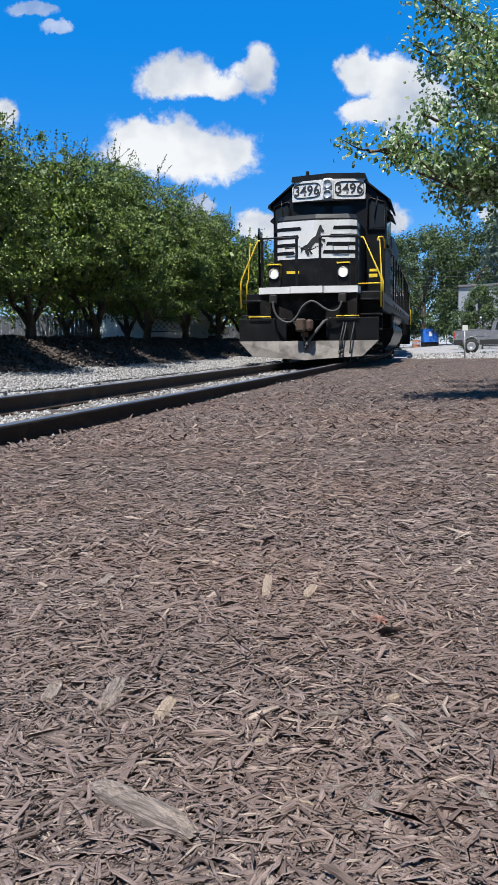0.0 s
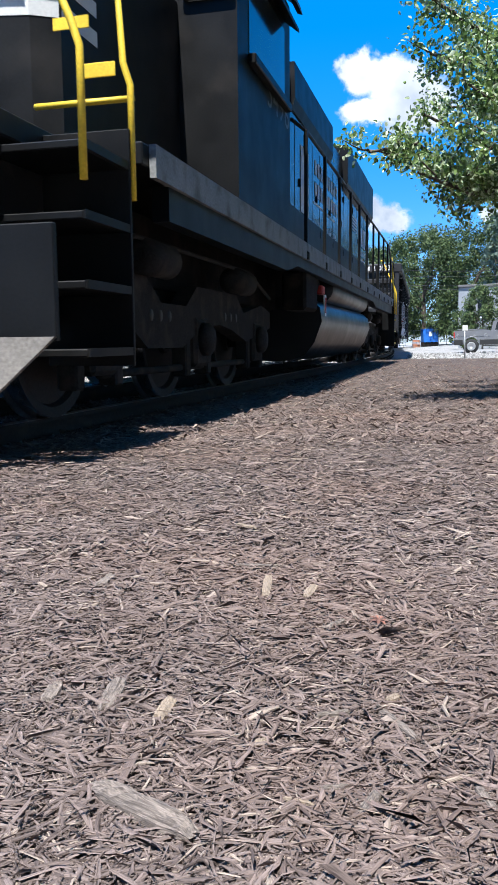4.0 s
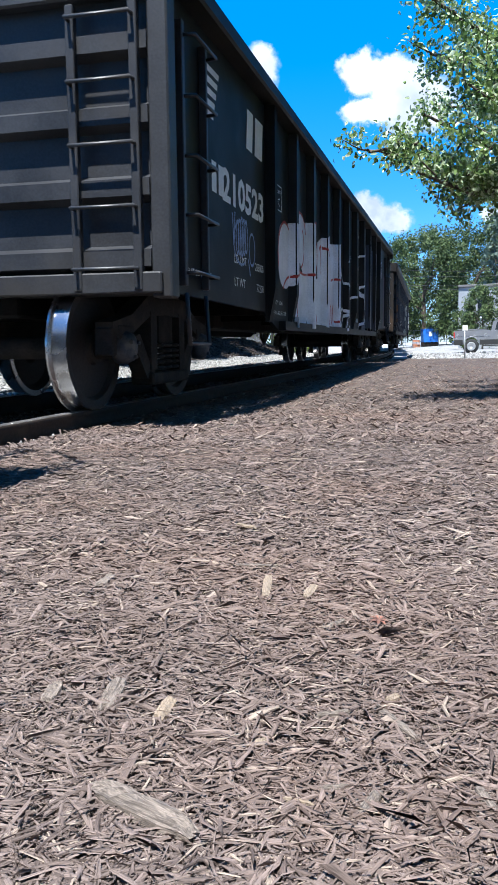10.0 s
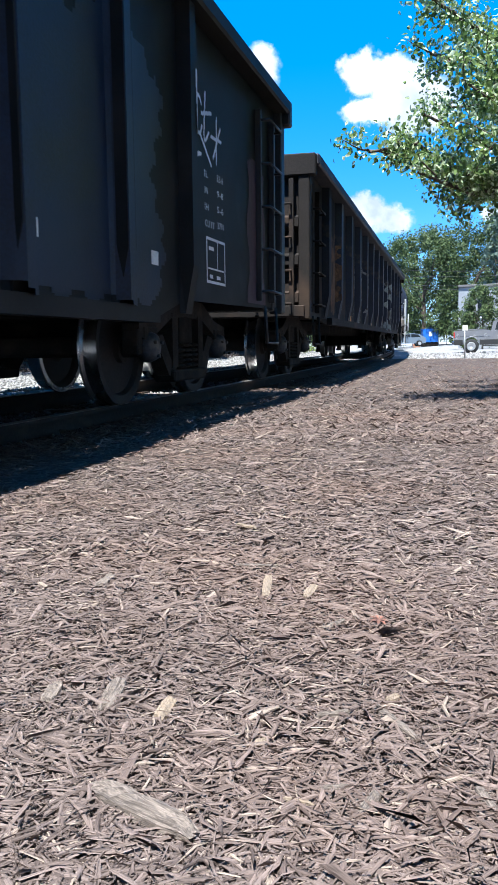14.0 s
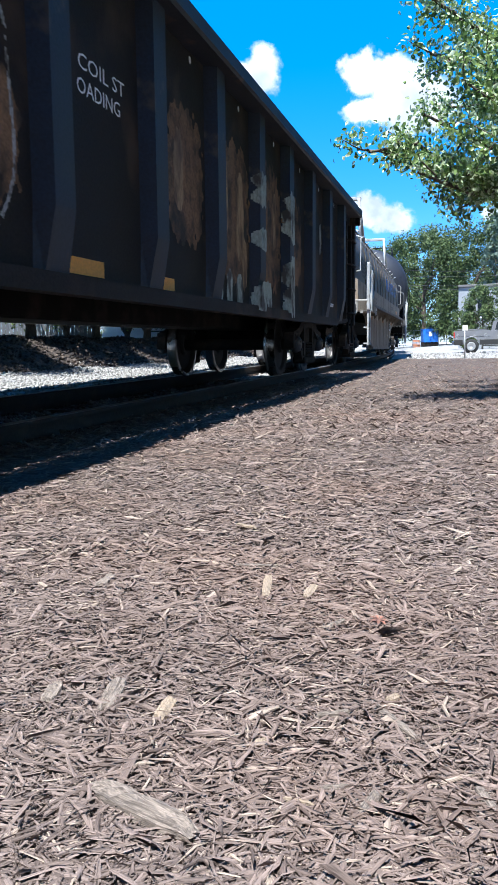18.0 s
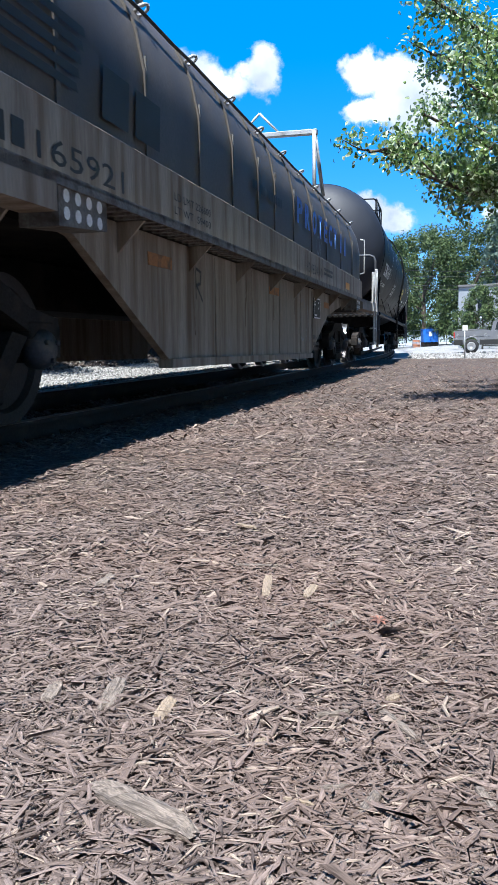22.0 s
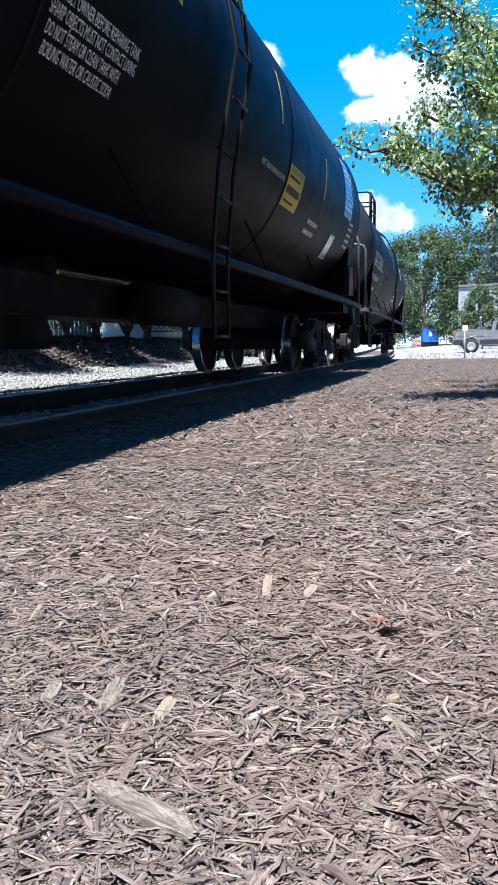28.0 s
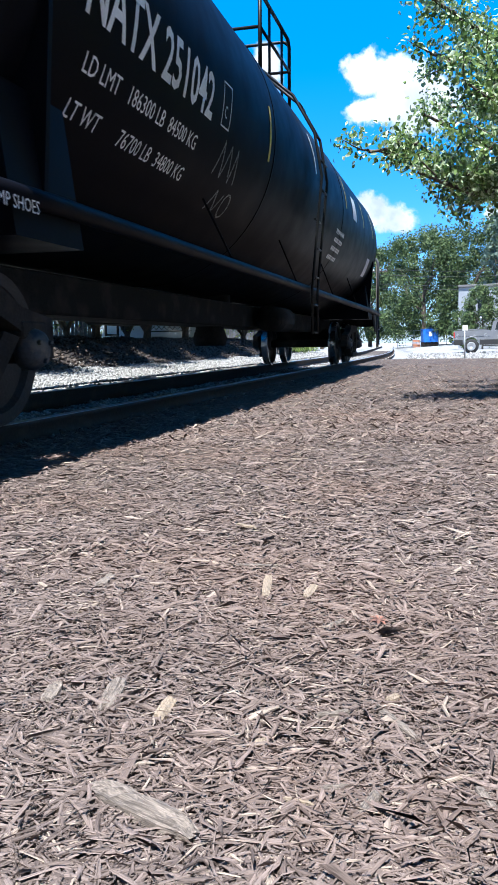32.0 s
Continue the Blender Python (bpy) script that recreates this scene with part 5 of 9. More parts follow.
    part("size_mark", on_side(fitted("COIL ST", 0.12, 0.6), 1.504, Y(70.08), 1.95), DECAL, ob)
    part("size_mark", on_side(fitted("OADING", 0.12, 0.55), 1.504, Y(70.06), 1.82), DECAL, ob)
    part("data_panel", on_side(outline_box(0.5, 0.22, 0.02), 1.505, Y(77.8), 1.78), DECAL, ob, "pale-framed data panel")
    part("shoe_mark", on_side(bars_line([0.05] * 10, 0.05, 0.025), 1.504, Y(77.75), 1.02), DECAL, ob)
    # white dots painted for daylight showing through small holes
    for p in (67.9, 69.25, 70.55, 71.9, 73.2, 74.55, 75.9, 77.2, 78.5):
        bm = bmesh.new()
        turned(bm, [(0.028, 1.503), (0.005, 1.505)], 10, "x", (0, Y(p), 2.56))
        part("light_hole", bm, DECAL, ob)


# ---- coil car ----
WALK_GREY = material("dirty_grating_steel", (0.15, 0.145, 0.135), 0.75, vary=0.3, second=(0.06, 0.045, 0.035), mix=(0.48, 0.66), spread=8, bump=0.15)
RAIL_GREY = material("dark_grey_pipe_paint", (0.055, 0.060, 0.070), 0.55, vary=0.2, second=(0.05, 0.045, 0.042), mix=(0.5, 0.7), spread=6)
ORANGE_OLD = material("dull_orange_strip", (0.34, 0.15, 0.05), 0.7, vary=0.25, second=(0.12, 0.08, 0.05), mix=(0.5, 0.7), spread=9)
COIL_BODY_PALE = material("faint_pale_spray", (0.23, 0.23, 0.23), 0.8, vary=0.25)
RUST_RUN = material("brown_rust_run", (0.10, 0.068, 0.046), 0.85, vary=0.3, second=(0.19, 0.15, 0.115), mix=(0.4, 0.6), spread=12, stretch=(1, 3, 0.3))
def coil_car():
    C = 90.5
    Y = lambda p: p - C
    ob = thing("coil_car", "weathered grey covered coil-steel car with lift frames", "coil car")
    # trough, sill and skirts
    for side in (1, -1):
        bm = bmesh.new()
        prism(bm, [(Y(82.75), 1.30), (Y(98.2), 1.30), (Y(98.2), 1.76), (Y(82.75), 1.76)], "x", side * 1.36, side * 1.28)
        part("trough_side", tidy(bm), COIL_BODY, ob)
        bm = bmesh.new()
        prism(bm, [(Y(83.9), 1.26), (Y(85.0), 1.10), (Y(86.5), 0.36), (Y(92.4), 0.32), (Y(93.9), 0.92), (Y(95.2), 1.1), (Y(96.0), 1.26)], "x", side * 1.33, side * 1.27)
        sk = part("side_skirt", tidy(bm), COIL_BODY, ob, "deep dirty grey sloping side skirt")
        bm = bmesh.new()
        prism(bm, [(Y(86.5), 0.30), (Y(92.4), 0.26), (Y(92.4), 0.33), (Y(86.5), 0.37)], "x", side * 1.36, side * 1.24)
        part("skirt_flange", tidy(bm), COIL_BODY, sk)
        for p in (87.7, 89.0, 90.3, 91.6, 92.5):
            bm = bmesh.new()
            cell(bm, min(side * 1.33, side * 1.338), max(side * 1.33, side * 1.338), Y(p) - 0.015, Y(p) + 0.015, 0.36, 1.24)
            part("skirt_seam", bm, COIL_BODY, sk)
        # walkway grating on brackets
        bm = bmesh.new()
        cell(bm, min(side * 1.34, side * 1.60), max(side * 1.34, side * 1.60), Y(83.4), Y(97.6), 1.285, 1.30)
        cell(bm, min(side * 1.585, side * 1.60), max(side * 1.585, side * 1.60), Y(83.4), Y(97.6), 1.25, 1.31)
        wk = part("walkway", bm, WALK_GREY, ob, "grey steel grating walkway")
        tooth = None
        for i in range(90):
            y = Y(83.5) + i * 0.157
            if tooth is None:
                bm = bmesh.new()
                cell(bm, -0.12, 0.12, -0.03, 0.03, 1.262, 1.286)
                tooth = part("grating_tooth", bm, WALK_GREY, wk)
                tooth.matrix_basis = pose(side * 1.47, y, 0)
            else:
                share("grating_tooth", tooth, wk, pose(side * 1.47, y, 0))
        for p in (84.2, 85.6, 87.0, 88.4, 89.8, 91.2, 92.6, 94.0, 95.4, 96.8):
            bm = bmesh.new()
            prism(bm, [(side * 1.33, 1.26), (side * 1.52, 1.26), (side * 1.33, 1.06)][::side], "y", Y(p) - 0.012, Y(p) + 0.012)
            part("walkway_bracket", tidy(bm), COIL_BODY, wk)
        # end sills with their punched step boxes
        for p0, p1 in ((82.35, 84.3), (96.4, 98.8)):
            bm = bmesh.new()
            prism(bm, [(Y(p0), 1.12), (Y(p1), 1.12), (Y(p1), 1.30), (Y(p0), 1.30)], "x", side * 1.60, side * 1.40)
            part("end_sill_side", tidy(bm), COIL_BODY, ob)
        for p0 in (84.35, 95.6):
            bm = bmesh.new()
            prism(bm, [(Y(p0), 1.06), (Y(p0 + 0.55), 1.10), (Y(p0 + 0.55), 1.28), (Y(p0), 1.28)], "x", side * 1.58, side * 1.36)
            bx = part("punched_plate", tidy(bm), WALK_GREY, ob, "dark plate with round holes")
            # each hole is a white disc, painted for daylight through the plate
            for k in range(8):
                bm = bmesh.new()
                turned(bm, [(0.034, side * 1.582), (0.004, side * 1.583)], 10, "x", (0, Y(p0) + 0.08 + (k % 4) * 0.125, 1.13 + (k // 4) * 0.085))
                part("hole", bm, DECAL, bx)
    # cover: arched hood built of ribbed sheets
    prof = [(1.30, 1.74), (1.30, 2.35), (1.24, 2.66), (1.10, 2.94), (0.88, 3.17), (0.6, 3.33), (0.3, 3.41), (0.0, 3.44)]
    full = prof + [(-x, z) for x, z in prof[-2::-1]]
    bm = bmesh.new()
    prism(bm, full, "y", Y(82.8), Y(98.15))
    for f in bm.faces:
        f.smooth = True
    hood = smooth(part("cover", tidy(bm), COIL_HOOD, ob, "arched grey sheet-steel coil cover"), 30)
    bm = bmesh.new()
    prism(bm, full, "y", Y(82.79), Y(82.74))
    part("cover_end", tidy(bm), COIL_END, ob, "tan painted cover end")
    bm = bmesh.new()
    prism(bm, full, "y", Y(98.16), Y(98.21))
    part("cover_end", tidy(bm), COIL_END, ob)
    big = [(x * 1.012, (z - 1.74) * 1.008 + 1.74) for x, z in full]
    for p in (84.9, 86.2, 87.39, 88.4, 89.4, 90.2, 91.3, 92.6, 93.9, 95.5, 97.0):
        bm = bmesh.new()
        prism(bm, big, "y", Y(p) - 0.022, Y(p) + 0.022)
        part("cover_seam", tidy(bm), COIL_HOOD, hood)
        bm = bmesh.new()
        prism(bm, [(Y(p) + 0.0, 2.47), (Y(p) + 0.03, 2.47), (Y(p) + 0.02, 2.33)], "x", 1.30, 1.312)
        part("torn_flap", tidy(bm), COIL_DECK, hood)
    for side in (1, -1):
        bm = bmesh.new()
        cell(bm, min(side * 1.29, side * 1.33), max(side * 1.29, side * 1.33), Y(82.78), Y(98.15), 1.70, 1.79, 0.008)
        part("cover_hem", bm, COIL_BODY, hood)
    # clamp chain along the shoulder, with hooks
    pts = []
    hooks = [83.1, 84.2, 85.3, 86.5, 87.6, 88.8, 90.0, 91.2, 92.4, 93.6, 94.8, 96.0, 97.6]
    for side in (1, -1):
        pts = []
        for i, p in enumerate(hooks):
            pts.append((side * 1.18, Y(p), 2.88))
            if i < len(hooks) - 1:
                pts.append((side * 1.21, Y((p + hooks[i + 1]) / 2), 2.84))
        bm = bmesh.new()
        bent(bm, pts, 0.014, 6)
        part("tie_cable", bm, BARS, hood)
        for p in hooks:
            bm = bmesh.new()
            bent(bm, [(side * (1.17 + 0.05 * math.cos(q)), Y(p) + 0.06 * math.sin(q), 2.90 + 0.03 * math.cos(q)) for q in [i * math.tau / 8 for i in range(9)]], 0.014, 6)
            part("tie_ring", bm, SILVER, hood)
    # lift frames on top
    for p in (86.3, 94.5):
        bm = bmesh.new()
        for s in (1, -1):
            rod(bm, (s * 1.08, Y(p) - 0.45, 3.0), (s * 1.0, Y(p) - 0.05, 3.98), 0.035, 6)
            rod(bm, (s * 1.08, Y(p) + 0.4, 3.0), (s * 1.0, Y(p) + 0.0, 3.98), 0.035, 6)
        cell(bm, -1.05, 1.05, Y(p) - 0.06, Y(p) + 0.06, 3.94, 4.02, 0.01)
        rod(bm, (0.4, Y(p), 4.0), (0.05, Y(p), 4.35), 0.02, 6)
        rod(bm, (-0.3, Y(p), 4.0), (0.05, Y(p), 4.35), 0.02, 6)
        part("lift_frame", bm, SILVER, ob, "bare steel lifting frame")
        bm = bmesh.new()
        cell(bm, -0.5, 0.5, Y(p) + 0.5, Y(p) + 1.5, 3.38, 3.47, 0.03)
        part("hatch", bm, COIL_DECK, hood)
    # end platforms, number board, ladders and grab irons
    for e, p in ((-1, 82.35), (1, 98.75)):
        bm = bmesh.new()
        cell(bm, -1.6, 1.6, min(Y(p), Y(p) - e * 0.5), max(Y(p), Y(p) - e * 0.5), 1.10, 1.34, 0.012)
        dk = part("end_platform", bm, COIL_DECK, ob, "dirty white end platform")
        for k in range(26):
            bm = bmesh.new()
            cell(bm, -1.55 + k * 0.12, -1.49 + k * 0.12, min(Y(p) + e * 0.0, Y(p) + e * 0.012), max(Y(p), Y(p) + e * 0.012), 1.06, 1.12)
            part("platform_tooth", bm, COIL_DECK, dk)
        bm = bmesh.new()
        cell(bm, -1.28, 1.28, min(Y(p) - e * 0.34, Y(p) - e * 0.40), max(Y(p) - e * 0.34, Y(p) - e * 0.40), 1.34, 1.72)
        part("end_bulkhead", bm, UNDER, ob)
        bm = bmesh.new()
        cell(bm, -1.28, 1.28, min(Y(p) - e * 0.30, Y(p) - e * 0.35), max(Y(p) - e * 0.30, Y(p) - e * 0.35), 1.64, 1.84, 0.006)
        nb = part("number_strip", bm, WHITE, ob, "white end strip with a dark road number")
        if e < 0:
            part("road_number", on_front(lettering("165921", 0.17, 1.0, bold=0.006), 0.55, Y(p) + 0.295, 1.68), BARS, nb)
            part("mark_shape", on_front(bars_line([0.07, 0.07], 0.12, 0.04), 0.3, Y(p) + 0.295, 1.68), BARS, nb)
        for s in (1, -1):
            for q, hgt in ((0.02, 2.06), (0.62, 1.95)):
                bm = bmesh.new()
                yy = Y(p) - e * q
                cell(bm, min(s * 1.58, s * 1.64), max(s * 1.58, s * 1.64), yy - 0.05, yy + 0.05, 1.12, hgt, 0.01)
                st = part("stile", bm, SILVER, ob)
                bm = bmesh.new()
                bent(bm, [(s * 1.62, yy - e * 0.05, hgt - 0.05), (s * 1.64, yy - e * 0.16, hgt - 0.06), (s * 1.64, yy - e * 0.16, hgt - 0.56), (s * 1.62, yy - e * 0.05, hgt - 0.6)], 0.016, 6)
                part("grab_iron", bm, SILVER, st)
            for q, t in ((0.02, 0), (0.42, 1)):
                bm = bmesh.new()
                yy = Y(p) - e * q
                prism(bm, [(yy - 0.04, 0.42), (yy + 0.04, 0.42), (yy + 0.06, 1.12), (yy - 0.02, 1.12)], "x", s * 1.62, s * 1.59)
                part("step_stile", tidy(bm), SILVER, ob)
            for z in (0.44, 0.76):
                bm = bmesh.new()
                cell(bm, min(s * 1.52, s * 1.62), max(s * 1.52, s * 1.62), min(Y(p), Y(p) - e * 0.44), max(Y(p), Y(p) - e * 0.44), z, z + 0.03)
                part("step", bm, SILVER, ob)
            bm = bmesh.new()
            bent(bm, [(s * 1.31, Y(p) - e * 0.5, 2.65), (s * 1.4, Y(p) - e * 0.5, 2.63), (s * 1.4, Y(p) - e * 0.5, 1.95), (s * 1.31, Y(p) - e * 0.5, 1.93)], 0.016, 6)
            part("grab_iron", bm, SILVER, hood)
            bm = bmesh.new()
            prism(bm, [(s * 1.05, 1.80), (s * 1.18, 1.80), (s * 1.10, 2.25), (s * 1.04, 2.25)][::s], "y", min(Y(p) - e * 0.2, Y(p) - e * 0.36), max(Y(p) - e * 0.2, Y(p) - e * 0.36))
            part("cover_guide", tidy(bm), RUSTY, ob, "rusty cover guide")
        bm = bmesh.new()
        zz = 2.5
        bent(bm, [(-1.0, Y(p) - e * 0.38, zz), (-1.0, Y(p) - e * 0.28, zz), (1.12, Y(p) - e * 0.28, zz), (1.12, Y(p) - e * 0.38, zz + 0.02)], 0.018, 6)
        part("grab_iron", bm, SILVER, hood)
        bm = bmesh.new()
        bent(bm, [(0.5, Y(p) + e * 0.0, 1.26), (0.5, Y(p) + e * 0.1, 1.22), (1.35, Y(p) + e * 0.1, 1.22), (1.35, Y(p), 1.26)], 0.016, 6)
        part("grab_iron", bm, SILVER, dk)
        coupler(ob, Y(p) + e * 0.55, e)
        air_hose(ob, [(-0.5, Y(p) - e * 0.1, 0.95), (-0.55, Y(p) + e * 0.15, 0.7), (-0.3, Y(p) + e * 0.4, 0.5), (-0.1, Y(p) + e * 0.5, 0.55)])
    bm = bmesh.new()
    cell(bm, -0.35, 0.35, Y(82.3), Y(98.8), 0.75, 1.12, 0.02)
    part("centre_sill", bm, UNDER, ob)
    bm = bmesh.new()
    cell(bm, -1.27, 1.27, Y(83.0), Y(98.0), 1.12, 1.28)
    part("floor", bm, UNDER, ob)
    # writing
    xs = 1.364
    part("road_number", on_side(fitted("165921", 0.20, 1.1), xs, Y(84.55), 1.44), BARS, ob, "faded dark road number")
    part("mark_shape", on_side(bars_line([0.12, 0.12], 0.14, 0.06), xs, Y(84.13), 1.45), BARS, ob)
    part("load_mark", on_side(fitted("LD LMT 226600", 0.085, 0.9), xs, Y(86.59), 1.56), BARS, ob)
    part("load_mark", on_side(fitted("LT WT  59400", 0.085, 0.9), xs, Y(86.59), 1.46), BARS, ob)
    for k, (ch, p, w) in enumerate((("P", 91.45, 0.38), ("R", 92.0, 0.40), ("O", 92.58, 0.34), ("T", 93.08, 0.32), ("E", 93.58, 0.32), ("C", 94.05, 0.34), ("T", 94.56, 0.32), ("I", 95.32, 0.14), ("I", 95.84, 0.14))):
        part("hood_letter", on_side(fitted(ch, 0.44, w, 0.018), 1.318, Y(p), 2.09), BLUE_LET, ob, "faded blue block letter")
    part("name_line", on_side(bars_line([0.085] * 12, 0.1, 0.035), 1.318, Y(89.12), 2.1), BARS, ob)
    for k in range(5):
        part("mark_shape", on_side(bars_line([1.3 - 0.06 * k], 0.05, 0), 1.318, Y(83.95 + 0.03 * k), 2.26 - 0.085 * k, -0.3), BARS, ob)
    part("mark_shape", on_side(bars_line([0.4, 0.45], 0.32, 0.12), 1.318, Y(85.45), 1.87, 0.1), BARS, ob)
    scr = [[(Y(91.9 + 0.16 * k + a), 1.47 + b) for a, b in st] for k, ch in enumerate(("H", "D", "V", "E", "D", "A", "N", "O")) for st in {
        "H": [((0, 0), (0, 0.13)), ((0.08, 0), (0.09, 0.13)), ((0, 0.06), (0.08, 0.07))], "D": [((0, 0), (0, 0.13), (0.08, 0.1), (0.09, 0.04), (0, 0))], "V": [((0, 0.13), (0.05, 0), (0.1, 0.13))],
        "E": [((0.09, 0.13), (0, 0.12), (0, 0), (0.09, 0.01)), ((0, 0.06), (0.07, 0.06))], "A": [((0, 0), (0.05, 0.13), (0.1, 0)), ((0.02, 0.05), (0.08, 0.05))], "N": [((0, 0), (0, 0.13), (0.08, 0), (0.08, 0.13))],
        "O": [((0, 0.06), (0.05, 0.13), (0.1, 0.06), (0.05, 0), (0, 0.06))]}[ch]]
    part("graffiti", sprayed(lambda A, B: np.any([near_line(A, B, q, 0.008) for q in scr], axis=0), Y(91.8), Y(93.3), 1.45, 1.62, 0.006, lambda y: xs + 0.002), BARS, ob, "dark marker scrawl")
    part("small_print", on_side(bars_line([0.055] * 12, 0.04, 0.02), xs, Y(93.3), 1.60), BARS, ob)
    part("small_print", on_side(bars_line([0.055] * 11, 0.04, 0.02), xs, Y(93.35), 1.53), BARS, ob)
    for p, z in ((86.1, 1.04), (89.78, 1.04), (93.5, 1.03)):
        bm = bmesh.new()
        cell(bm, 1.332, 1.336, Y(p), Y(p) + 0.48, z, z + 0.09)
        part("reflector", bm, ORANGE_OLD, ob, "dull orange reflective strip")
    bm = bmesh.new()
    cell(bm, 1.364, 1.368, Y(95.72), Y(96.2), 1.46, 1.58)
    part("reflector", bm, ORANGE, ob)
    part("data_panel", on_side(outline_box(0.54, 0.30, 0.018), 1.346, Y(92.55), 0.84), DECAL, ob, "black data panel in a white frame")
    bm = bmesh.new()
    cell(bm, 1.332, 1.343, Y(92.55), Y(93.09), 0.84, 1.14)
    plate = part("data_plate", bm, BARS, ob)
    for dy, z, w in ((0.04, 1.08, 0.12), (0.04, 1.03, 0.12), (0.36, 1.06, 0.08), (0.36, 0.98, 0.08), (0.06, 0.875, 0.2)):
        part("plate_print", on_side(bars_line([w], 0.025, 0), 1.345, Y(92.55) + dy, z), DECAL, plate)
    part("road_number", on_side(fitted("165921", 0.085, 0.34), 1.338, Y(92.72), 0.53), BARS, ob)
    part("mark_shape", on_side(bars_line([0.06, 0.06], 0.06, 0.02), 1.338, Y(92.53), 0.53), BARS, ob)
    part("small_print", on_side(bars_line([0.06] * 6, 0.045, 0.03), 1.338, Y(92.53), 0.44), BARS, ob)
    part("small_print", on_side(bars_line([0.06] * 5, 0.045, 0.03), 1.338, Y(92.53), 0.37), BARS, ob)
    part("graffiti", sprayed(lambda A, B: np.any([near_line(A, B, q, 0.012) for q in ([(Y(87.15), 0.86), (Y(87.15), 1.1), (Y(87.28), 1.08), (Y(87.27), 0.98), (Y(87.16), 0.97), (Y(87.32), 0.84)],)], axis=0), Y(87.0), Y(87.5), 0.8, 1.2, 0.01, lambda y: 1.334), BARS, ob, "small dark painted letter")
    faint = [arc(Y(91.75), 0.8, 0.2, 0.28, 40, 300), [(Y(92.0), 0.5), (Y(92.12), 1.0), (Y(92.25), 0.5)], arc(Y(93.05), 1.95, 0.12, 0.13, 0, 360), arc(Y(93.35), 1.9, 0.1, 0.12, 60, 300)]
    part("graffiti", sprayed(lambda A, B: np.any([near_line(A, B, q, 0.012) for q in faint[:2]], axis=0), Y(91.4), Y(92.4), 0.4, 1.2, 0.012, lambda y: 1.334), COIL_BODY_PALE, ob, "faint pale graffiti")
    part("graffiti", sprayed(lambda A, B: np.any([near_line(A, B, q, 0.012) for q in faint[2:]], axis=0), Y(92.8), Y(93.6), 1.75, 2.15, 0.012, lambda y: 1.319), COIL_BODY_PALE, ob, "faint pale graffiti")
    # rust runs down the skirt under each bracket
    for k, p in enumerate((87.1, 88.74, 89.98, 91.17, 92.42)):
        w = 0.028 + 0.014 * (k % 3)
        part("rust_run", sprayed(lambda A, B: np.abs(A - Y(p) + 0.02 * np.sin(B * 9 + k)) < w * (0.35 + 0.65 * (B - 0.35) / 0.9) * (0.7 + 0.3 * np.sin(A * 90 + k)), Y(p) - 0.15, Y(p) + 0.15, 0.55 + 0.1 * (k % 4), 1.22, 0.012, lambda y: 1.3325), RUST_RUN, ob, "brown rust run")
    for y in (84.15, 96.75):
        freight_bogie(ob, Y(y))
    CARS.append((ob, C, 6.3))


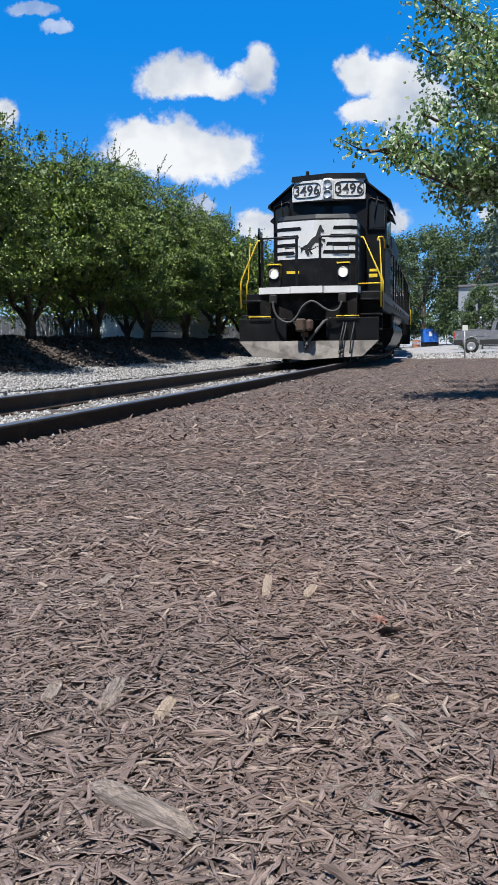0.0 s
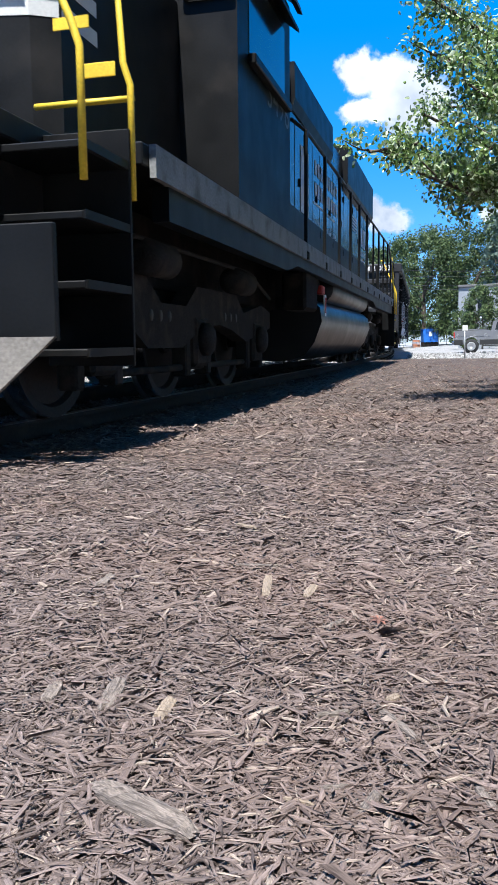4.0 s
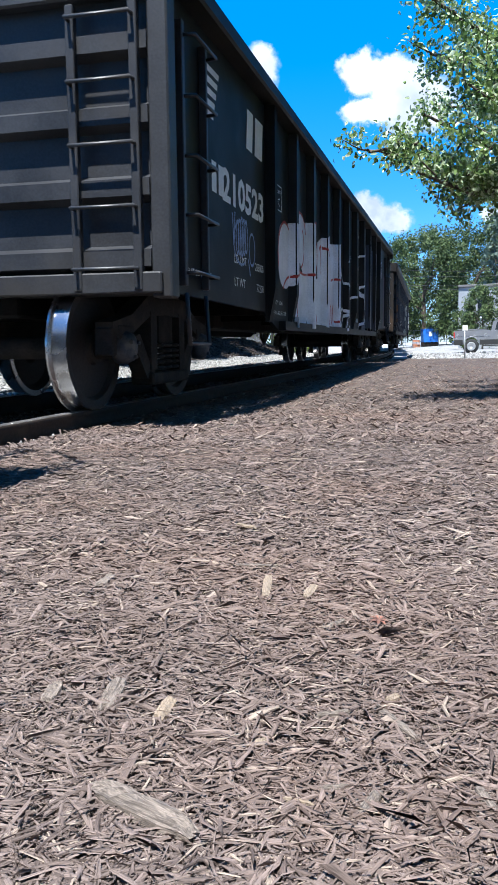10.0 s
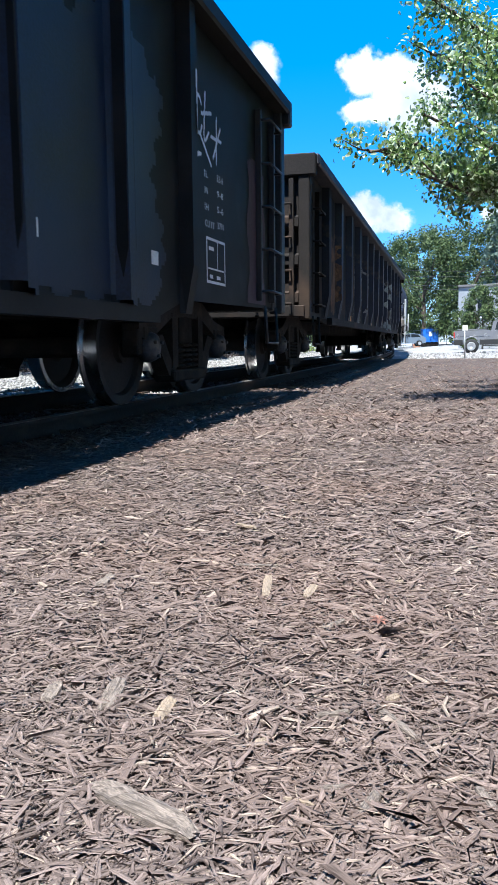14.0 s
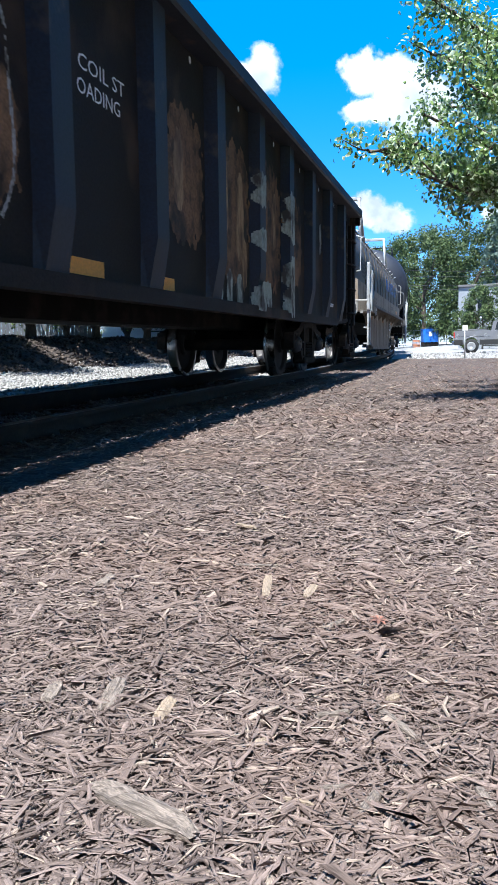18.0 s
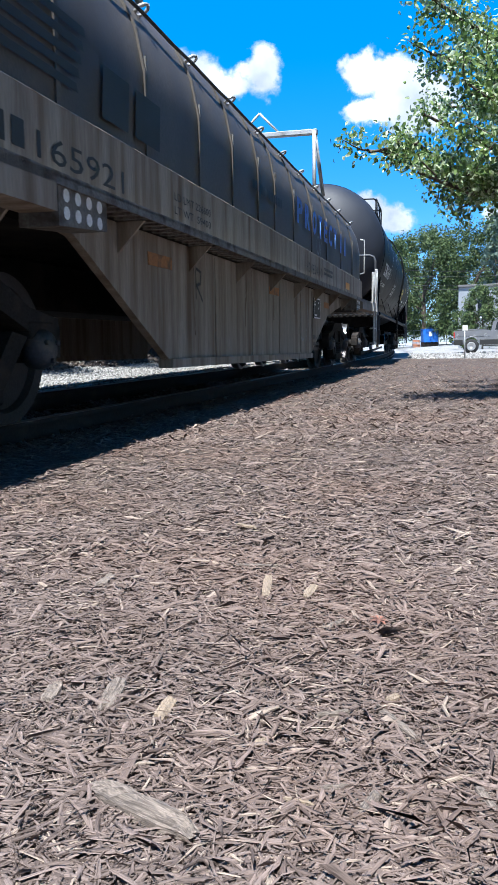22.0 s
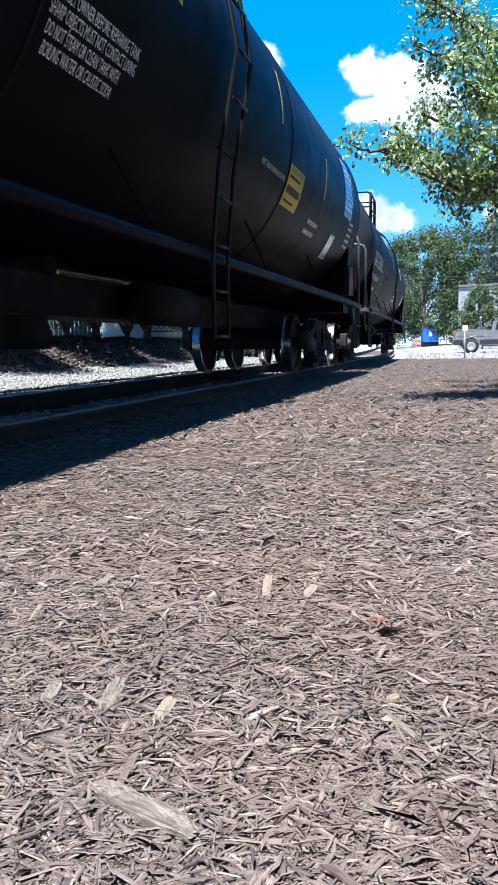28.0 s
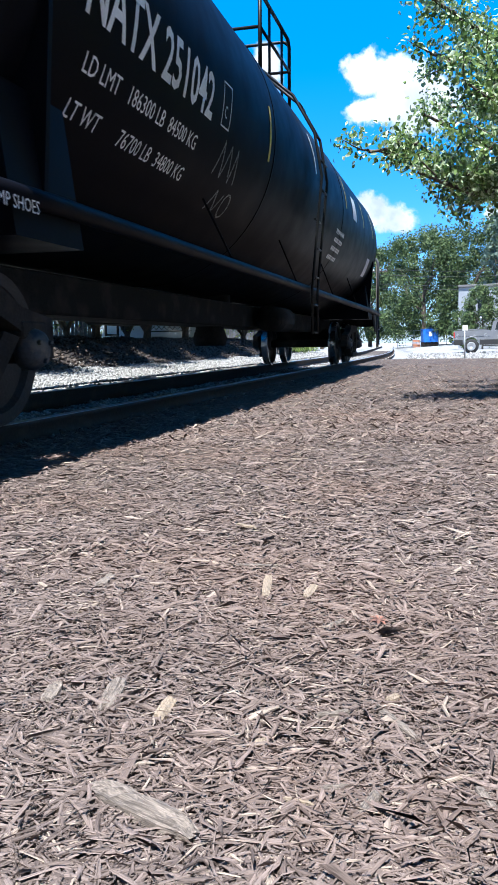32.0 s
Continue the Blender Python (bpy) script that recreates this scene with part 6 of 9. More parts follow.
# ---- tank cars ----
def tank_car(C, half, s0, s1, which):
    """s0, s1: the ends of the underframe along the train; half: from the middle to a bogie."""
    Y = lambda p: p - C
    a, b = Y(s0), Y(s1)
    R, zc = (1.62, 2.78) if which == 1 else (1.53, 2.66)
    ob = thing("tank_car", "black steel tank car with white lettering" if which == 1 else "black steel tank car with a faint scratched tag", "tank car", group="tank cars")
    L0, L1 = a + 0.98, b - 1.2
    bm = bmesh.new()
    head = [(R * math.cos(q), 0.85 * math.sin(q)) for q in [radians(x) for x in (84, 72, 60, 48, 36, 24, 12)]]
    turned(bm, [(r, L0 - d) for r, d in head] + [(R, L0), (R, L1)] + [(r, L1 + d) for r, d in head[::-1]], 64, "y", (0, 0, zc))
    t = smooth(part("tank", tidy(bm), TANK, ob, "black painted cylindrical tank"), 60)
    # both heads take the paler colour with the light painted in
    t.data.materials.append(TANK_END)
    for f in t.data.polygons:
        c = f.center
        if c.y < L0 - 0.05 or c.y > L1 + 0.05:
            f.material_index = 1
    for y in (L0, L0 + (L1 - L0) * 0.34, L0 + (L1 - L0) * 0.66, L1):
        bm = bmesh.new()
        turned(bm, [(R + 0.001, y - 0.02), (R + 0.006, y - 0.01), (R + 0.006, y + 0.01), (R + 0.001, y + 0.02)], 64, "y", (0, 0, zc))
        part("weld_band", tidy(bm), TANK, t)
    # side pipe rail along the foot of the tank
    for side in (1, -1):
        bm = bmesh.new()
        bent(bm, [(side * 1.5, a + 0.5, 1.16), (side * 1.44, a + 1.6, 1.2), (side * 1.44, b - 1.6, 1.2), (side * 1.5, b - 0.5, 1.16)], 0.055, 8)
        part("side_pipe", bm, TANK, ob)
        for i in range(4):
            y = a + 5.0 + (b - a - 9.0) * i / 3
            bm = bmesh.new()
            rod(bm, (side * 1.44, y, 1.22), (side * 1.31, y - 0.5, 1.72), 0.010, 6)
            part("pipe_stay", bm, TANK, ob)
    bm = bmesh.new()
    cell(bm, -0.34, 0.34, a + 0.2, b - 0.2, 0.72, 1.05, 0.02)
    part("centre_sill", bm, UNDER, ob)
    for y in (a + 1.55, b - 1.55):
        bm = bmesh.new()
        prism(bm, [(-1.45, 1.0), (1.45, 1.0), (1.35, 1.75), (0.9, 1.4), (0, 1.15), (-0.9, 1.4), (-1.35, 1.75)], "y", y - 0.35, y + 0.35)
        part("saddle", tidy(bm), TANK, ob)
    # end platforms with rails
    for e, y in ((-1, a), (1, b)):
        bm = bmesh.new()
        cell(bm, -1.52, 1.52, min(y, y - e * 0.95), max(y, y - e * 0.95), 1.12, 1.20, 0.008)
        dk = part("end_platform", bm, RAIL_GREY if e < 0 else BLACK, ob)
        for k in range(20):
            bm = bmesh.new()
            cell(bm, -1.4 + k * 0.145, -1.33 + k * 0.145, min(y, y + e * 0.012), max(y, y + e * 0.012), 1.075, 1.125)
            part("platform_tooth", bm, UNDER, dk)
        bm = bmesh.new()
        cell(bm, -1.5, 1.5, min(y - e * 0.3, y - e * 0.45), max(y - e * 0.3, y - e * 0.45), 0.85, 1.12, 0.01)
        part("end_sill", bm, UNDER, ob)
        bm = bmesh.new()
        yy = y - e * 0.06
        bent(bm, [(1.46, yy, 1.16), (1.46, yy, 2.38), (1.42, yy, 2.48), (1.32, yy, 2.52), (-1.32, yy, 2.52), (-1.42, yy, 2.48), (-1.46, yy, 2.38), (-1.46, yy, 1.16)], 0.032, 8)
        part("end_rail", bm, RAIL_GREY, ob, "grey pipe end railing")
        if which == 2:
            bm = bmesh.new()
            bent(bm, [(0.55, yy, 1.16), (0.55, yy, 2.9), (0.5, yy, 3.0), (0.2, yy, 3.05)], 0.03, 8)
            part("brake_rail", bm, RAIL_GREY, ob)
        for s in (1, -1):
            bm = bmesh.new()
            prism(bm, [(min(y - e * 0.9, y), 1.12), (max(y - e * 0.9, y), 1.12), (y - e * 0.45, 0.72)], "x", s * 1.46, s * 1.42)
            part("platform_brace", tidy(bm), RAIL_GREY, ob)
            for z in (0.42, 0.78):
                bm = bmesh.new()
                bent(bm, [(s * 1.5, y - e * 0.28, 1.12), (s * 1.52, y - e * 0.28, z), (s * 1.52, y - e * 0.72, z), (s * 1.5, y - e * 0.72, 1.12)], 0.018, 6)
                part("sill_step", bm, RAIL_GREY, ob)
            bm = bmesh.new()
            prism(bm, [(s * 0.75, 1.2), (s * 1.42, 1.2), (s * 1.50, 2.3), (s * 1.36, 2.3)][::s], "y", y - e * 1.55 - 0.02, y - e * 1.55 + 0.02)
            part("tank_bolster_plate", tidy(bm), TANK, ob)
        bm = bmesh.new()
        cell(bm, 0.3, 0.7, y - e * 0.5 - 0.15, y - e * 0.5 + 0.15, 1.2, 1.55, 0.04)
        for k in range(3):
            bent(bm, [(0.3, y - e * 0.4 + 0.05 * k, 1.3 + 0.05 * k), (-0.1, y - e * 0.4, 1.28 + 0.07 * k), (-0.6, y - e * 0.45, 1.28 + 0.07 * k), (-0.7, y - e * 0.5, 1.1)], 0.02, 6)
        part("brake_gear", bm, TRUCK, ob)
        coupler(ob, y + e * 0.5, e)
        air_hose(ob, [(-0.5, y - e * 0.1, 0.95), (-0.55, y + e * 0.15, 0.7), (-0.3, y + e * 0.36, 0.5), (-0.1, y + e * 0.45, 0.55)], 0.028)
    # dome, top walkway rail and side ladder
    m = Y(110.4) if which == 1 else Y(129.9)
    bm = bmesh.new()
    turned(bm, [(0.5, zc + R - 0.1), (0.5, zc + R + 0.35), (0.42, zc + R + 0.42), (0.02, zc + R + 0.44)], 24, "z", (0, m, 0))
    part("dome", tidy(bm), TANK, ob)
    for s in (1, -1):
        bm = bmesh.new()
        x, w = s * 0.78, 1.25 if which == 1 else 0.95
        zt = zc + R + 0.95
        zb = zc + math.sqrt(R * R - 0.78 ** 2)
        bent(bm, [(x, m - w, zb), (x, m - w, zt - 0.1), (x, m - w + 0.1, zt), (x, m + w - 0.1, zt), (x, m + w, zt - 0.1), (x, m + w, zb)], 0.028, 8)
        rod(bm, (x, m - w, zt - 0.45), (x, m + w, zt - 0.45), 0.022, 6)
        for q in (-0.4, 0.4):
            rod(bm, (x, m + q, zb), (x, m + q, zt), 0.022, 6)
        part("top_rail", bm, BLACK, ob)
        bm = bmesh.new()
        cell(bm, min(s * 0.5, s * 0.85), max(s * 0.5, s * 0.85), m - 1.3, m + 1.3, zc + R - 0.2, zc + R - 0.14, 0.01)
        part("top_grating", bm, BLACK, ob)
    for e in (-1, 1):
        w = 1.25 if which == 1 else 0.95
        bm = bmesh.new()
        bent(bm, [(-0.78, m + e * w, zt - 0.06), (-0.70, m + e * w, zt), (0.70, m + e * w, zt), (0.78, m + e * w, zt - 0.06)], 0.026, 8)
        rod(bm, (-0.78, m + e * w, zt - 0.45), (0.78, m + e * w, zt - 0.45), 0.022, 6)
        part("top_end_rail", bm, BLACK, ob)
    ly = Y(109.6) if which == 1 else Y(129.0)
    for s in (1, -1):
        pts0, pts1 = [], []
        for q in (-38, -20, 0, 20, 40, 60):
            pts0.append(((R + 0.12) * math.cos(radians(q)) * s, zc + (R + 0.12) * math.sin(radians(q))))
        lad = None
        foot = 0.52 if which == 1 else 0.6
        stile = [(s * 1.52, foot)] + [(s * 1.52, 1.2), (s * 1.58, 1.9)] + [(x, z) for x, z in pts0[2:]]
        for dy in (-0.21, 0.21):
            bm = bmesh.new()
            bent(bm, [(x, ly + dy, z) for x, z in stile], 0.02, 6)
            o = part("ladder_stile", bm, BLACK, ob)
            lad = lad or o
        for i in range(9):
            q = i / 8
            z = foot + 0.02 + q * 3.0
            x = s * (1.52 if z < 1.2 else 1.52 + 0.06 * (z - 1.2) / 0.7 if z < 1.9 else math.sqrt(max(0.01, (R + 0.12) ** 2 - (z - zc) ** 2)))
            bm = bmesh.new()
            rod(bm, (x, ly - 0.21, z), (x, ly + 0.21, z), 0.014, 6)
            part("rung", bm, BLACK, lad)
    # outlet valve and brake gear under the belly
    bm = bmesh.new()
    turned(bm, [(0.22, 0.45), (0.25, 0.55), (0.2, 0.7), (0.28, 0.8), (0.3, 1.2)], 18, "z", (0, 0, 0))
    part("outlet_valve", tidy(bm), UNDER, ob)
    bm = bmesh.new()
    turned(bm, [(0.05, 1.0), (0.2, 1.05), (0.2, 2.2), (0.05, 2.25)], 16, "y", (0.6, 0, 0.86))
    part("brake_cylinder", tidy(bm), UNDER, ob)
    bm = bmesh.new()
    cell(bm, -0.9, -0.4, -2.2, -1.2, 0.72, 1.0, 0.04)
    part("brake_reservoir", tidy(bm), UNDER, ob)
    # reflective stripes and lettering
    rr = R + 0.004
    ty = (lambda p: Y(p))
    for k, p in enumerate((102.75, 105.0, 107.0, 108.4, 111.5, 114.2, 116.9) if which == 1 else (122.4, 126.3, 129.0, 132.0, 134.5, 136.2)):
        long = 1.35 if k == 0 else 0.55
        z = 2.42 if which == 1 and k == 5 else 2.35 if which == 2 and k == 1 else 2.75
        part("reflective_stripe", on_barrel(sheet(0.09 if k == 5 else 0.07, long, 1, 8), rr, zc, ty(p), z), YELLOW if k in (0, 3, 4, 5, 6) or which == 2 and k == 1 else DECAL, ob, "narrow reflective stripe")
    if which == 1:
        part("tank_lettering", on_barrel(fitted("SCMX 6167", 0.46, 2.15, 0.008), rr, zc, ty(102.1), 2.22), DECAL, ob, "white reporting letters and number")
        part("clearance_plate", on_barrel(outline_box(0.26, 0.36, 0.014), rr, zc, ty(104.5), 2.3), DECAL, ob)
        part("load_mark", on_barrel(fitted("LD LMT  190300 LB  86318 KG", 0.15, 1.85), rr, zc, ty(101.85), 1.98), DECAL, ob)
        part("load_mark", on_barrel(fitted("LT WT   72700 LB  32980 KG", 0.15, 1.85), rr, zc, ty(101.85), 1.76), DECAL, ob)
        for k, row in enumerate(("CONSULT OWNER BEFORE REPAIRING TANK", "SHARP OBJECTS MUST NOT CONTACT LINING", "DO NOT STEAM OR CLEAN TANK WITH", "BOILING WATER OR CAUSTIC SODA")):
            part("notice_line", on_barrel(fitted(row, 0.105, (1.07, 1.05, 0.86, 0.82)[k]), rr, zc, ty(106.83 + 0.02 * k), 2.22 - 0.088 * k), DECAL, ob, "white stencilled notice")
        part("notice_line", on_barrel(lettering("VENT TANK WHEN UNLOADING", 0.085, 0.8), rr, zc, ty(110.95), 2.25), DECAL, ob)
        part("sticker", on_barrel(sheet(0.78, 0.46, 1, 4), rr, zc, ty(112.1), 2.04), STICKER, ob, "yellow emergency notice sticker")
        part("sticker_print", on_barrel(fitted("FOR CHEMICAL EMERGENCY", 0.075, 0.7), rr + 0.003, zc, ty(112.14), 2.40), BARS, ob)
        part("sticker_print", on_barrel(bars_line([0.05] * 10, 0.085, 0.018), rr + 0.003, zc, ty(112.16), 2.18), BARS, ob)
        part("sticker_print", on_barrel(bars_line([0.55], 0.03, 0.03), rr + 0.003, zc, ty(112.16), 2.34), BARS, ob)
        part("sticker_print", on_barrel(bars_line([0.5], 0.025, 0.03), rr + 0.003, zc, ty(112.16), 2.09), BARS, ob)
        for k in range(2):
            part("small_print", on_barrel(bars_line([0.05] * 9, 0.06, 0.025), rr, zc, ty(113.7), 2.05 - 0.12 * k), DECAL, ob)
        part("data_panel", on_barrel(sheet(0.42, 0.4, 1, 3), rr, zc, ty(115.42), 1.78), PANELBLUE, ob, "small glossy data panel in a white frame")
        part("panel_frame", on_barrel(outline_box(0.42, 0.4, 0.03), rr + 0.003, zc, ty(115.42), 1.78), DECAL, ob)
        part("data_panel", on_barrel(sheet(0.78, 0.9, 1, 5), rr, zc, ty(116.02), 2.48), PANELBLUE, ob, "large glossy dark data panel")
        for k in range(8):
            part("panel_print", on_barrel(bars_line([0.2, 0.2, 0.15], 0.03, 0.04), rr + 0.003, zc, ty(116.1), 2.56 + 0.09 * k), DECAL, ob)
        for k in range(5):
            part("small_print", on_barrel(bars_line([0.07] * 4, 0.05, 0.03), rr, zc, ty(116.7), 2.42 - 0.09 * k), DECAL, ob)
        # warning diamond on the rear end
        bm = bmesh.new()
        bm.faces.new([bm.verts.new((1.525, ty(117.42) + q[0], 1.55 + q[1])) for q in ((0, -0.19), (0.19, 0), (0, 0.19), (-0.19, 0))])
        part("warning_diamond", bm, RED, ob, "red diamond hazard placard")
        bm = bmesh.new()
        cell(bm, 1.40, 1.52, ty(117.17), ty(117.67), 1.30, 1.80, 0.01)
        part("placard_holder", bm, BLACK, ob)
    else:
        part("tank_lettering", on_barrel(fitted("NATX 251042", 0.48, 2.25, 0.008), rr, zc, ty(122.15), 2.28), DECAL, ob, "white reporting letters and number")
        part("clearance_plate", on_barrel(outline_box(0.24, 0.36, 0.014), rr, zc, ty(124.65), 2.3), DECAL, ob)
        part("plate_lettering", on_barrel(lettering("C", 0.14, 0.8), rr, zc, ty(124.71), 2.38), DECAL, ob)
        part("load_mark", on_barrel(fitted("LD LMT   186300 LB  84500 KG", 0.165, 1.96), rr, zc, ty(122.27), 2.01), DECAL, ob)
        part("load_mark", on_barrel(fitted("LT WT       76700 LB  34800 KG", 0.165, 1.96), rr, zc, ty(122.27), 1.78), DECAL, ob)
        part("load_mark", on_side(lettering("2 INCH HF COMP SHOES", 0.09, 0.9), 1.525, ty(120.6), 1.10), DECAL, ob)
        tag = [[(0.0, 0.0), (0.1, 0.3), (0.2, 0.0), (0.3, 0.3), (0.42, 0.05)], [(0.45, 0.0), (0.5, 0.3), (0.62, 0.02)], [(0.25, -0.3), (0.35, -0.1), (0.45, -0.3), (0.55, -0.12)], arc(0.7, -0.2, 0.1, 0.12, 0, 360)]
        bm = sprayed(lambda A, B: np.any([near_line(A, B, q, 0.010) for q in tag], axis=0), -0.1, 0.9, -0.4, 0.4, 0.012, lambda y: 0.0)
        for v in bm.verts:
            v.co = (v.co.y, v.co.z, 0)
        part("graffiti", on_barrel(bm, rr, zc, ty(124.8), 1.95), GREY_SILL, ob, "faint scratched tag")
        part("data_panel", on_barrel(sheet(0.5, 0.42, 1, 3), rr, zc, ty(132.9), 2.7), DECAL, ob, "pale data panel")
        for k in range(4):
            part("small_print", on_barrel(bars_line([0.09] * 7, 0.07, 0.03), rr, zc, ty(131.2), 2.25 - 0.13 * k), DECAL, ob)
        part("data_panel", on_barrel(sheet(0.42, 0.4, 1, 3), rr, zc, ty(135.6), 1.9), DECAL, ob, "small pale data panel")
    for y in (-half, half):
        freight_bogie(ob, y)
    CARS.append((ob, C, half))


locomotive()
gondola_one()
gondola_two()
coil_car()
tank_car(108.97, 7.93, 100.15, 118.9, 1)
tank_car(129.0, 7.7, 120.2, 138.2, 2)
drop_stock()


# ---- many small pieces in one mesh ----
def mesh_from(name, verts, faces, material):
    """verts: (n, 3); faces: (m, k) of one k."""
    data = bpy.data.meshes.new(name)
    verts = np.asarray(verts, np.float32)
    faces = np.asarray(faces, np.int32)
    k = faces.shape[1]
    data.vertices.add(len(verts))
    data.vertices.foreach_set("co", verts.ravel())
    data.loops.add(faces.size)
    data.loops.foreach_set("vertex_index", faces.ravel())
    data.polygons.add(len(faces))
    data.polygons.foreach_set("loop_start", np.arange(0, faces.size, k, dtype=np.int32))
    data.update(calc_edges=True)
    data.materials.append(material)
    return data


def island_material(name, dark, light, rough=0.85, bump=0.0, hue=0.0, grain=0.0, stretch=(1, 1, 1), tint=None, tint_share=0.0, through_light=0.0):
    """Loose pieces whose colour differs from piece to piece."""
    m = bpy.data.materials.new(name)
    m.use_nodes = True
    n, l = m.node_tree.nodes, m.node_tree.links
    bsdf = n["Principled BSDF"]
    geo = n.new("ShaderNodeNewGeometry")
    ramp = n.new("ShaderNodeValToRGB")
    ramp.color_ramp.elements[0].color, ramp.color_ramp.elements[1].color = (*dark, 1), (*light, 1)
    if tint:
        e = ramp.color_ramp.elements.new(1 - tint_share)
        e.color = (*light, 1)
        ramp.color_ramp.elements[-1].color = (*tint, 1)
        e2 = ramp.color_ramp.elements.new(min(0.999, 1 - tint_share + 0.01))
        e2.color = (*tint, 1)
    l.new(geo.outputs["Random Per Island"], ramp.inputs["Fac"])
    colour = ramp.outputs["Color"]
    if grain:
        co = n.new("ShaderNodeTexCoord")
        nz = n.new("ShaderNodeTexNoise")
        nz.inputs["Scale"].default_value, nz.inputs["Detail"].default_value = grain, 4
        l.new(co.outputs["Object"], nz.inputs["Vector"])
        mr = n.new("ShaderNodeMapRange")
        mr.inputs["From Min"].default_value, mr.inputs["From Max"].default_value = 0.3, 0.7
        mr.inputs["To Min"].default_value, mr.inputs["To Max"].default_value = 0.65, 1.3
        l.new(nz.outputs["Fac"], mr.inputs["Value"])
        hs = n.new("ShaderNodeHueSaturation")
        l.new(colour, hs.inputs["Color"])
        l.new(mr.outputs[0], hs.inputs["Value"])
        colour = hs.outputs[0]
        if bump:
            bp = n.new("ShaderNodeBump")
            bp.inputs["Strength"].default_value, bp.inputs["Distance"].default_value = bump, 0.004
            l.new(nz.outputs["Fac"], bp.inputs["Height"])
            l.new(bp.outputs[0], bsdf.inputs["Normal"])
    l.new(colour, bsdf.inputs["Base Color"])
    bsdf.inputs["Roughness"].default_value = rough
    if through_light:
        tr = n.new("ShaderNodeBsdfTranslucent")
        l.new(colour, tr.inputs["Color"])
        mx = n.new("ShaderNodeMixShader")
        mx.inputs[0].default_value = through_light
        l.new(bsdf.outputs[0], mx.inputs[1])
        l.new(tr.outputs[0], mx.inputs[2])
        l.new(mx.outputs[0], n["Material Output"].inputs["Surface"])
    return m


def shred_material(name, dark, light, brown):
    """Torn bark: each shred has its own shade, fibres run along it, and whole stretches of the bed lean to a redder brown."""
    m = bpy.data.materials.new(name)
    m.use_nodes = True
    n, l = m.node_tree.nodes, m.node_tree.links
    bsdf = n["Principled BSDF"]
    geo = n.new("ShaderNodeNewGeometry")
    ramp = n.new("ShaderNodeValToRGB")
    ramp.color_ramp.elements[0].color, ramp.color_ramp.elements[1].color = (*dark, 1), (*light, 1)
    ramp.color_ramp.elements[1].position = 0.93
    pale = ramp.color_ramp.elements.new(0.95)
    pale.color = (0.31, 0.25, 0.205, 1)
    l.new(geo.outputs["Random Per Island"], ramp.inputs["Fac"])
    co = n.new("ShaderNodeTexCoord")
    zone = n.new("ShaderNodeTexNoise")
    zone.inputs["Scale"].default_value, zone.inputs["Detail"].default_value = 0.9, 6.0
    l.new(co.outputs["Object"], zone.inputs["Vector"])
    zr = n.new("ShaderNodeMapRange")
    zr.inputs["From Min"].default_value, zr.inputs["From Max"].default_value, zr.inputs["To Max"].default_value = 0.43, 0.70, 0.55
    l.new(zone.outputs["Fac"], zr.inputs["Value"])
    mixer = n.new("ShaderNodeMix")
    mixer.data_type = "RGBA"
    l.new(zr.outputs[0], mixer.inputs["Factor"])
    l.new(ramp.outputs["Color"], mixer.inputs["A"])
    mixer.inputs["B"].default_value = (*brown, 1)
    mp = n.new("ShaderNodeMapping")
    mp.inputs["Scale"].default_value = (45, 900, 1)
    l.new(co.outputs["UV"], mp.inputs["Vector"])
    fibre = n.new("ShaderNodeTexNoise")
    fibre.inputs["Scale"].default_value, fibre.inputs["Detail"].default_value = 1.0, 5.0
    l.new(mp.outputs[0], fibre.inputs["Vector"])
    fr = n.new("ShaderNodeMapRange")
    fr.inputs["From Min"].default_value, fr.inputs["From Max"].default_value = 0.3, 0.7
    fr.inputs["To Min"].default_value, fr.inputs["To Max"].default_value = 0.5, 1.4
    l.new(fibre.outputs["Fac"], fr.inputs["Value"])
    hs = n.new("ShaderNodeHueSaturation")
    l.new(mixer.outputs["Result"], hs.inputs["Color"])
    l.new(fr.outputs[0], hs.inputs["Value"])
    l.new(hs.outputs[0], bsdf.inputs["Base Color"])
    bp = n.new("ShaderNodeBump")
    bp.inputs["Strength"].default_value, bp.inputs["Distance"].default_value = 0.7, 0.0025
    l.new(fibre.outputs["Fac"], bp.inputs["Height"])
    l.new(bp.outputs[0], bsdf.inputs["Normal"])
    bsdf.inputs["Roughness"].default_value = 0.8
    bsdf.inputs["Specular IOR Level"].default_value = 0.35
    return m


rng = np.random.RandomState(11)
# bed colour darker than the shreds, painting in the shade of the gaps
MULCH_FLOOR = material("mulch_bed", (0.05, 0.036, 0.029), 0.95, vary=0.5, scale=22, grain=120, bump=1.0, second=(0.115, 0.084, 0.067), mix=(0.45, 0.65), spread=25)
CHIPS = shred_material("shredded_bark", (0.092, 0.068, 0.060), (0.222, 0.169, 0.150), (0.168, 0.104, 0.077))
CHUNK = material("weathered_wood_chunk", (0.17, 0.138, 0.117), 0.9, vary=0.4, scale=170, grain=700, bump=0.3, second=(0.06, 0.046, 0.038), mix=(0.5, 0.66), spread=260, stretch=(0.06, 1, 1))
CHUNK_TAN = material("fresh_tan_wood_chip", (0.23, 0.178, 0.132), 0.9, vary=0.3, scale=90, grain=520, bump=0.35, second=(0.18, 0.13, 0.09), mix=(0.5, 0.7), spread=110, stretch=(0.08, 1, 1))
GRAVEL_FLOOR = material("pale_gravel", (0.30, 0.292, 0.28), 0.95, vary=0.35, scale=3, grain=38, bump=1.0, second=(0.20, 0.193, 0.182), mix=(0.45, 0.65), spread=9)
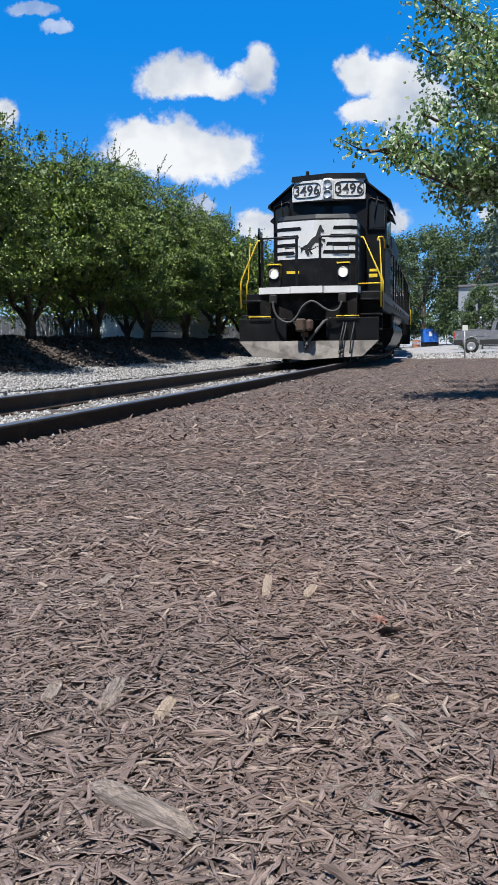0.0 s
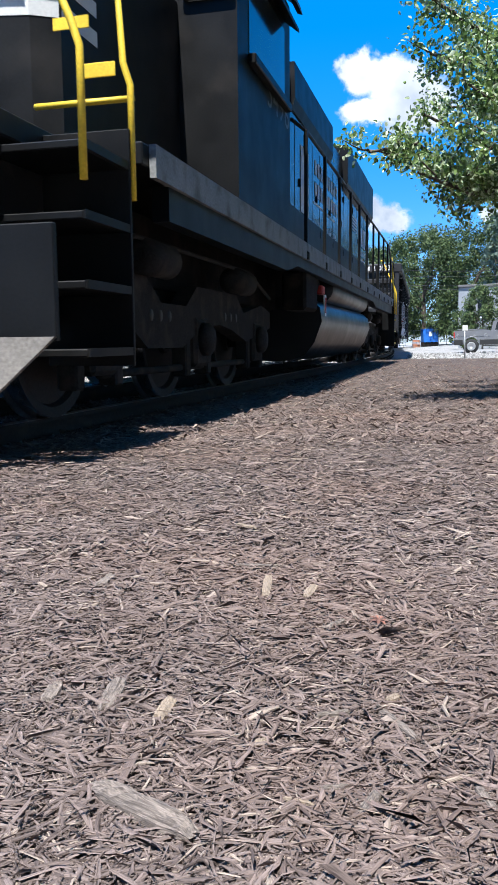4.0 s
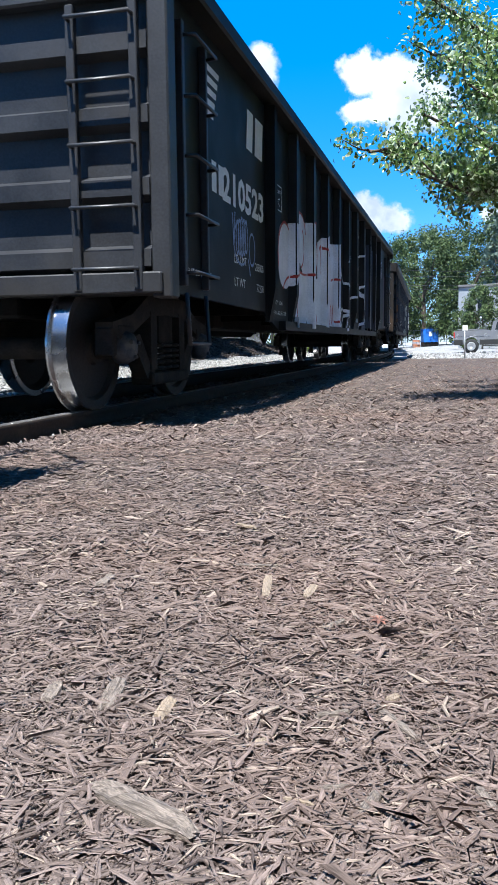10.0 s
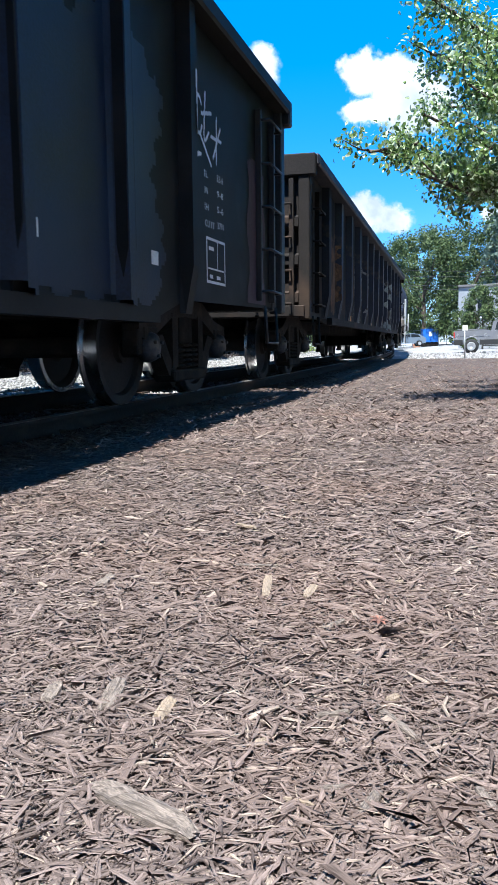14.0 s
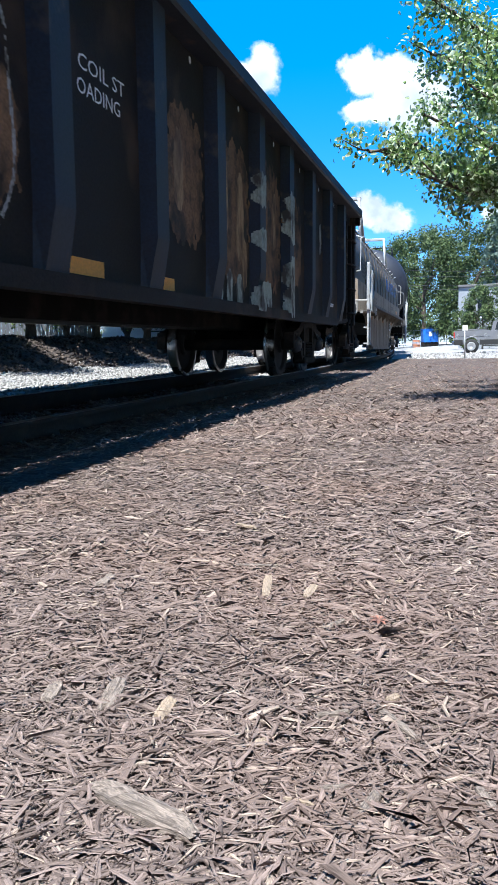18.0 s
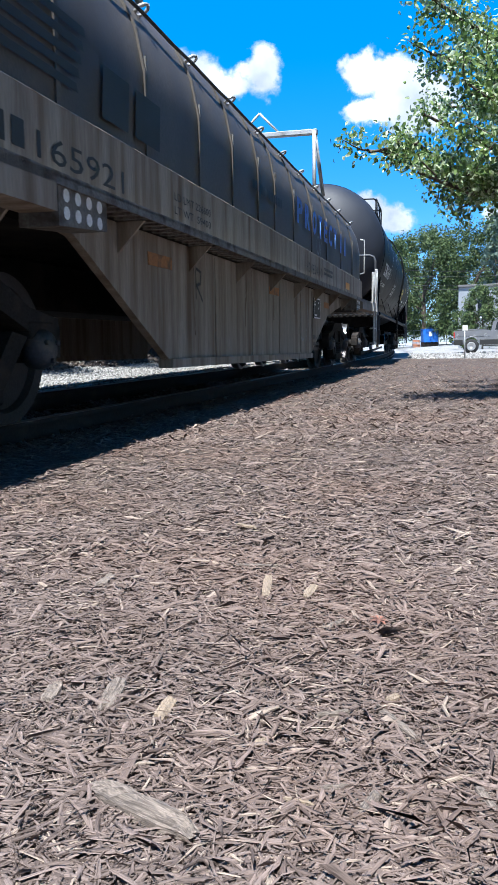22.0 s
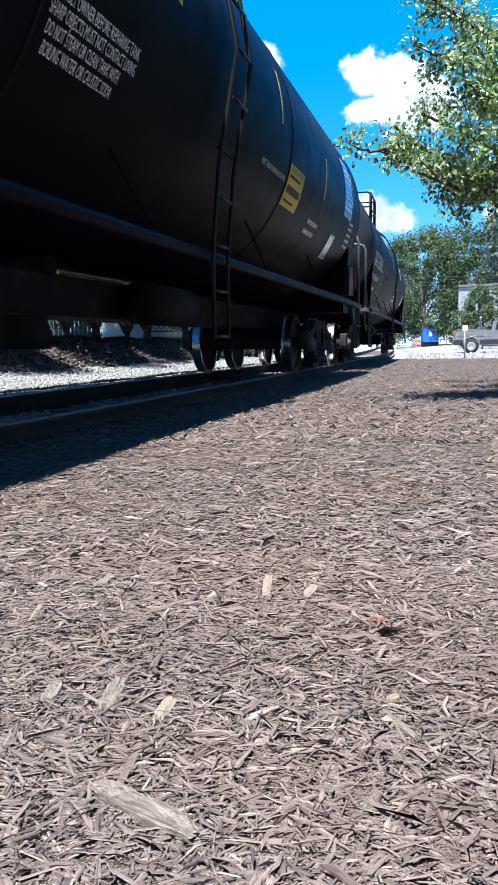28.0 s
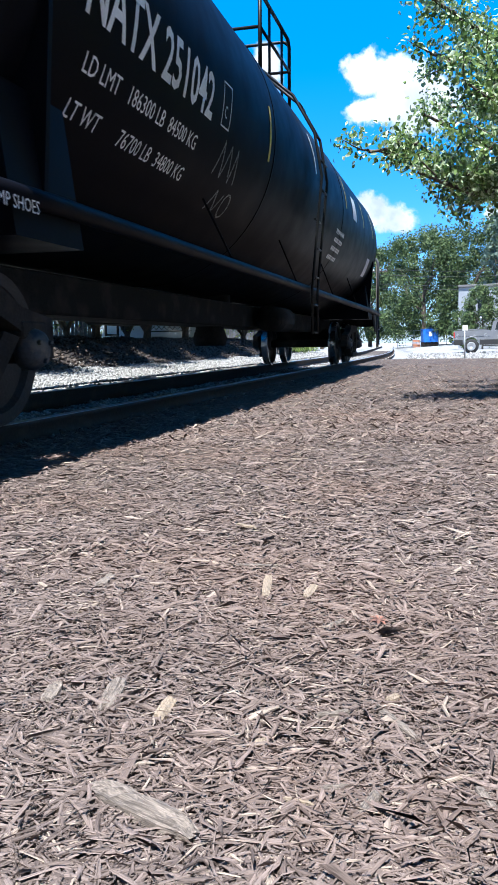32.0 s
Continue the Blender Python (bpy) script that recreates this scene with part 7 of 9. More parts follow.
STONES = island_material("limestone_ballast", (0.10, 0.097, 0.09), (0.36, 0.35, 0.338), 0.9, bump=0.3, grain=40)
BERM = material("dark_mulch_bank", (0.036, 0.027, 0.023), 0.95, vary=0.4, scale=6, grain=60, bump=1.0, second=(0.1, 0.075, 0.06), mix=(0.5, 0.7), spread=15)
RAIL_RUST = material("rusted_rail_side", (0.030, 0.020, 0.015), 0.85, vary=0.3, scale=2, grain=50, bump=0.2, second=(0.065, 0.04, 0.027), mix=(0.55, 0.75), spread=5)
RAIL_TOP = material("worn_rail_head", (0.40, 0.38, 0.37), 0.38, 0.9, vary=0.15, scale=2, grain=80, bump=0.05)
TIE = material("weathered_timber_tie", (0.075, 0.06, 0.05), 0.9, vary=0.3, scale=6, grain=80, bump=0.5, rand=0.25)
CONCRETE = material("pale_concrete", (0.27, 0.263, 0.252), 0.9, vary=0.15, scale=0.4, grain=12, bump=0.2)

# ---- ground ----
def strip_sheet(name, v0, v1, s0, s1, ds, nv, height, mat, label, kind="structure"):
    """A sheet that follows the track, from v0 to v1 across it."""
    ss = np.arange(s0, s1 + ds, ds)
    vv = np.linspace(v0, v1, nv)
    V = []
    for s in ss:
        for v in vv:
            x, y = on_line(s, v)
            V.append((x, y, height(s, v)))
    F = [(i * nv + j, (i + 1) * nv + j, (i + 1) * nv + j + 1, i * nv + j + 1) for i in range(len(ss) - 1) for j in range(nv - 1)]
    ob = new(name, mesh_from(name, V, F, mat))
    return tagged(ob, label, "ground", "", kind)


bm = bmesh.new()
N = 26
grid = [[bm.verts.new((-900 + 1800 * (i / N), -300 + 1800 * (j / N), -0.32)) for j in range(N + 1)] for i in range(N + 1)]
for i in range(N):
    for j in range(N):
        bm.faces.new((grid[i][j], grid[i + 1][j], grid[i + 1][j + 1], grid[i][j + 1]))
solid("ground", bm, CONCRETE, "pale gravel and concrete ground reaching the horizon", "ground", kind="structure")



def across(x, y):
    """How far a place lies from the track's middle, towards the camera."""
    i = np.clip(np.searchsorted(LINE_Y, y), 0, len(LINE_Y) - 1)
    return (x - LINE_X[i]) * np.cos(LINE_H[i])


def lot_z(x, y):
    """The lot rises gently away from the mulch."""
    return float(-0.31 + 0.0057 * np.clip(y - 45, 0, 60) * np.clip((across(x, y) - 1.5) / 5, 0, 1))


V = [(x, y, lot_z(x, y)) for y in np.linspace(14, 130, 59) for x in np.linspace(2, 70, 69)]
F = [(j * 69 + i, j * 69 + i + 1, (j + 1) * 69 + i + 1, (j + 1) * 69 + i) for j in range(58) for i in range(68) if across(V[j * 69 + i][0], V[j * 69 + i][1]) > 1.3]
tagged(new("gravel_lot", mesh_from("gravel_lot", V, F, material("white_crushed_stone_lot", (0.25, 0.243, 0.233), 0.95, vary=0.4, scale=1.2, grain=9, bump=1.0, second=(0.24, 0.23, 0.215), mix=(0.5, 0.66), spread=2.5))), "white crushed stone lot beyond the mulch", "ground", kind="structure")

# mulch bed between the track and the lot, gently uneven
nx, ny = 150, 230
xs = np.concatenate([np.linspace(-8, -2.6, 30), np.linspace(-2.5, 2.5, 90), np.linspace(2.6, 16, 30)])
ys = np.concatenate([np.linspace(-12, 0.4, 20), np.linspace(0.5, 6, 130), np.linspace(6.1, 29, 80)])


def mulch_z(x, y):
    return -0.140 + 0.006 * np.sin(x * 2.1 + 0.6 * y) * np.sin(y * 1.7 + 0.4) + 0.006 * np.sin(x * 9 + y * 3) * np.sin(y * 8 - x * 2)


V, idx = [], {}
for j, y in enumerate(ys):
    for i, x in enumerate(xs):
        V.append((x, y, float(mulch_z(x, y))))
V = np.array(V)
edge_y = 29.0 - 0.83 * (V[:, 0] - 4.2)
ok = (across(V[:, 0], V[:, 1]) > 0.84) & (V[:, 1] < edge_y + 0.25 * np.sin(V[:, 0] * 5))
F = [(j * 150 + i, j * 150 + i + 1, (j + 1) * 150 + i + 1, (j + 1) * 150 + i) for j in range(len(ys) - 1) for i in range(149)]
F = [f for f in F if ok[list(f)].any()]
bed = new("mulch_bed", mesh_from("mulch_bed", V, F, MULCH_FLOOR))
bed.data.shade_smooth()
tagged(bed, "brown shredded bark mulch bed beside the track", "ground", kind="structure")


def chips(count, near, far, long0, long1, slim, stout, spread=0.44, flat=1.0, power=1.6, widest=0.014):
    """Shreds of bark lying about, thickest close by: bent slivers with torn ends; also how far along and across its shred each corner lies."""
    u = rng.rand(count)
    y = near * (far / near) ** u
    x = (rng.rand(count) * 2 - 1) * (spread * y + 0.12)
    keep = (across(x, y) > 0.86) & (y < 29.0 - 0.83 * (x - 4.2))
    x, y = x[keep], y[keep]
    n = len(x)
    L = long0 + (long1 - long0) * rng.rand(n) ** power
    W = np.clip(L * (slim + stout * rng.rand(n) ** 1.5), 0.0014, widest)
    H = 0.0008 + W * 0.22 * rng.rand(n)
    yaw = rng.randn(n) * 0.9 + rng.choice([0, 0, 0, 1.57], n)
    tilt = rng.randn(n) * 0.15 * flat
    roll = rng.randn(n) * 0.45
    lift = mulch_z(x, y) + rng.rand(n) ** 0.7 * 0.022 + 0.001
    bend = rng.randn(n) * 0.16 * L
    mid = rng.uniform(-0.2, 0.2, n)
    ends = 0.12 + 0.88 * rng.rand(n, 2)
    shear = rng.uniform(-0.16, 0.16, (n, 2))
    seat = rng.rand(n, 2) * 40
    P, UV = np.zeros((n, 3, 4, 3)), np.zeros((n, 3, 4, 2))
    cy, sy = np.cos(yaw), np.sin(yaw)
    cr, sr = np.cos(roll), np.sin(roll)
    for k in range(3):
        t = (-0.5, mid, 0.5)[k]
        w = W * (ends[:, 0], 1.0, ends[:, 1])[k] * 0.5
        off = bend * (0.25 - t * t) * 2
        up = L * np.sin(tilt) * t + off * 0.35
        for c, (sgn, hh) in enumerate(((-1, 0), (1, 0), (1, 1), (-1, 1))):
            lx = t * L + (sgn * shear[:, 0 if k == 0 else 1] * L if k != 1 else 0)
            ly = sgn * w * cr * (1 - 0.2 * hh) - hh * H * sr + off
            lz = sgn * w * sr + hh * H * cr + up
            P[:, k, c, 0] = x + lx * cy - ly * sy
            P[:, k, c, 1] = y + lx * sy + ly * cy
            P[:, k, c, 2] = lift + lz
            UV[:, k, c, 0] = lx + seat[:, 0]
            UV[:, k, c, 1] = sgn * w + hh * H + seat[:, 1]
    base = np.arange(n)[:, None, None] * 12
    f = []
    for k in range(2):
        for c in (1, 2, 3):
            f.append([k * 4 + c, k * 4 + (c + 1) % 4, (k + 1) * 4 + (c + 1) % 4, (k + 1) * 4 + c])
    F = (base + np.array(f)[None]).reshape(-1, 4)
    return P.reshape(-1, 3), F, UV.reshape(-1, 2)


lots = [chips(78000, 0.6, 2.1, 0.008, 0.080, 0.035, 0.10, power=2.3, widest=0.0065), chips(6000, 0.6, 3.2, 0.008, 0.036, 0.2, 0.3, widest=0.011), chips(54000, 1.6, 6.5, 0.014, 0.09, 0.05, 0.12, power=2.0, widest=0.011),
        chips(46000, 4.5, 27.0, 0.03, 0.11, 0.06, 0.16, 0.46, 2.0, 2.0, 0.014), chips(700, 0.7, 4.0, 0.08, 0.17, 0.03, 0.06)]
off, VV, FF, UU = 0, [], [], []
for v, f, u in lots:
    VV.append(v)
    FF.append(f + off)
    UU.append(u)
    off += len(v)
shreds = new("mulch_shreds", mesh_from("mulch_shreds", np.concatenate(VV), np.concatenate(FF), CHIPS))
shreds.data.uv_layers.new().data.foreach_set("uv", np.concatenate(UU)[np.concatenate(FF).ravel()].astype(np.float32).ravel())
tagged(shreds, "loose brown shreds of bark mulch", "mulch", kind="stuff")


def wood_chip(x, y, L, W, H, yaw, mat, label, rise=0.019):
    """A split piece of wood: narrower and torn at its ends, with an uneven ridge."""
    bm = bmesh.new()
    n = 12
    rings = []
    r = random.Random(int(x * 1000 + y * 77))
    lean = r.uniform(-0.15, 0.15)
    for i in range(n + 1):
        t = i / n - 0.5
        swell = 1 - 0.35 * abs(2 * t) ** 3 - (0.25 * r.random() if i in (0, n) else 0)
        row = []
        for q, h in ((-0.5, 0.0), (-0.44, 0.7), (-0.15, 0.95), (0.12, 1.0), (0.40, 0.75), (0.5, 0.0)):
            jag = r.uniform(-0.07, 0.07) * L if i in (0, n) else 0.0
            row.append(bm.verts.new((t * L + jag, W * (q * swell + lean * t + r.uniform(-0.025, 0.025)), H * h * (0.75 + 0.4 * r.random()) * (0.55 if i in (0, n) else 1))))
        rings.append(row)
    for a, b in zip(rings, rings[1:]):
        for j in range(6):
            bm.faces.new((a[j], a[(j + 1) % 6], b[(j + 1) % 6], b[j]))
    bm.faces.new(rings[0][::-1])
    bm.faces.new(rings[-1])
    tidy(bm)
    solid("wood_chip", bm, mat, label, "wood chip", pose(x, y, float(mulch_z(x, y)) + rise, 3, -2, yaw), "loose wood chips")


for x, y, L, W, H, yaw, fresh in (
    (-0.143, 0.941, 0.180, 0.040, 0.017, -39, False),
    (-0.243, 1.302, 0.114, 0.034, 0.014, 84, False),
    (-0.145, 1.237, 0.070, 0.027, 0.011, 77, True),
    (0.036, 1.911, 0.163, 0.025, 0.010, 85, True),
    (-0.372, 1.970, 0.091, 0.029, 0.012, 76, False),
    (0.138, 1.847, 0.079, 0.027, 0.011, 73, True),
    (0.168, 1.611, 0.070, 0.017, 0.008, 44, False),
    (0.005, 1.117, 0.024, 0.016, 0.008, 19, True),
    (0.226, 1.256, 0.025, 0.016, 0.008, 28, True),
    (0.214, 1.184, 0.126, 0.015, 0.008, -70, False),
    (0.014, 2.093, 0.125, 0.014, 0.008, -15, False),
    (0.124, 1.207, 0.057, 0.009, 0.008, 9, False),
    (0.052, 0.959, 0.043, 0.006, 0.008, -27, True),
    (-0.015, 2.572, 0.095, 0.017, 0.008, -52, True),
    (0.359, 1.897, 0.020, 0.013, 0.008, -5, True),
    (0.101, 0.993, 0.045, 0.008, 0.008, 5, False),
    (-0.349, 1.317, 0.070, 0.029, 0.012, 88, False),
    (0.143, 0.956, 0.058, 0.019, 0.008, 60, False),
    (0.291, 0.953, 0.059, 0.015, 0.008, 97, False),
    (-0.562, 1.872, 0.035, 0.014, 0.008, 36, False),
):
    wood_chip(x * 0.953, y * 0.953, L * 0.953, W * 0.953, H, yaw, CHUNK_TAN if fresh else CHUNK, "pale tan splinter of fresh wood on the mulch" if fresh else "grey weathered chunk of wood on the mulch")
bm = bmesh.new()
for k in range(7):
    a = k * math.tau / 7
    bm.faces.new([bm.verts.new(p) for p in ((0, 0, 0.004), (0.018 * math.cos(a - 0.3), 0.018 * math.sin(a - 0.3), 0.010), (0.03 * math.cos(a), 0.03 * math.sin(a), 0.004), (0.018 * math.cos(a + 0.3), 0.018 * math.sin(a + 0.3), 0.010))])
solid("dead_leaf", bm, material("red_brown_dead_leaf", (0.16, 0.07, 0.05), 0.8, vary=0.3, scale=60), "curled red-brown dead leaf on the mulch", "leaf", pose(0.25, 1.545, -0.116, 12, 8, 0) @ Matrix.Scale(0.7, 4))

# ---- track bed ----
def bed_z(s, v):
    return -0.186 + 0.010 * math.sin(s * 3.1 + v * 5) + 0.16 * min(1.0, max(0.0, (-0.95 - v) / 0.65))


strip_sheet("ballast_bed", 0.9, -1.6, -30, 95, 0.5, 9, bed_z, GRAVEL_FLOOR, "pale crushed limestone ballast between the rails")


def bank_z(s, v):
    base = -0.02 + 0.09 * min(1, max(0, (-1.6 - v) / 1.5))
    k = min(1.0, max(0.0, (-3.0 - v) / 1.7))
    fade = min(1.0, max(0.0, (40 - s) / 8))
    return base + (0.60 * (k * k * (3 - 2 * k)) + 0.02 * math.sin(s * 2.3 + v * 4)) * (0.25 + 0.75 * fade) * (1 if v < -3 else 0.3)


strip_sheet("gravel_shoulder", -1.55, -3.35, -30, 95, 0.5, 10, bank_z, GRAVEL_FLOOR, "bright white gravel shoulder beyond the track")
strip_sheet("mulch_bank", -3.2, -9.0, -30, 46, 0.4, 22, lambda s, v: bank_z(s, v) + 0.012 + 0.035 * math.sin(s * 5 + v * 7) * math.sin(v * 9), BERM, "dark mulch bank under a row of trees")
BANK_CHIPS = island_material("dark_bank_mulch", (0.025, 0.019, 0.016), (0.10, 0.077, 0.065), 0.9)
strip_sheet("yard", -8.8, -40.0, -30, 70, 4, 8, lambda s, v: 0.62, material("shaded_lawn", (0.06, 0.075, 0.03), 0.95, vary=0.3, scale=2, grain=40, bump=0.5), "shaded yard behind the trees")


def pebbles(count, s0, s1, v0, v1, r0, r1, height, power=1.6):
    """Broken stones: octahedra pulled out of shape."""
    s = s0 + (s1 - s0) * rng.rand(count) ** power
    v = v0 + (v1 - v0) * rng.rand(count)
    x, y = on_line(s, v)
    z = np.array([height(a, b) for a, b in zip(s, v)])
    r = r0 + (r1 - r0) * rng.rand(count)
    dirs = np.array([(1, 0, 0), (0, 1, 0), (-1, 0, 0), (0, -1, 0), (0, 0, 0.8), (0, 0, -0.8)], float)
    P = dirs[None] * r[:, None, None] * (0.65 + 0.7 * rng.rand(count, 6, 1)) + rng.randn(count, 6, 3) * r[:, None, None] * 0.18
    a = rng.rand(count) * math.tau
    R = np.stack([np.stack([np.cos(a), -np.sin(a)], 1), np.stack([np.sin(a), np.cos(a)], 1)], 1)
    P[:, :, :2] = np.einsum("nij,nkj->nki", R, P[:, :, :2])
    P += np.stack([x, y, z + r * 0.25], 1)[:, None]
    f = np.array([(0, 1, 4), (1, 2, 4), (2, 3, 4), (3, 0, 4), (1, 0, 5), (2, 1, 5), (3, 2, 5), (0, 3, 5)])
    return P.reshape(-1, 3), (np.arange(count)[:, None, None] * 6 + f[None]).reshape(-1, 3)


off, VV, FF = 0, [], []
for v, f in (pebbles(22000, 4.5, 40, -1.4, -3.45, 0.012, 0.028, bank_z), pebbles(11000, 4.0, 40, -0.66, 0.66, 0.014, 0.034, bed_z),
             pebbles(4500, 4.0, 30, -0.82, -1.5, 0.014, 0.03, bed_z), pebbles(14, 5, 16, 0.86, 1.0, 0.01, 0.025, lambda s, v: -0.13)):
    VV.append(v)
    FF.append(f + off)
    off += len(v)
tagged(new("ballast_stones", mesh_from("ballast_stones", np.concatenate(VV), np.concatenate(FF), STONES)), "loose angular white limestone ballast stones", "gravel", kind="stuff")

v, f = pebbles(12000, 6, 40, -3.2, -5.6, 0.015, 0.05, lambda s, v: bank_z(s, v) + 0.02)
tagged(new("bank_mulch", mesh_from("bank_mulch", v, f, BANK_CHIPS)), "dark lumpy bark mulch on the bank", "mulch", kind="stuff")

rs = np.random.RandomState(8)
d = 27 + 22 * rs.rand(5200) ** 1.4
px_ = d * (0.125 + 0.20 * rs.rand(5200))
fit = (d > 29.6 - 0.83 * (px_ - 4.2)) & (across(px_, d) > 1.6)
lot_xy = list(zip(px_[fit], d[fit]))
v, f = pebbles(len(lot_xy), 0, 1, 0, 1, 0.04, 0.10, lambda s, v: 0.0)
v = v.reshape(-1, 6, 3)
v = v - v.mean(1, keepdims=True) * [1, 1, 0] + np.array([(x, y, lot_z(x, y)) for x, y in lot_xy])[:, None]
tagged(new("lot_stones", mesh_from("lot_stones", v.reshape(-1, 3), f, STONES)), "loose broken white stones on the lot", "gravel", kind="stuff")

# rails of real section, in lengths joined by fishplates
SEC = [(-0.065, -0.175), (0.065, -0.175), (0.065, -0.163), (0.014, -0.145), (0.010, -0.05), (0.036, -0.036), (0.036, -0.006), (0.028, 0.0), (-0.028, 0.0), (-0.036, -0.006), (-0.036, -0.036), (-0.010, -0.05), (-0.014, -0.145), (-0.065, -0.163)]
for v, nm in ((0.7525, "near"), (-0.7525, "far")):
    z = -v * math.sin(radians(CANT))
    cuts = [-60, -2.0, 7.7, 17.5, 27.5, 110]
    for s0, s1 in zip(cuts, cuts[1:]):
        ss = np.linspace(s0 + 0.004, s1 - 0.004, max(2, int((s1 - s0) / 1.2)))
        V, F, n = [], [], len(SEC)
        for s in ss:
            for a, b in SEC:
                x, y = on_line(s, v + a)
                V.append((x, y, z + b))
        for i in range(len(ss) - 1):
            for j in range(n):
                F.append((i * n + j, i * n + (j + 1) % n, (i + 1) * n + (j + 1) % n, (i + 1) * n + j))
        rail = new("rail", mesh_from("rail", V, F, RAIL_RUST))
        rail.data.materials.append(RAIL_TOP)
        for k, f in enumerate(rail.data.polygons):
            if k % n in (6, 7, 8):
                f.material_index = 1
        tagged(rail, "rusty steel rail with a worn bright head", "rail", "rails", "structure")
for i in range(120):
    s = 1.0 + i * 0.52
    x, y = on_line(s)
    h = float(np.interp(s, LINE_S, LINE_H))
    if i == 0:
        bm = bmesh.new()
        cell(bm, -1.28, 0.86, -0.115, 0.115, -0.32, -0.168, 0.012)
        tie0 = solid("tie", bm, TIE, "weathered grey-brown timber railway tie", "railway tie", pose(x, y, 0, 0, 0, -math.degrees(h)), "ties under the rails", "structure")
        bm = bmesh.new()
        cell(bm, -0.085, 0.085, -0.09, 0.09, -0.185, -0.160, 0.004)
        for dx in (-0.085, 0.085):
            cell(bm, dx - 0.012, dx + 0.012, -0.05, -0.026, -0.175, -0.158, 0.004)
            cell(bm, dx - 0.012, dx + 0.012, 0.03, 0.054, -0.175, -0.157, 0.004)
        plate = part("tie_plate", bm, RUSTY, tie0, "rusty spiked tie plate")
        plate.matrix_basis = pose(0.7525, 0, 0.012)
        share("tie_plate", plate, tie0, pose(-0.7525, 0, 0.012))
    else:
        copy_thing(tie0, pose(x, y, 0.004 * math.sin(i * 7), 0, 0, -math.degrees(h) + 1.2 * math.sin(i * 3.3)))

# ---- trees ----
BARK = material("grey_brown_bark", (0.085, 0.065, 0.05), 0.95, vary=0.35, scale=6, grain=50, bump=0.9, stretch=(1, 1, 0.25))
LEAF_HEDGE = island_material("small_green_leaves", (0.02, 0.042, 0.008), (0.165, 0.245, 0.03), 0.55, tint=(0.26, 0.31, 0.07), tint_share=0.05, through_light=0.04)
# the near leaves' whitish tint imitates gloss highlights on part of them
LEAF_NEAR = island_material("serrated_green_leaves", (0.07, 0.13, 0.04), (0.26, 0.36, 0.12), 0.3, tint=(0.58, 0.66, 0.44), tint_share=0.3, through_light=0.45)
LEAF_FAR = island_material("far_green_leaves", (0.018, 0.038, 0.011), (0.095, 0.142, 0.038), 0.65, tint=(0.16, 0.20, 0.075), tint_share=0.1, through_light=0.12)
LEAF_PALE = island_material("pale_needles", (0.07, 0.11, 0.08), (0.16, 0.21, 0.16), 0.6, through_light=0.2)


def leaf_mesh(name, points, size, mat, normal=None, droop=0.0, narrow=0.55, seed=1, pointed=False):
    """Leaves at the points: four corners folded along the middle rib."""
    r = np.random.RandomState(seed)
    n = len(points)
    d = r.randn(n, 3)
    d[:, 2] -= droop
    d /= np.linalg.norm(d, axis=1)[:, None]
    q = r.randn(n, 3)
    if normal is not None:
        q += normal
    w = np.cross(d, q)
    w /= np.linalg.norm(w, axis=1)[:, None] + 1e-9
    u = np.cross(w, d)
    s = size * (0.6 + 0.8 * r.rand(n))[:, None]
    a = points - d * s * 0.5
    c = points + d * s * 0.5
    if pointed:
        k = [points + d * s * f + g * w * s * narrow * 0.5 + u * s * 0.10 for f, g in ((-0.24, 0.85), (0.12, 0.8), (0.12, -0.8), (-0.24, -0.85))]
        V = np.stack([a, k[0], k[1], c, k[2], k[3]], 1).reshape(-1, 3)
        F = (np.arange(n)[:, None, None] * 6 + np.array([(0, 1, 2, 3), (0, 3, 4, 5)])[None]).reshape(-1, 4)
        return mesh_from(name, V, F, mat)
    b = points + w * s * narrow * 0.5 + u * s * 0.10
    e = points - w * s * narrow * 0.5 + u * s * 0.10
    V = np.stack([a, b, c, e], 1).reshape(-1, 3)
    F = np.arange(n * 4).reshape(n, 4)
    return mesh_from(name, V, F, mat)


def limb(bm, a, b, r0, r1, r, kink=0.08, n=7, seg=4):
    """A branch that bends a little on its way."""
    a, b = Vector(a), Vector(b)
    L = (b - a).length
    pts = [a.lerp(b, i / seg) + Vector((r.uniform(-1, 1), r.uniform(-1, 1), r.uniform(-1, 1))) * L * kink * (0 < i < seg) for i in range(seg + 1)]
    for i in range(seg):
        rod(bm, pts[i], pts[i + 1], r0 + (r1 - r0) * i / seg, n, r0 + (r1 - r0) * (i + 1) / seg, caps=False)
    return pts


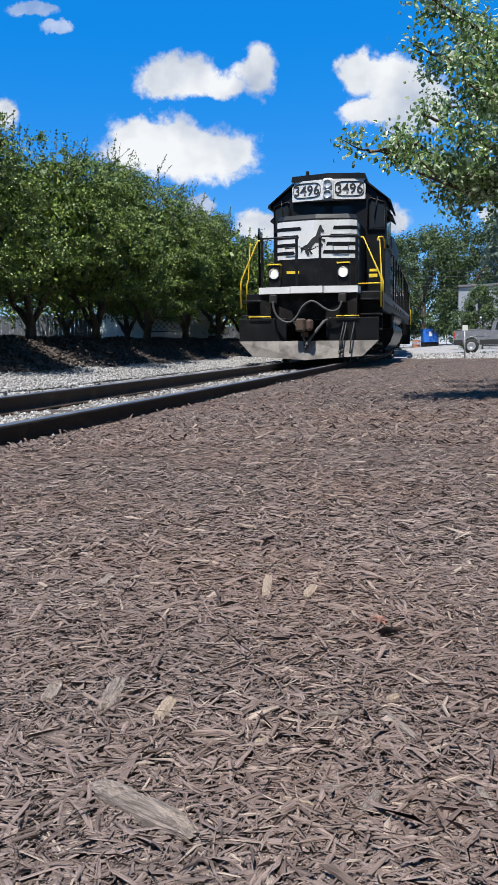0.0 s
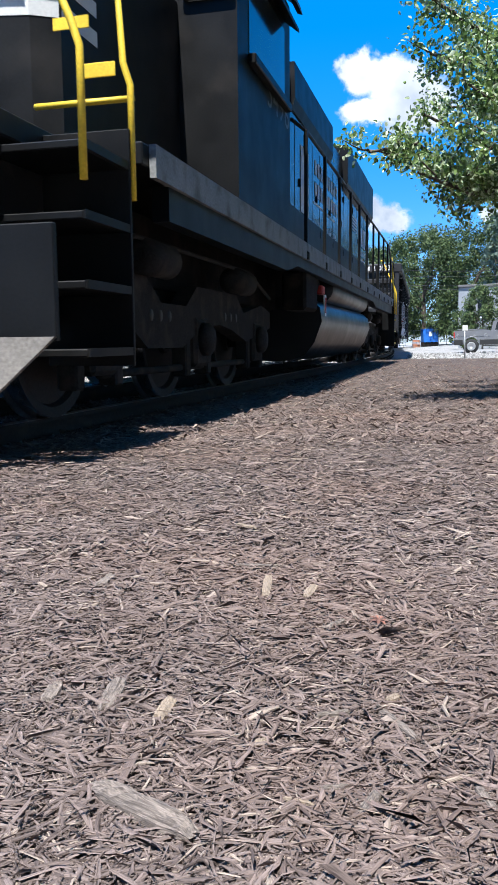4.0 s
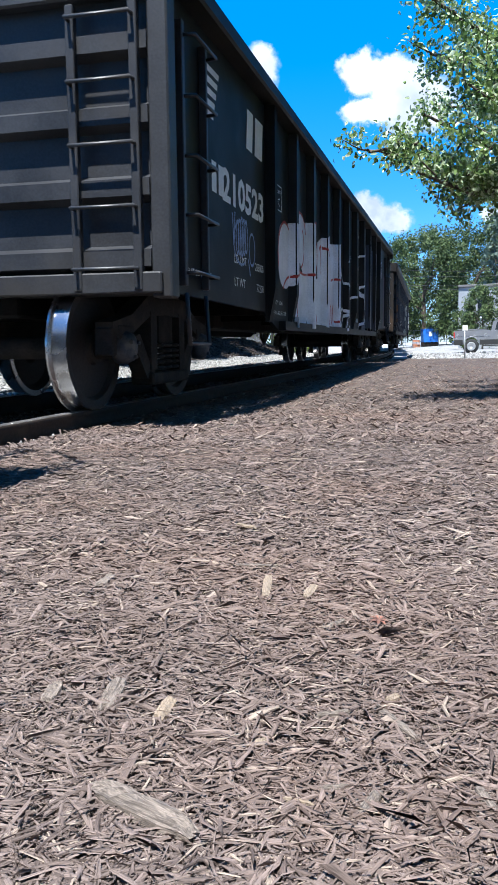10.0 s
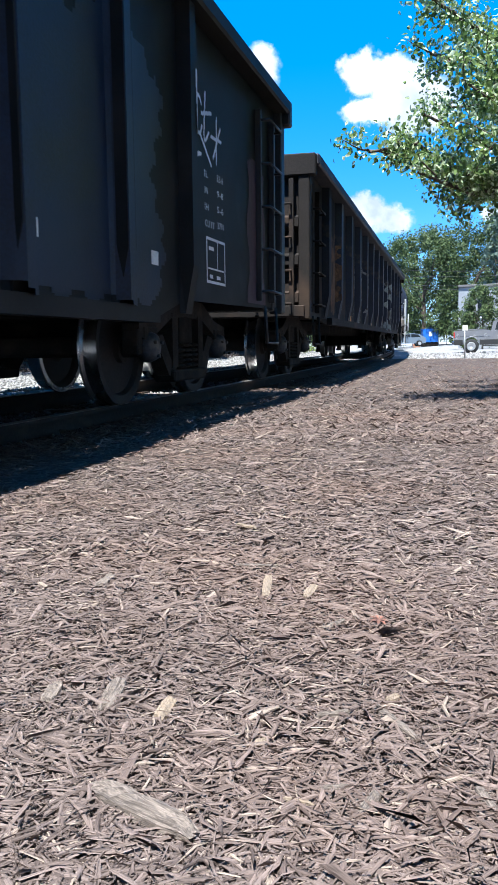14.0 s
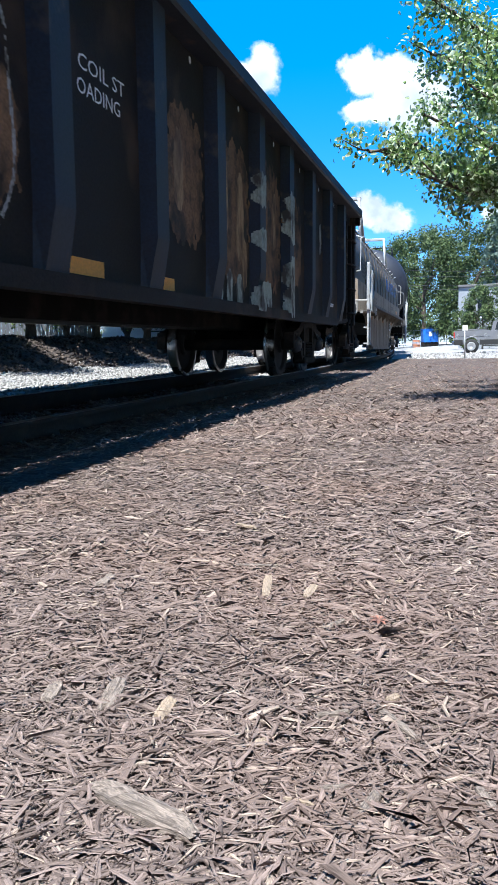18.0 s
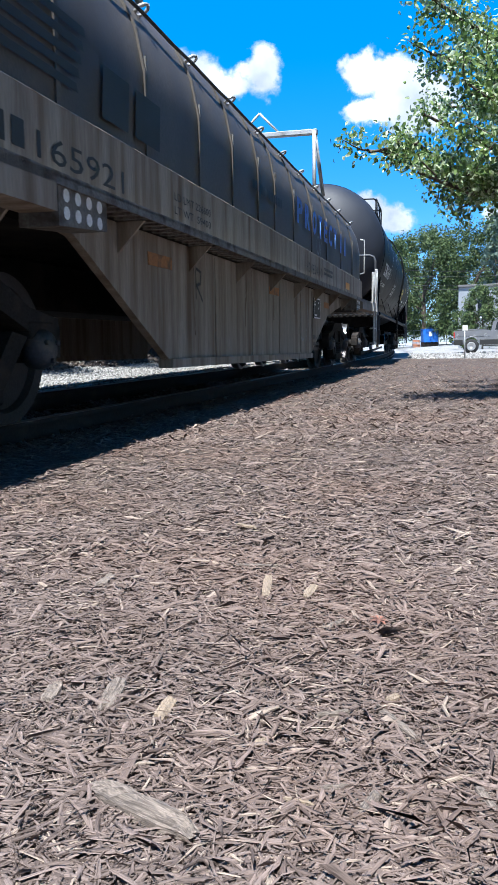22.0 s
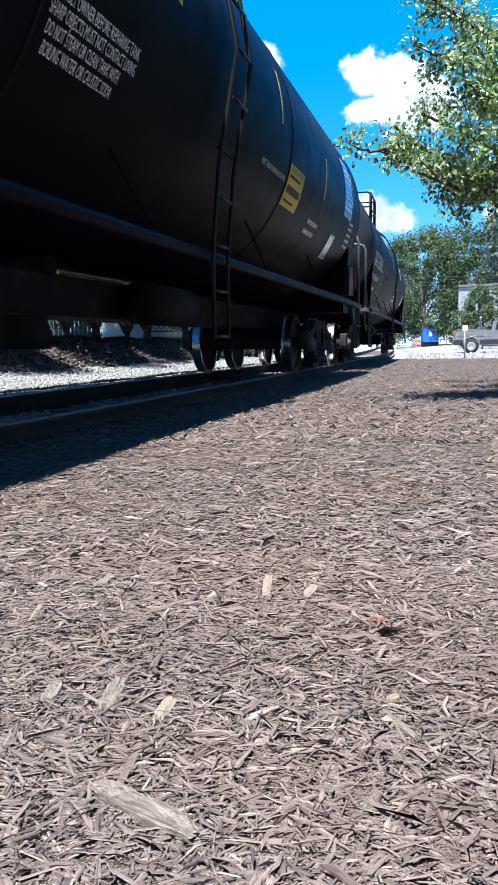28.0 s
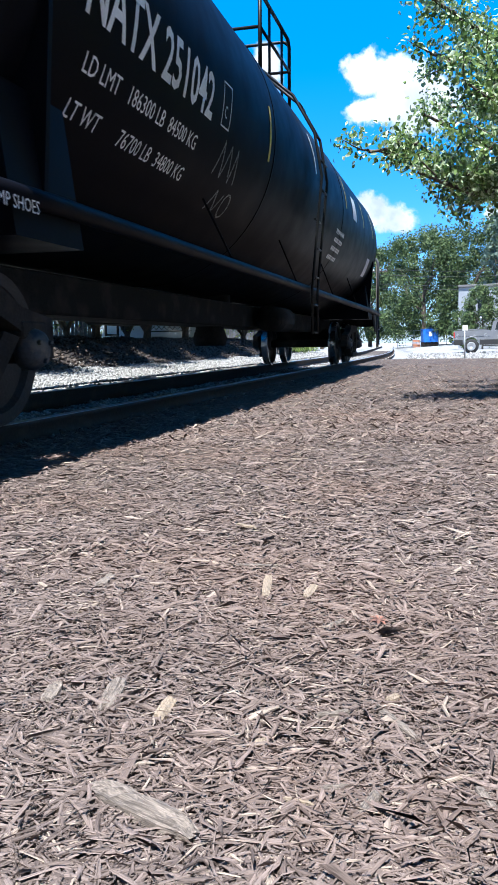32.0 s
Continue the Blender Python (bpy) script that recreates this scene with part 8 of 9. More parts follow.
def row_tree(x, y, z, height, wide, seed, leaves=15000):
    """A low many-stemmed street tree with a dense rounded crown and wispy shoots."""
    r = random.Random(seed)
    g = np.random.RandomState(seed)
    ob = thing("tree", "dense green ornamental tree with short dark forked trunk", "tree", pose(x, y, z), "row of trees along the bank")
    bm = bmesh.new()
    rod(bm, (0, 0, -0.15), (0.02, 0, 0.25), 0.13, 9, 0.10, caps=False)
    tips = []
    for k in range(4):
        a = k * math.tau / 4 + r.uniform(-0.4, 0.4)
        p1 = (0.38 * math.cos(a), 0.38 * math.sin(a), 0.95 + r.uniform(-0.1, 0.2))
        limb(bm, (0.02, 0, 0.2), p1, 0.075, 0.055, r, 0.06)
        for m in range(3):
            b = a + r.uniform(-0.9, 0.9)
            p2 = (wide * 0.55 * math.cos(b), wide * 0.55 * math.sin(b), height * (0.45 + 0.3 * r.random()))
            limb(bm, p1, p2, 0.06, 0.018, r, 0.09)
            tips.append(p2)
    part("trunk", bm, BARK, ob, "dark forked trunk")
    twig_bm = bmesh.new()
    # crown: sprays of small leaves along drooping twigs on an uneven dome
    pts, nrm = [], []
    clumps = 230
    for k in range(clumps):
        a = g.rand() * math.tau
        cz = g.rand() ** 0.8
        z0 = height * (0.21 + 0.76 * cz)
        rad = wide * math.sqrt(max(0.03, 1 - ((cz - 0.38) / 0.74) ** 2)) * (0.5 + 0.5 * g.rand() ** 0.5) * (0.9 + 0.2 * math.sin(3 * a + seed))
        c = np.array([rad * math.cos(a), rad * math.sin(a), z0 + 0.15 * g.randn()])
        twigs = 9
        m = leaves // clumps // twigs
        out = np.array([math.cos(a), math.sin(a), 0.15])
        for q in range(twigs):
            d = out * (0.5 + 0.5 * g.rand()) + g.randn(3) * [0.55, 0.55, 0.3]
            d = d / np.linalg.norm(d) * (0.28 + 0.34 * g.rand())
            t = g.rand(m)[:, None]
            pts.append(c + d * t - np.array([0, 0, 0.16]) * t * t + g.randn(m, 3) * [0.05, 0.05, 0.022])
        nrm.append(np.tile(np.array([math.cos(a) * 0.5, math.sin(a) * 0.5, 1.0]), (m * twigs, 1)))
    # thin shoots that stand out above
    for k in range(46):
        a = g.rand() * math.tau
        rad = wide * 0.85 * g.rand() ** 0.6
        b0 = np.array([rad * math.cos(a), rad * math.sin(a), height * (0.95 - 0.22 * (rad / wide) ** 2)])
        dr = np.array([0.3 * g.randn(), 0.3 * g.randn(), 0.35 + 0.45 * g.rand()])
        shoot = bmesh.new()
        rod(shoot, b0 - dr * 0.3, b0 + dr, 0.007, 4, 0.003, caps=False)
        merge(twig_bm, shoot)
        t = g.rand(40)[:, None]
        pts.append(b0 + dr * t + g.randn(40, 3) * 0.03 * (1.2 - t))
        nrm.append(np.tile(np.array([0, 0, 1.0]), (40, 1)))
    part("twig", twig_bm, BARK, ob, "thin upright shoots")
    P, Nn = np.concatenate(pts), np.concatenate(nrm)
    # the thick dark inside of the crown
    q = g.randn(9000, 3)
    q *= (g.rand(9000, 1) ** 0.4) / np.linalg.norm(q, axis=1)[:, None]
    inner = new("inner_crown", leaf_mesh("inner_crown", q * [wide * 0.8, wide * 0.8, height * 0.33] + [0, 0, height * 0.58], 0.16, LEAF_HEDGE, None, 0.2, 0.6, seed + 1))
    inner.parent = ob
    crown = new("crown", leaf_mesh("crown", P, 0.05 if leaves > 20000 else 0.09, LEAF_HEDGE, Nn * 1.5, 0.2, 0.55, seed))
    crown.parent = ob
    tagged(crown, "dense mid-green leaves with pale shoots")
    return ob


# the last four, behind the row, are added to shade the house wall
for i, (s, v, hgt, wide) in enumerate(((8.0, -5.2, 3.4, 2.2), (11.8, -5.1, 3.35, 2.3), (15.7, -5.0, 3.6, 2.35), (18.8, -5.0, 3.95, 2.2), (22.2, -5.0, 3.95, 2.25), (25.6, -5.0, 3.95, 2.25), (29.6, -5.0, 3.9, 2.3),
                                     (33.5, -5.0, 3.7, 2.2), (38.0, -5.0, 3.5, 2.2), (14.0, -9.0, 3.6, 2.6), (19.0, -9.2, 3.9, 2.6), (24.5, -8.6, 3.8, 2.4), (28.6, -8.2, 3.6, 2.2))):
    x, y = on_line(s, v)
    row_tree(float(x), float(y), bank_z(s, v) + 0.03, hgt, wide, 20 + i, 58000 if 0 < i < 6 else 13000)


def big_tree(x, y, height, wide, seed, leaves, size, mat, name="tree", label="tall leafy green broadleaf tree in the distance", trunk=0.3, z=-0.3):
    r = random.Random(seed)
    g = np.random.RandomState(seed)
    ob = thing(name, label, "tree", pose(x, y, z), "far trees")
    bm = bmesh.new()
    rod(bm, (0, 0, 0), (0, 0, height * 0.45), trunk, 8, trunk * 0.6, caps=False)
    for k in range(6):
        a = k * 1.05 + r.random()
        limb(bm, (0, 0, height * (0.22 + 0.05 * k)), (wide * 0.7 * math.cos(a), wide * 0.7 * math.sin(a), height * (0.45 + 0.08 * k)), trunk * 0.5, trunk * 0.12, r)
    part("trunk", bm, BARK, ob)
    pts, nrm = [], []
    clumps = 120
    for k in range(clumps):
        a = g.rand() * math.tau
        cz = g.rand()
        rad = wide * math.sqrt(max(0.05, 1 - ((cz - 0.35) / 0.72) ** 2)) * (0.5 + 0.5 * g.rand() ** 0.5) * (0.85 + 0.25 * math.sin(2.7 * a + seed * 1.3))
        c = np.array([rad * math.cos(a), rad * math.sin(a), height * (0.12 + 0.86 * cz)])
        m = leaves // clumps
        pts.append(c + g.randn(m, 3) * wide * (0.05 + 0.07 * g.rand()))
        nrm.append(np.tile(np.array([math.cos(a), math.sin(a), 0.8]), (m, 1)))
    crown = new("crown", leaf_mesh("crown", np.concatenate(pts), size, mat, np.concatenate(nrm), 0.1, 0.75, seed))
    crown.parent = ob
    return ob


for i, (x, y, h, w) in enumerate(((11.0, 118, 12.5, 5.0), (16.5, 108, 13.2, 4.8), (21.5, 98, 13.6, 5.0), (27.0, 96, 15.0, 5.6), (33.0, 100, 16.0, 6.0), (40, 104, 15, 6.5), (50, 110, 15, 7), (24.5, 112, 16.0, 6.0),
                                  (4, 125, 10, 6), (-4, 120, 9.5, 6), (-12, 110, 9, 6), (-20, 100, 10, 6), (-30, 90, 11, 6), (62, 100, 14, 7), (-40, 70, 12, 7), (75, 80, 14, 8))):
    big_tree(x, y, h, w, 60 + i, 24000 if i < 5 or i == 7 else 3000, 0.23 if i < 5 or i == 7 else 0.36, LEAF_FAR)
big_tree(18.1, 62, 4.7, 1.9, 90, 12000, 0.13, LEAF_FAR, "small_tree", "young bright green tree before a white building", 0.08, z=lot_z(18.6, 62))
big_tree(17.2, 64, 3.0, 1.2, 91, 5000, 0.13, LEAF_FAR, "bush", "rounded green bush beside a white building", 0.06, z=lot_z(17.2, 64))
big_tree(28.5, 88, 15.0, 2.6, 92, 2600, 0.5, LEAF_PALE, "conifer", "pale blue-green conifer among the far trees", 0.2)
for sx, (px, hh) in enumerate(((-2.9, 5.6), (-2.0, 5.2))):
    big_tree(px + 0.6 * sx, 44 + 3 * sx, hh, 0.7, 95 + sx, 1500, 0.16, LEAF_HEDGE, "conifer", "slim dark green conifer behind the bank", 0.1)

# unseen tall trees added beside and behind the camera, closing out sky light
for i, (x, y, h, w) in enumerate(((11, -13, 22, 5.4), (10.4, -4.5, 24, 5.6), (10.8, 4.5, 24, 5.6), (11.9, 13, 23, 5.4), (14.5, 22, 12.5, 4.8), (19, 31, 12, 5), (24, 40, 12, 5), (29, 49, 12, 5),
                                  (6, -14.5, 20, 5.4), (-1.5, -15, 20, 5.4), (-9, -15, 19, 5.4), (-18, -16, 14, 5.2), (35, 57, 12, 5))):
    big_tree(x, y, h, w, 130 + i, 9000, 0.5, LEAF_FAR, "tree", "unseen tall broadleaf tree added to dim the sky light", 0.28)


# ---- the near tree whose boughs hang into view ----
def near_tree():
    r = random.Random(7)
    g = np.random.RandomState(7)
    base = (4.6, 8.8)
    ob = thing("birch_tree", "broad green tree with drooping leafy boughs", "tree", pose(base[0], base[1], -0.14))
    bm = bmesh.new()
    rod(bm, (0, 0, -0.1), (0.05, 0, 1.4), 0.19, 12, 0.15, caps=False)
    rod(bm, (0.05, 0, 1.38), (0.0, 0.1, 5.6), 0.15, 12, 0.04, caps=False)
    trunk = part("trunk", bm, BARK, ob)
    tips = []

    def bough(z0, end, sub, hang):
        bm = bmesh.new()
        p = limb(bm, (0, 0, z0), end, 0.055, 0.012, r, 0.05, 7, 6)
        twigs = []
        for k in range(sub):
            t = 0.3 + 0.7 * (k + r.random()) / sub
            i = min(5, int(t * 6))
            a = p[i].lerp(p[i + 1], t * 6 - i)
            e = a + Vector((r.uniform(-0.30, 0.40), r.uniform(-0.5, 0.5), r.uniform(-0.55 * hang, 0.35)))
            limb(bm, a, e, 0.012, 0.003, r, 0.08, 5, 3)
            twigs.append((a, e))
        part("bough", bm, BARK, ob)
        return twigs

    tw = []
    # ends given from the trunk's foot
    for z0, end, sub, hang in ((2.0, (-3.50, -1.6, 2.22), 26, 0.3), (2.0, (-3.1, -1.7, 2.02), 24, 0.3), (2.1, (-3.0, -1.5, 2.55), 20, 0.8), (1.9, (-2.7, -1.5, 2.02), 26, 0.4), (1.8, (-2.2, -1.8, 1.98), 26, 0.35),
                               (2.6, (-2.95, -1.5, 3.05), 22, 0.6), (2.8, (-3.12, -1.5, 3.62), 24, 0.5), (2.4, (-2.7, -1.6, 2.8), 26, 0.7), (2.3, (-2.3, -2.0, 2.5), 26, 0.7),
                               (2.6, (-2.3, -1.6, 3.2), 26, 0.7), (2.2, (-2.3, 0.6, 2.4), 22, 0.6), (2.8, (-2.2, 1.4, 3.4), 20, 0.6), (3.2, (-1.7, -0.5, 4.4), 20, 0.5), (3.4, (0.8, 0.8, 5.2), 14, 0.5),
                               (2.5, (2.2, 0.5, 3.3), 14, 0.6), (2.4, (0.5, 2.6, 3.2), 16, 0.6), (2.1, (-1.2, 2.6, 2.6), 16, 0.5), (3.0, (-2.2, -2.2, 3.5), 24, 0.7), (2.1, (-1.8, -1.2, 2.2), 24, 0.5)):
        tw += bough(z0, end, sub, hang)
    pts, nrm = [], []
    for a, e in tw:
        a, e = np.array(a), np.array(e)
        m = 122
        t = g.rand(m)[:, None] ** 0.8
        pts.append(a + (e - a) * t + g.randn(m, 3) * 0.07)
        nrm.append(np.tile([0.1, -0.2, 1.0], (m, 1)))
    crown = new("crown", leaf_mesh("crown", np.concatenate(pts), 0.048, LEAF_NEAR, np.concatenate(nrm) * 0.7, 0.7, 0.66, 5, True))
    crown.parent = ob
    tagged(crown, "glossy green leaves, some painted pale as highlights")


near_tree()

# ---- behind the bank: house, fence, bench, planter ----
SIDING = material("white_lap_siding", (0.72, 0.73, 0.74), 0.6, vary=0.08, scale=1.5, grain=40, bump=0.05)
FENCE = material("weathered_grey_boards", (0.10, 0.10, 0.105), 0.85, vary=0.25, scale=2, grain=40, bump=0.3, rand=0.2, stretch=(4, 4, 0.6))
ROOF = material("grey_shingles", (0.14, 0.135, 0.13), 0.9, vary=0.25, scale=3, grain=40, bump=0.4)


def facing_track(s, v):
    x, y = on_line(s, v)
    return pose(float(x), float(y), 0.6, 0, 0, -math.degrees(float(np.interp(s, LINE_S, LINE_H))))


house = thing("house", "low white house with lap siding behind trees", "house", pose(-5.6, 31.5, 0.5))
bm = bmesh.new()
cell(bm, 0.0, 4.0, 0.03, 9.0, -0.5, 2.3)
part("wall", bm, SIDING, house)
lap = None
for k in range(15):
    if lap is None:
        bm = bmesh.new()
        prism(bm, [(0.03, 0.0), (-0.012, 0.0), (0.004, 0.155), (0.03, 0.155)], "x", -0.02, 4.02)
        lap = part("siding_board", tidy(bm), SIDING, house)
        lap.matrix_basis = pose(0, 0, -0.05)
    else:
        share("siding_board", lap, house, pose(0, 0, -0.05 + k * 0.16))
bm = bmesh.new()
cell(bm, 3.98, 4.10, -0.03, 0.09, -0.1, 2.3)
part("corner_board", bm, SIDING, house)
bm = bmesh.new()
prism(bm, [(-0.3, 2.25), (4.3, 2.25), (2.0, 2.9)], "y", -0.5, 9.3)
part("roof", tidy(bm), ROOF, house)
fence = thing("board_fence", "weathered grey upright board fence", "fence", pose(-7.6, 28.0, 0.62))
bd = None
for k in range(18):
    if bd is None:
        bm = bmesh.new()
        cell(bm, -0.066, 0.066, -0.012, 0.012, 0, 1.1, 0.003)
        bd = part("board", bm, FENCE, fence)
        bd.matrix_basis = pose(0, 0, -0.05)
    else:
        share("board", bd, fence, pose(k * 0.145, 0, -0.05 + 0.02 * math.sin(k * 5)))
for z in (0.25, 0.85):
    bm = bmesh.new()
    cell(bm, -0.1, 2.6, 0.014, 0.06, z, z + 0.09)
    part("fence_rail", bm, FENCE, fence)
# added run of boards that darkens the bright gap at the left
side_fence = thing("board_fence", "weathered board fence added to darken the gap", "fence", pose(-13.2, 30.0, 0.62))
for k in range(38):
    share("board", bd, side_fence, pose(k * 0.145, 0, 0.0 + 0.02 * math.sin(k * 5)))
far_fence = thing("board_fence", "dark grey upright board fence beyond a planter", "fence", pose(-1.6, 42.0, 0.4))
for k in range(18):
    share("board", bd, far_fence, pose(k * 0.145, 0, -0.05 + 0.015 * math.sin(k * 3)))
# bench with lattice back
BENCH = material("dark_iron_bench", (0.035, 0.033, 0.033), 0.6, vary=0.2)
bench = thing("garden_bench", "dark iron garden bench with a lattice back", "bench", pose(-2.95, 29.8, 0.60, 0, 0, -92))
bm = bmesh.new()
cell(bm, -0.25, 0.25, -0.8, 0.8, 0.42, 0.46, 0.008)
part("seat", bm, BENCH, bench)
for yy in (-0.78, 0.78):
    for xx in (-0.22, 0.22):
        bm = bmesh.new()
        rod(bm, (xx, yy, -0.03), (xx, yy, 0.64 if xx > 0 else 0.95), 0.025, 6)
        part("leg", bm, BENCH, bench)
    bm = bmesh.new()
    rod(bm, (-0.22, yy, 0.64), (0.24, yy, 0.64), 0.025, 6)
    part("arm", bm, BENCH, bench)
for k in range(9):
    for d in (-1, 1):
        bm = bmesh.new()
        y0 = -0.8 + k * 0.2
        rod(bm, (-0.22, max(-0.78, min(0.78, y0)), 0.5), (-0.22, max(-0.78, min(0.78, y0 + d * 0.4)), 0.92), 0.011, 5)
        part("lattice_bar", bm, BENCH, bench)
bm = bmesh.new()
rod(bm, (-0.22, -0.8, 0.94), (-0.22, 0.8, 0.94), 0.025, 6)
part("back_rail", bm, BENCH, bench)
pot = thing("planter", "dark round planter with a grassy plant", "planter", pose(-1.25, 32.0, 0.36))
bm = bmesh.new()
turned(bm, [(0.22, 0.0), (0.30, 0.45), (0.34, 0.5), (0.3, 0.5), (0.28, 0.44), (0.02, 0.42)], 18, "z")
part("pot", tidy(bm), BENCH, pot)
g2 = np.random.RandomState(3)
bl = new("grass", leaf_mesh("grass", g2.randn(500, 3) * [0.3, 0.3, 0.14] + [0, 0, 0.66], 0.22, LEAF_HEDGE, None, -0.8, 0.1, 9))
bl.parent = pot
for k, (s, v) in enumerate(((41.0, -3.6), (43.5, -3.9), (40.2, -4.6), (36.5, -3.4))):
    x, y = on_line(s, v)
    tuft = new("grass_tuft", leaf_mesh("grass_tuft", g2.randn(420, 3) * [0.4, 0.4, 0.12] + [0, 0, 0.14], 0.26, LEAF_HEDGE, None, -0.8, 0.1, 10 + k))
    tuft.matrix_basis = pose(float(x), float(y), bank_z(s, v))
    tagged(tuft, "tuft of bright green grass on the bank", "grass", "grass tufts", "stuff")

# ---- the lot beyond: truck, skip, sign, fences, poles, building ----
TRUCK_GREY = material("grey_car_paint", (0.23, 0.235, 0.25), 0.25, 0.3, vary=0.05, bump=0.0)
CHROME = material("chrome", (0.6, 0.6, 0.62), 0.15, 1.0, vary=0.05, bump=0.0)
TYRE = material("black_rubber_tyre", (0.02, 0.02, 0.021), 0.85, vary=0.2)
BLUE_BIN = material("blue_painted_steel", (0.02, 0.14, 0.50), 0.5, vary=0.12, second=(0.04, 0.1, 0.3), mix=(0.6, 0.8))
ORANGE_NET = material("orange_barrier", (0.75, 0.22, 0.06), 0.7, vary=0.1)
CAR_BLUE = material("pale_blue_car_paint", (0.20, 0.25, 0.30), 0.3, 0.3, vary=0.04, bump=0.0)
GALV = material("galvanised_steel", (0.4, 0.41, 0.42), 0.5, 0.6, vary=0.15)


def road_wheel(parent, x, y, r, wide, rim):
    bm = bmesh.new()
    turned(bm, [(r * 0.55, -wide / 2), (r * 0.95, -wide / 2), (r, -wide * 0.3), (r, wide * 0.3), (r * 0.95, wide / 2), (r * 0.55, wide / 2)], 28, "y", (0, 0, 0))
    w = part("wheel", tidy(bm), TYRE, parent)
    w.matrix_basis = pose(x, y, r)
    bm = bmesh.new()
    turned(bm, [(r * 0.60, -wide * 0.505), (r * 0.56, -wide * 0.56), (r * 0.48, -wide * 0.52), (0.05, -wide * 0.55), (0.05, wide * 0.55), (r * 0.48, wide * 0.52), (r * 0.56, wide * 0.56), (r * 0.60, wide * 0.505)], 24, "y", (0, 0, 0))
    for k in range(6):
        a = k * math.tau / 6
        cell(bm, r * 0.28 * math.cos(a) - 0.03, r * 0.28 * math.cos(a) + 0.03, -wide * 0.58, wide * 0.58, r * 0.28 * math.sin(a) - 0.03, r * 0.28 * math.sin(a) + 0.03)
    part("rim", tidy(bm), rim, w)
    return w


# pickup: x runs from its tail forward, seen from its side
truck = thing("pickup_truck", "dark grey crew-cab pickup truck parked on the lot", "pickup truck", pose(12.33, 48.0, lot_z(13, 48), 0, 0, -16))
bm = bmesh.new()
prof = [(0.0, 0.62), (0.12, 0.58), (0.52, 0.52), (0.55, 0.70), (0.70, 0.86), (0.98, 0.93), (1.24, 0.86), (1.38, 0.70), (1.42, 0.50), (4.1, 0.50), (4.15, 0.72), (4.3, 0.88), (4.55, 0.93), (4.8, 0.86), (4.92, 0.7), (4.95, 0.52), (5.75, 0.56), (5.8, 1.05),
        (5.6, 1.22), (4.4, 1.3), (2.05, 1.28), (2.05, 1.33), (0.0, 1.33)]
prism(bm, prof, "y", -0.98, 0.98)
part("body", tidy(bm), TRUCK_GREY, truck)
bm = bmesh.new()
prism(bm, [(2.08, 1.28), (4.45, 1.28), (3.75, 1.86), (2.5, 1.90), (2.2, 1.84)], "y", -0.82, 0.82)
cab = part("cab", tidy(bm), TRUCK_GREY, truck)
for y in (-0.826, 0.826):
    for poly in ([(2.3, 1.34), (3.15, 1.34), (3.15, 1.78), (2.4, 1.78)], [(3.25, 1.34), (4.2, 1.34), (3.72, 1.78), (3.25, 1.78)]):
        bm = bmesh.new()
        prism(bm, poly, "y", y - 0.006, y + 0.006)
        part("side_window", tidy(bm), GLASSD, cab)
bm = bmesh.new()
cell(bm, -0.1, 0.02, -0.9, 0.9, 0.55, 0.72, 0.02)
part("rear_bumper", bm, CHROME, truck)
for y in (-0.93, 0.93):
    bm = bmesh.new()
    cell(bm, -0.012, 0.06, y - 0.06, y + 0.06, 0.92, 1.25, 0.01)
    part("tail_light", bm, RED, truck)
for y in (-0.985, 0.985):
    for x0, x1 in ((0.05, 2.0), (2.1, 3.2), (3.25, 4.3)):
        bm = bmesh.new()
        cell(bm, x0, x1, y - 0.004, y + 0.004, 0.74 if x0 > 2 else 0.98, 0.77 if x0 > 2 else 1.0)
        part("body_crease", bm, CHROME, truck)
    bm = bmesh.new()
    cell(bm, 1.6, 4.05, y - 0.09, y + 0.02, 0.42, 0.48, 0.01)
    part("running_board", bm, BARS, truck)
for y in (-0.985, 0.985):
    # dark strips stand for the lower body, which reflects no sky
    for x0, x1 in ((0.02, 0.50), (1.45, 4.08)):
        bm = bmesh.new()
        cell(bm, x0, x1, y - 0.012, y + 0.012, 0.50, 0.80, 0.008)
        part("lower_panel", bm, BARS, truck, "dark band painted for the unlit lower body")
    for x in (0.98, 4.55):
        bm = bmesh.new()
        bent(bm, [(x + 0.47 * math.cos(radians(q)), y, 0.46 + 0.50 * math.sin(radians(q))) for q in range(5, 180, 17)], 0.03, 6)
        part("wheel_arch", bm, TRUCK_GREY, truck)
for x in (0.98, 4.55):
    for y in (-0.86, 0.86):
        road_wheel(truck, x, y, 0.42, 0.27, GALV)
bm = bmesh.new()
cell(bm, 0.25, 1.9, -0.7, 0.7, 1.2, 1.42, 0.06)
part("bed_load", bm, material("dark_tarp", (0.035, 0.037, 0.04), 0.7, vary=0.2), truck, "dark tarp over the load bed")

# the car that drives by
car = thing("passing_car", "pale blue-grey hatchback car driving past the lot", "car")
bm = bmesh.new()
arch = lambda c: [(c + 0.36 * math.cos(radians(q)), 0.31 + 0.36 * math.sin(radians(q))) for q in range(0, 181, 30)]
prism(bm, [(-2.02, 0.34), *[p for p in arch(-1.28)[::-1]], *[p for p in arch(1.3)[::-1]], (2.08, 0.30), (2.12, 0.55), (2.02, 0.74), (1.2, 0.93), (-1.95, 0.98), (-2.08, 0.80)], "y", -0.84, 0.84)
part("body", tidy(bm), CAR_BLUE, car)
bm = bmesh.new()
prism(bm, [(-1.95, 0.97), (1.22, 0.92), (0.35, 1.38), (-0.55, 1.46), (-1.35, 1.36)], "y", -0.70, 0.70)
cb = part("cabin", tidy(bm), CAR_BLUE, car)
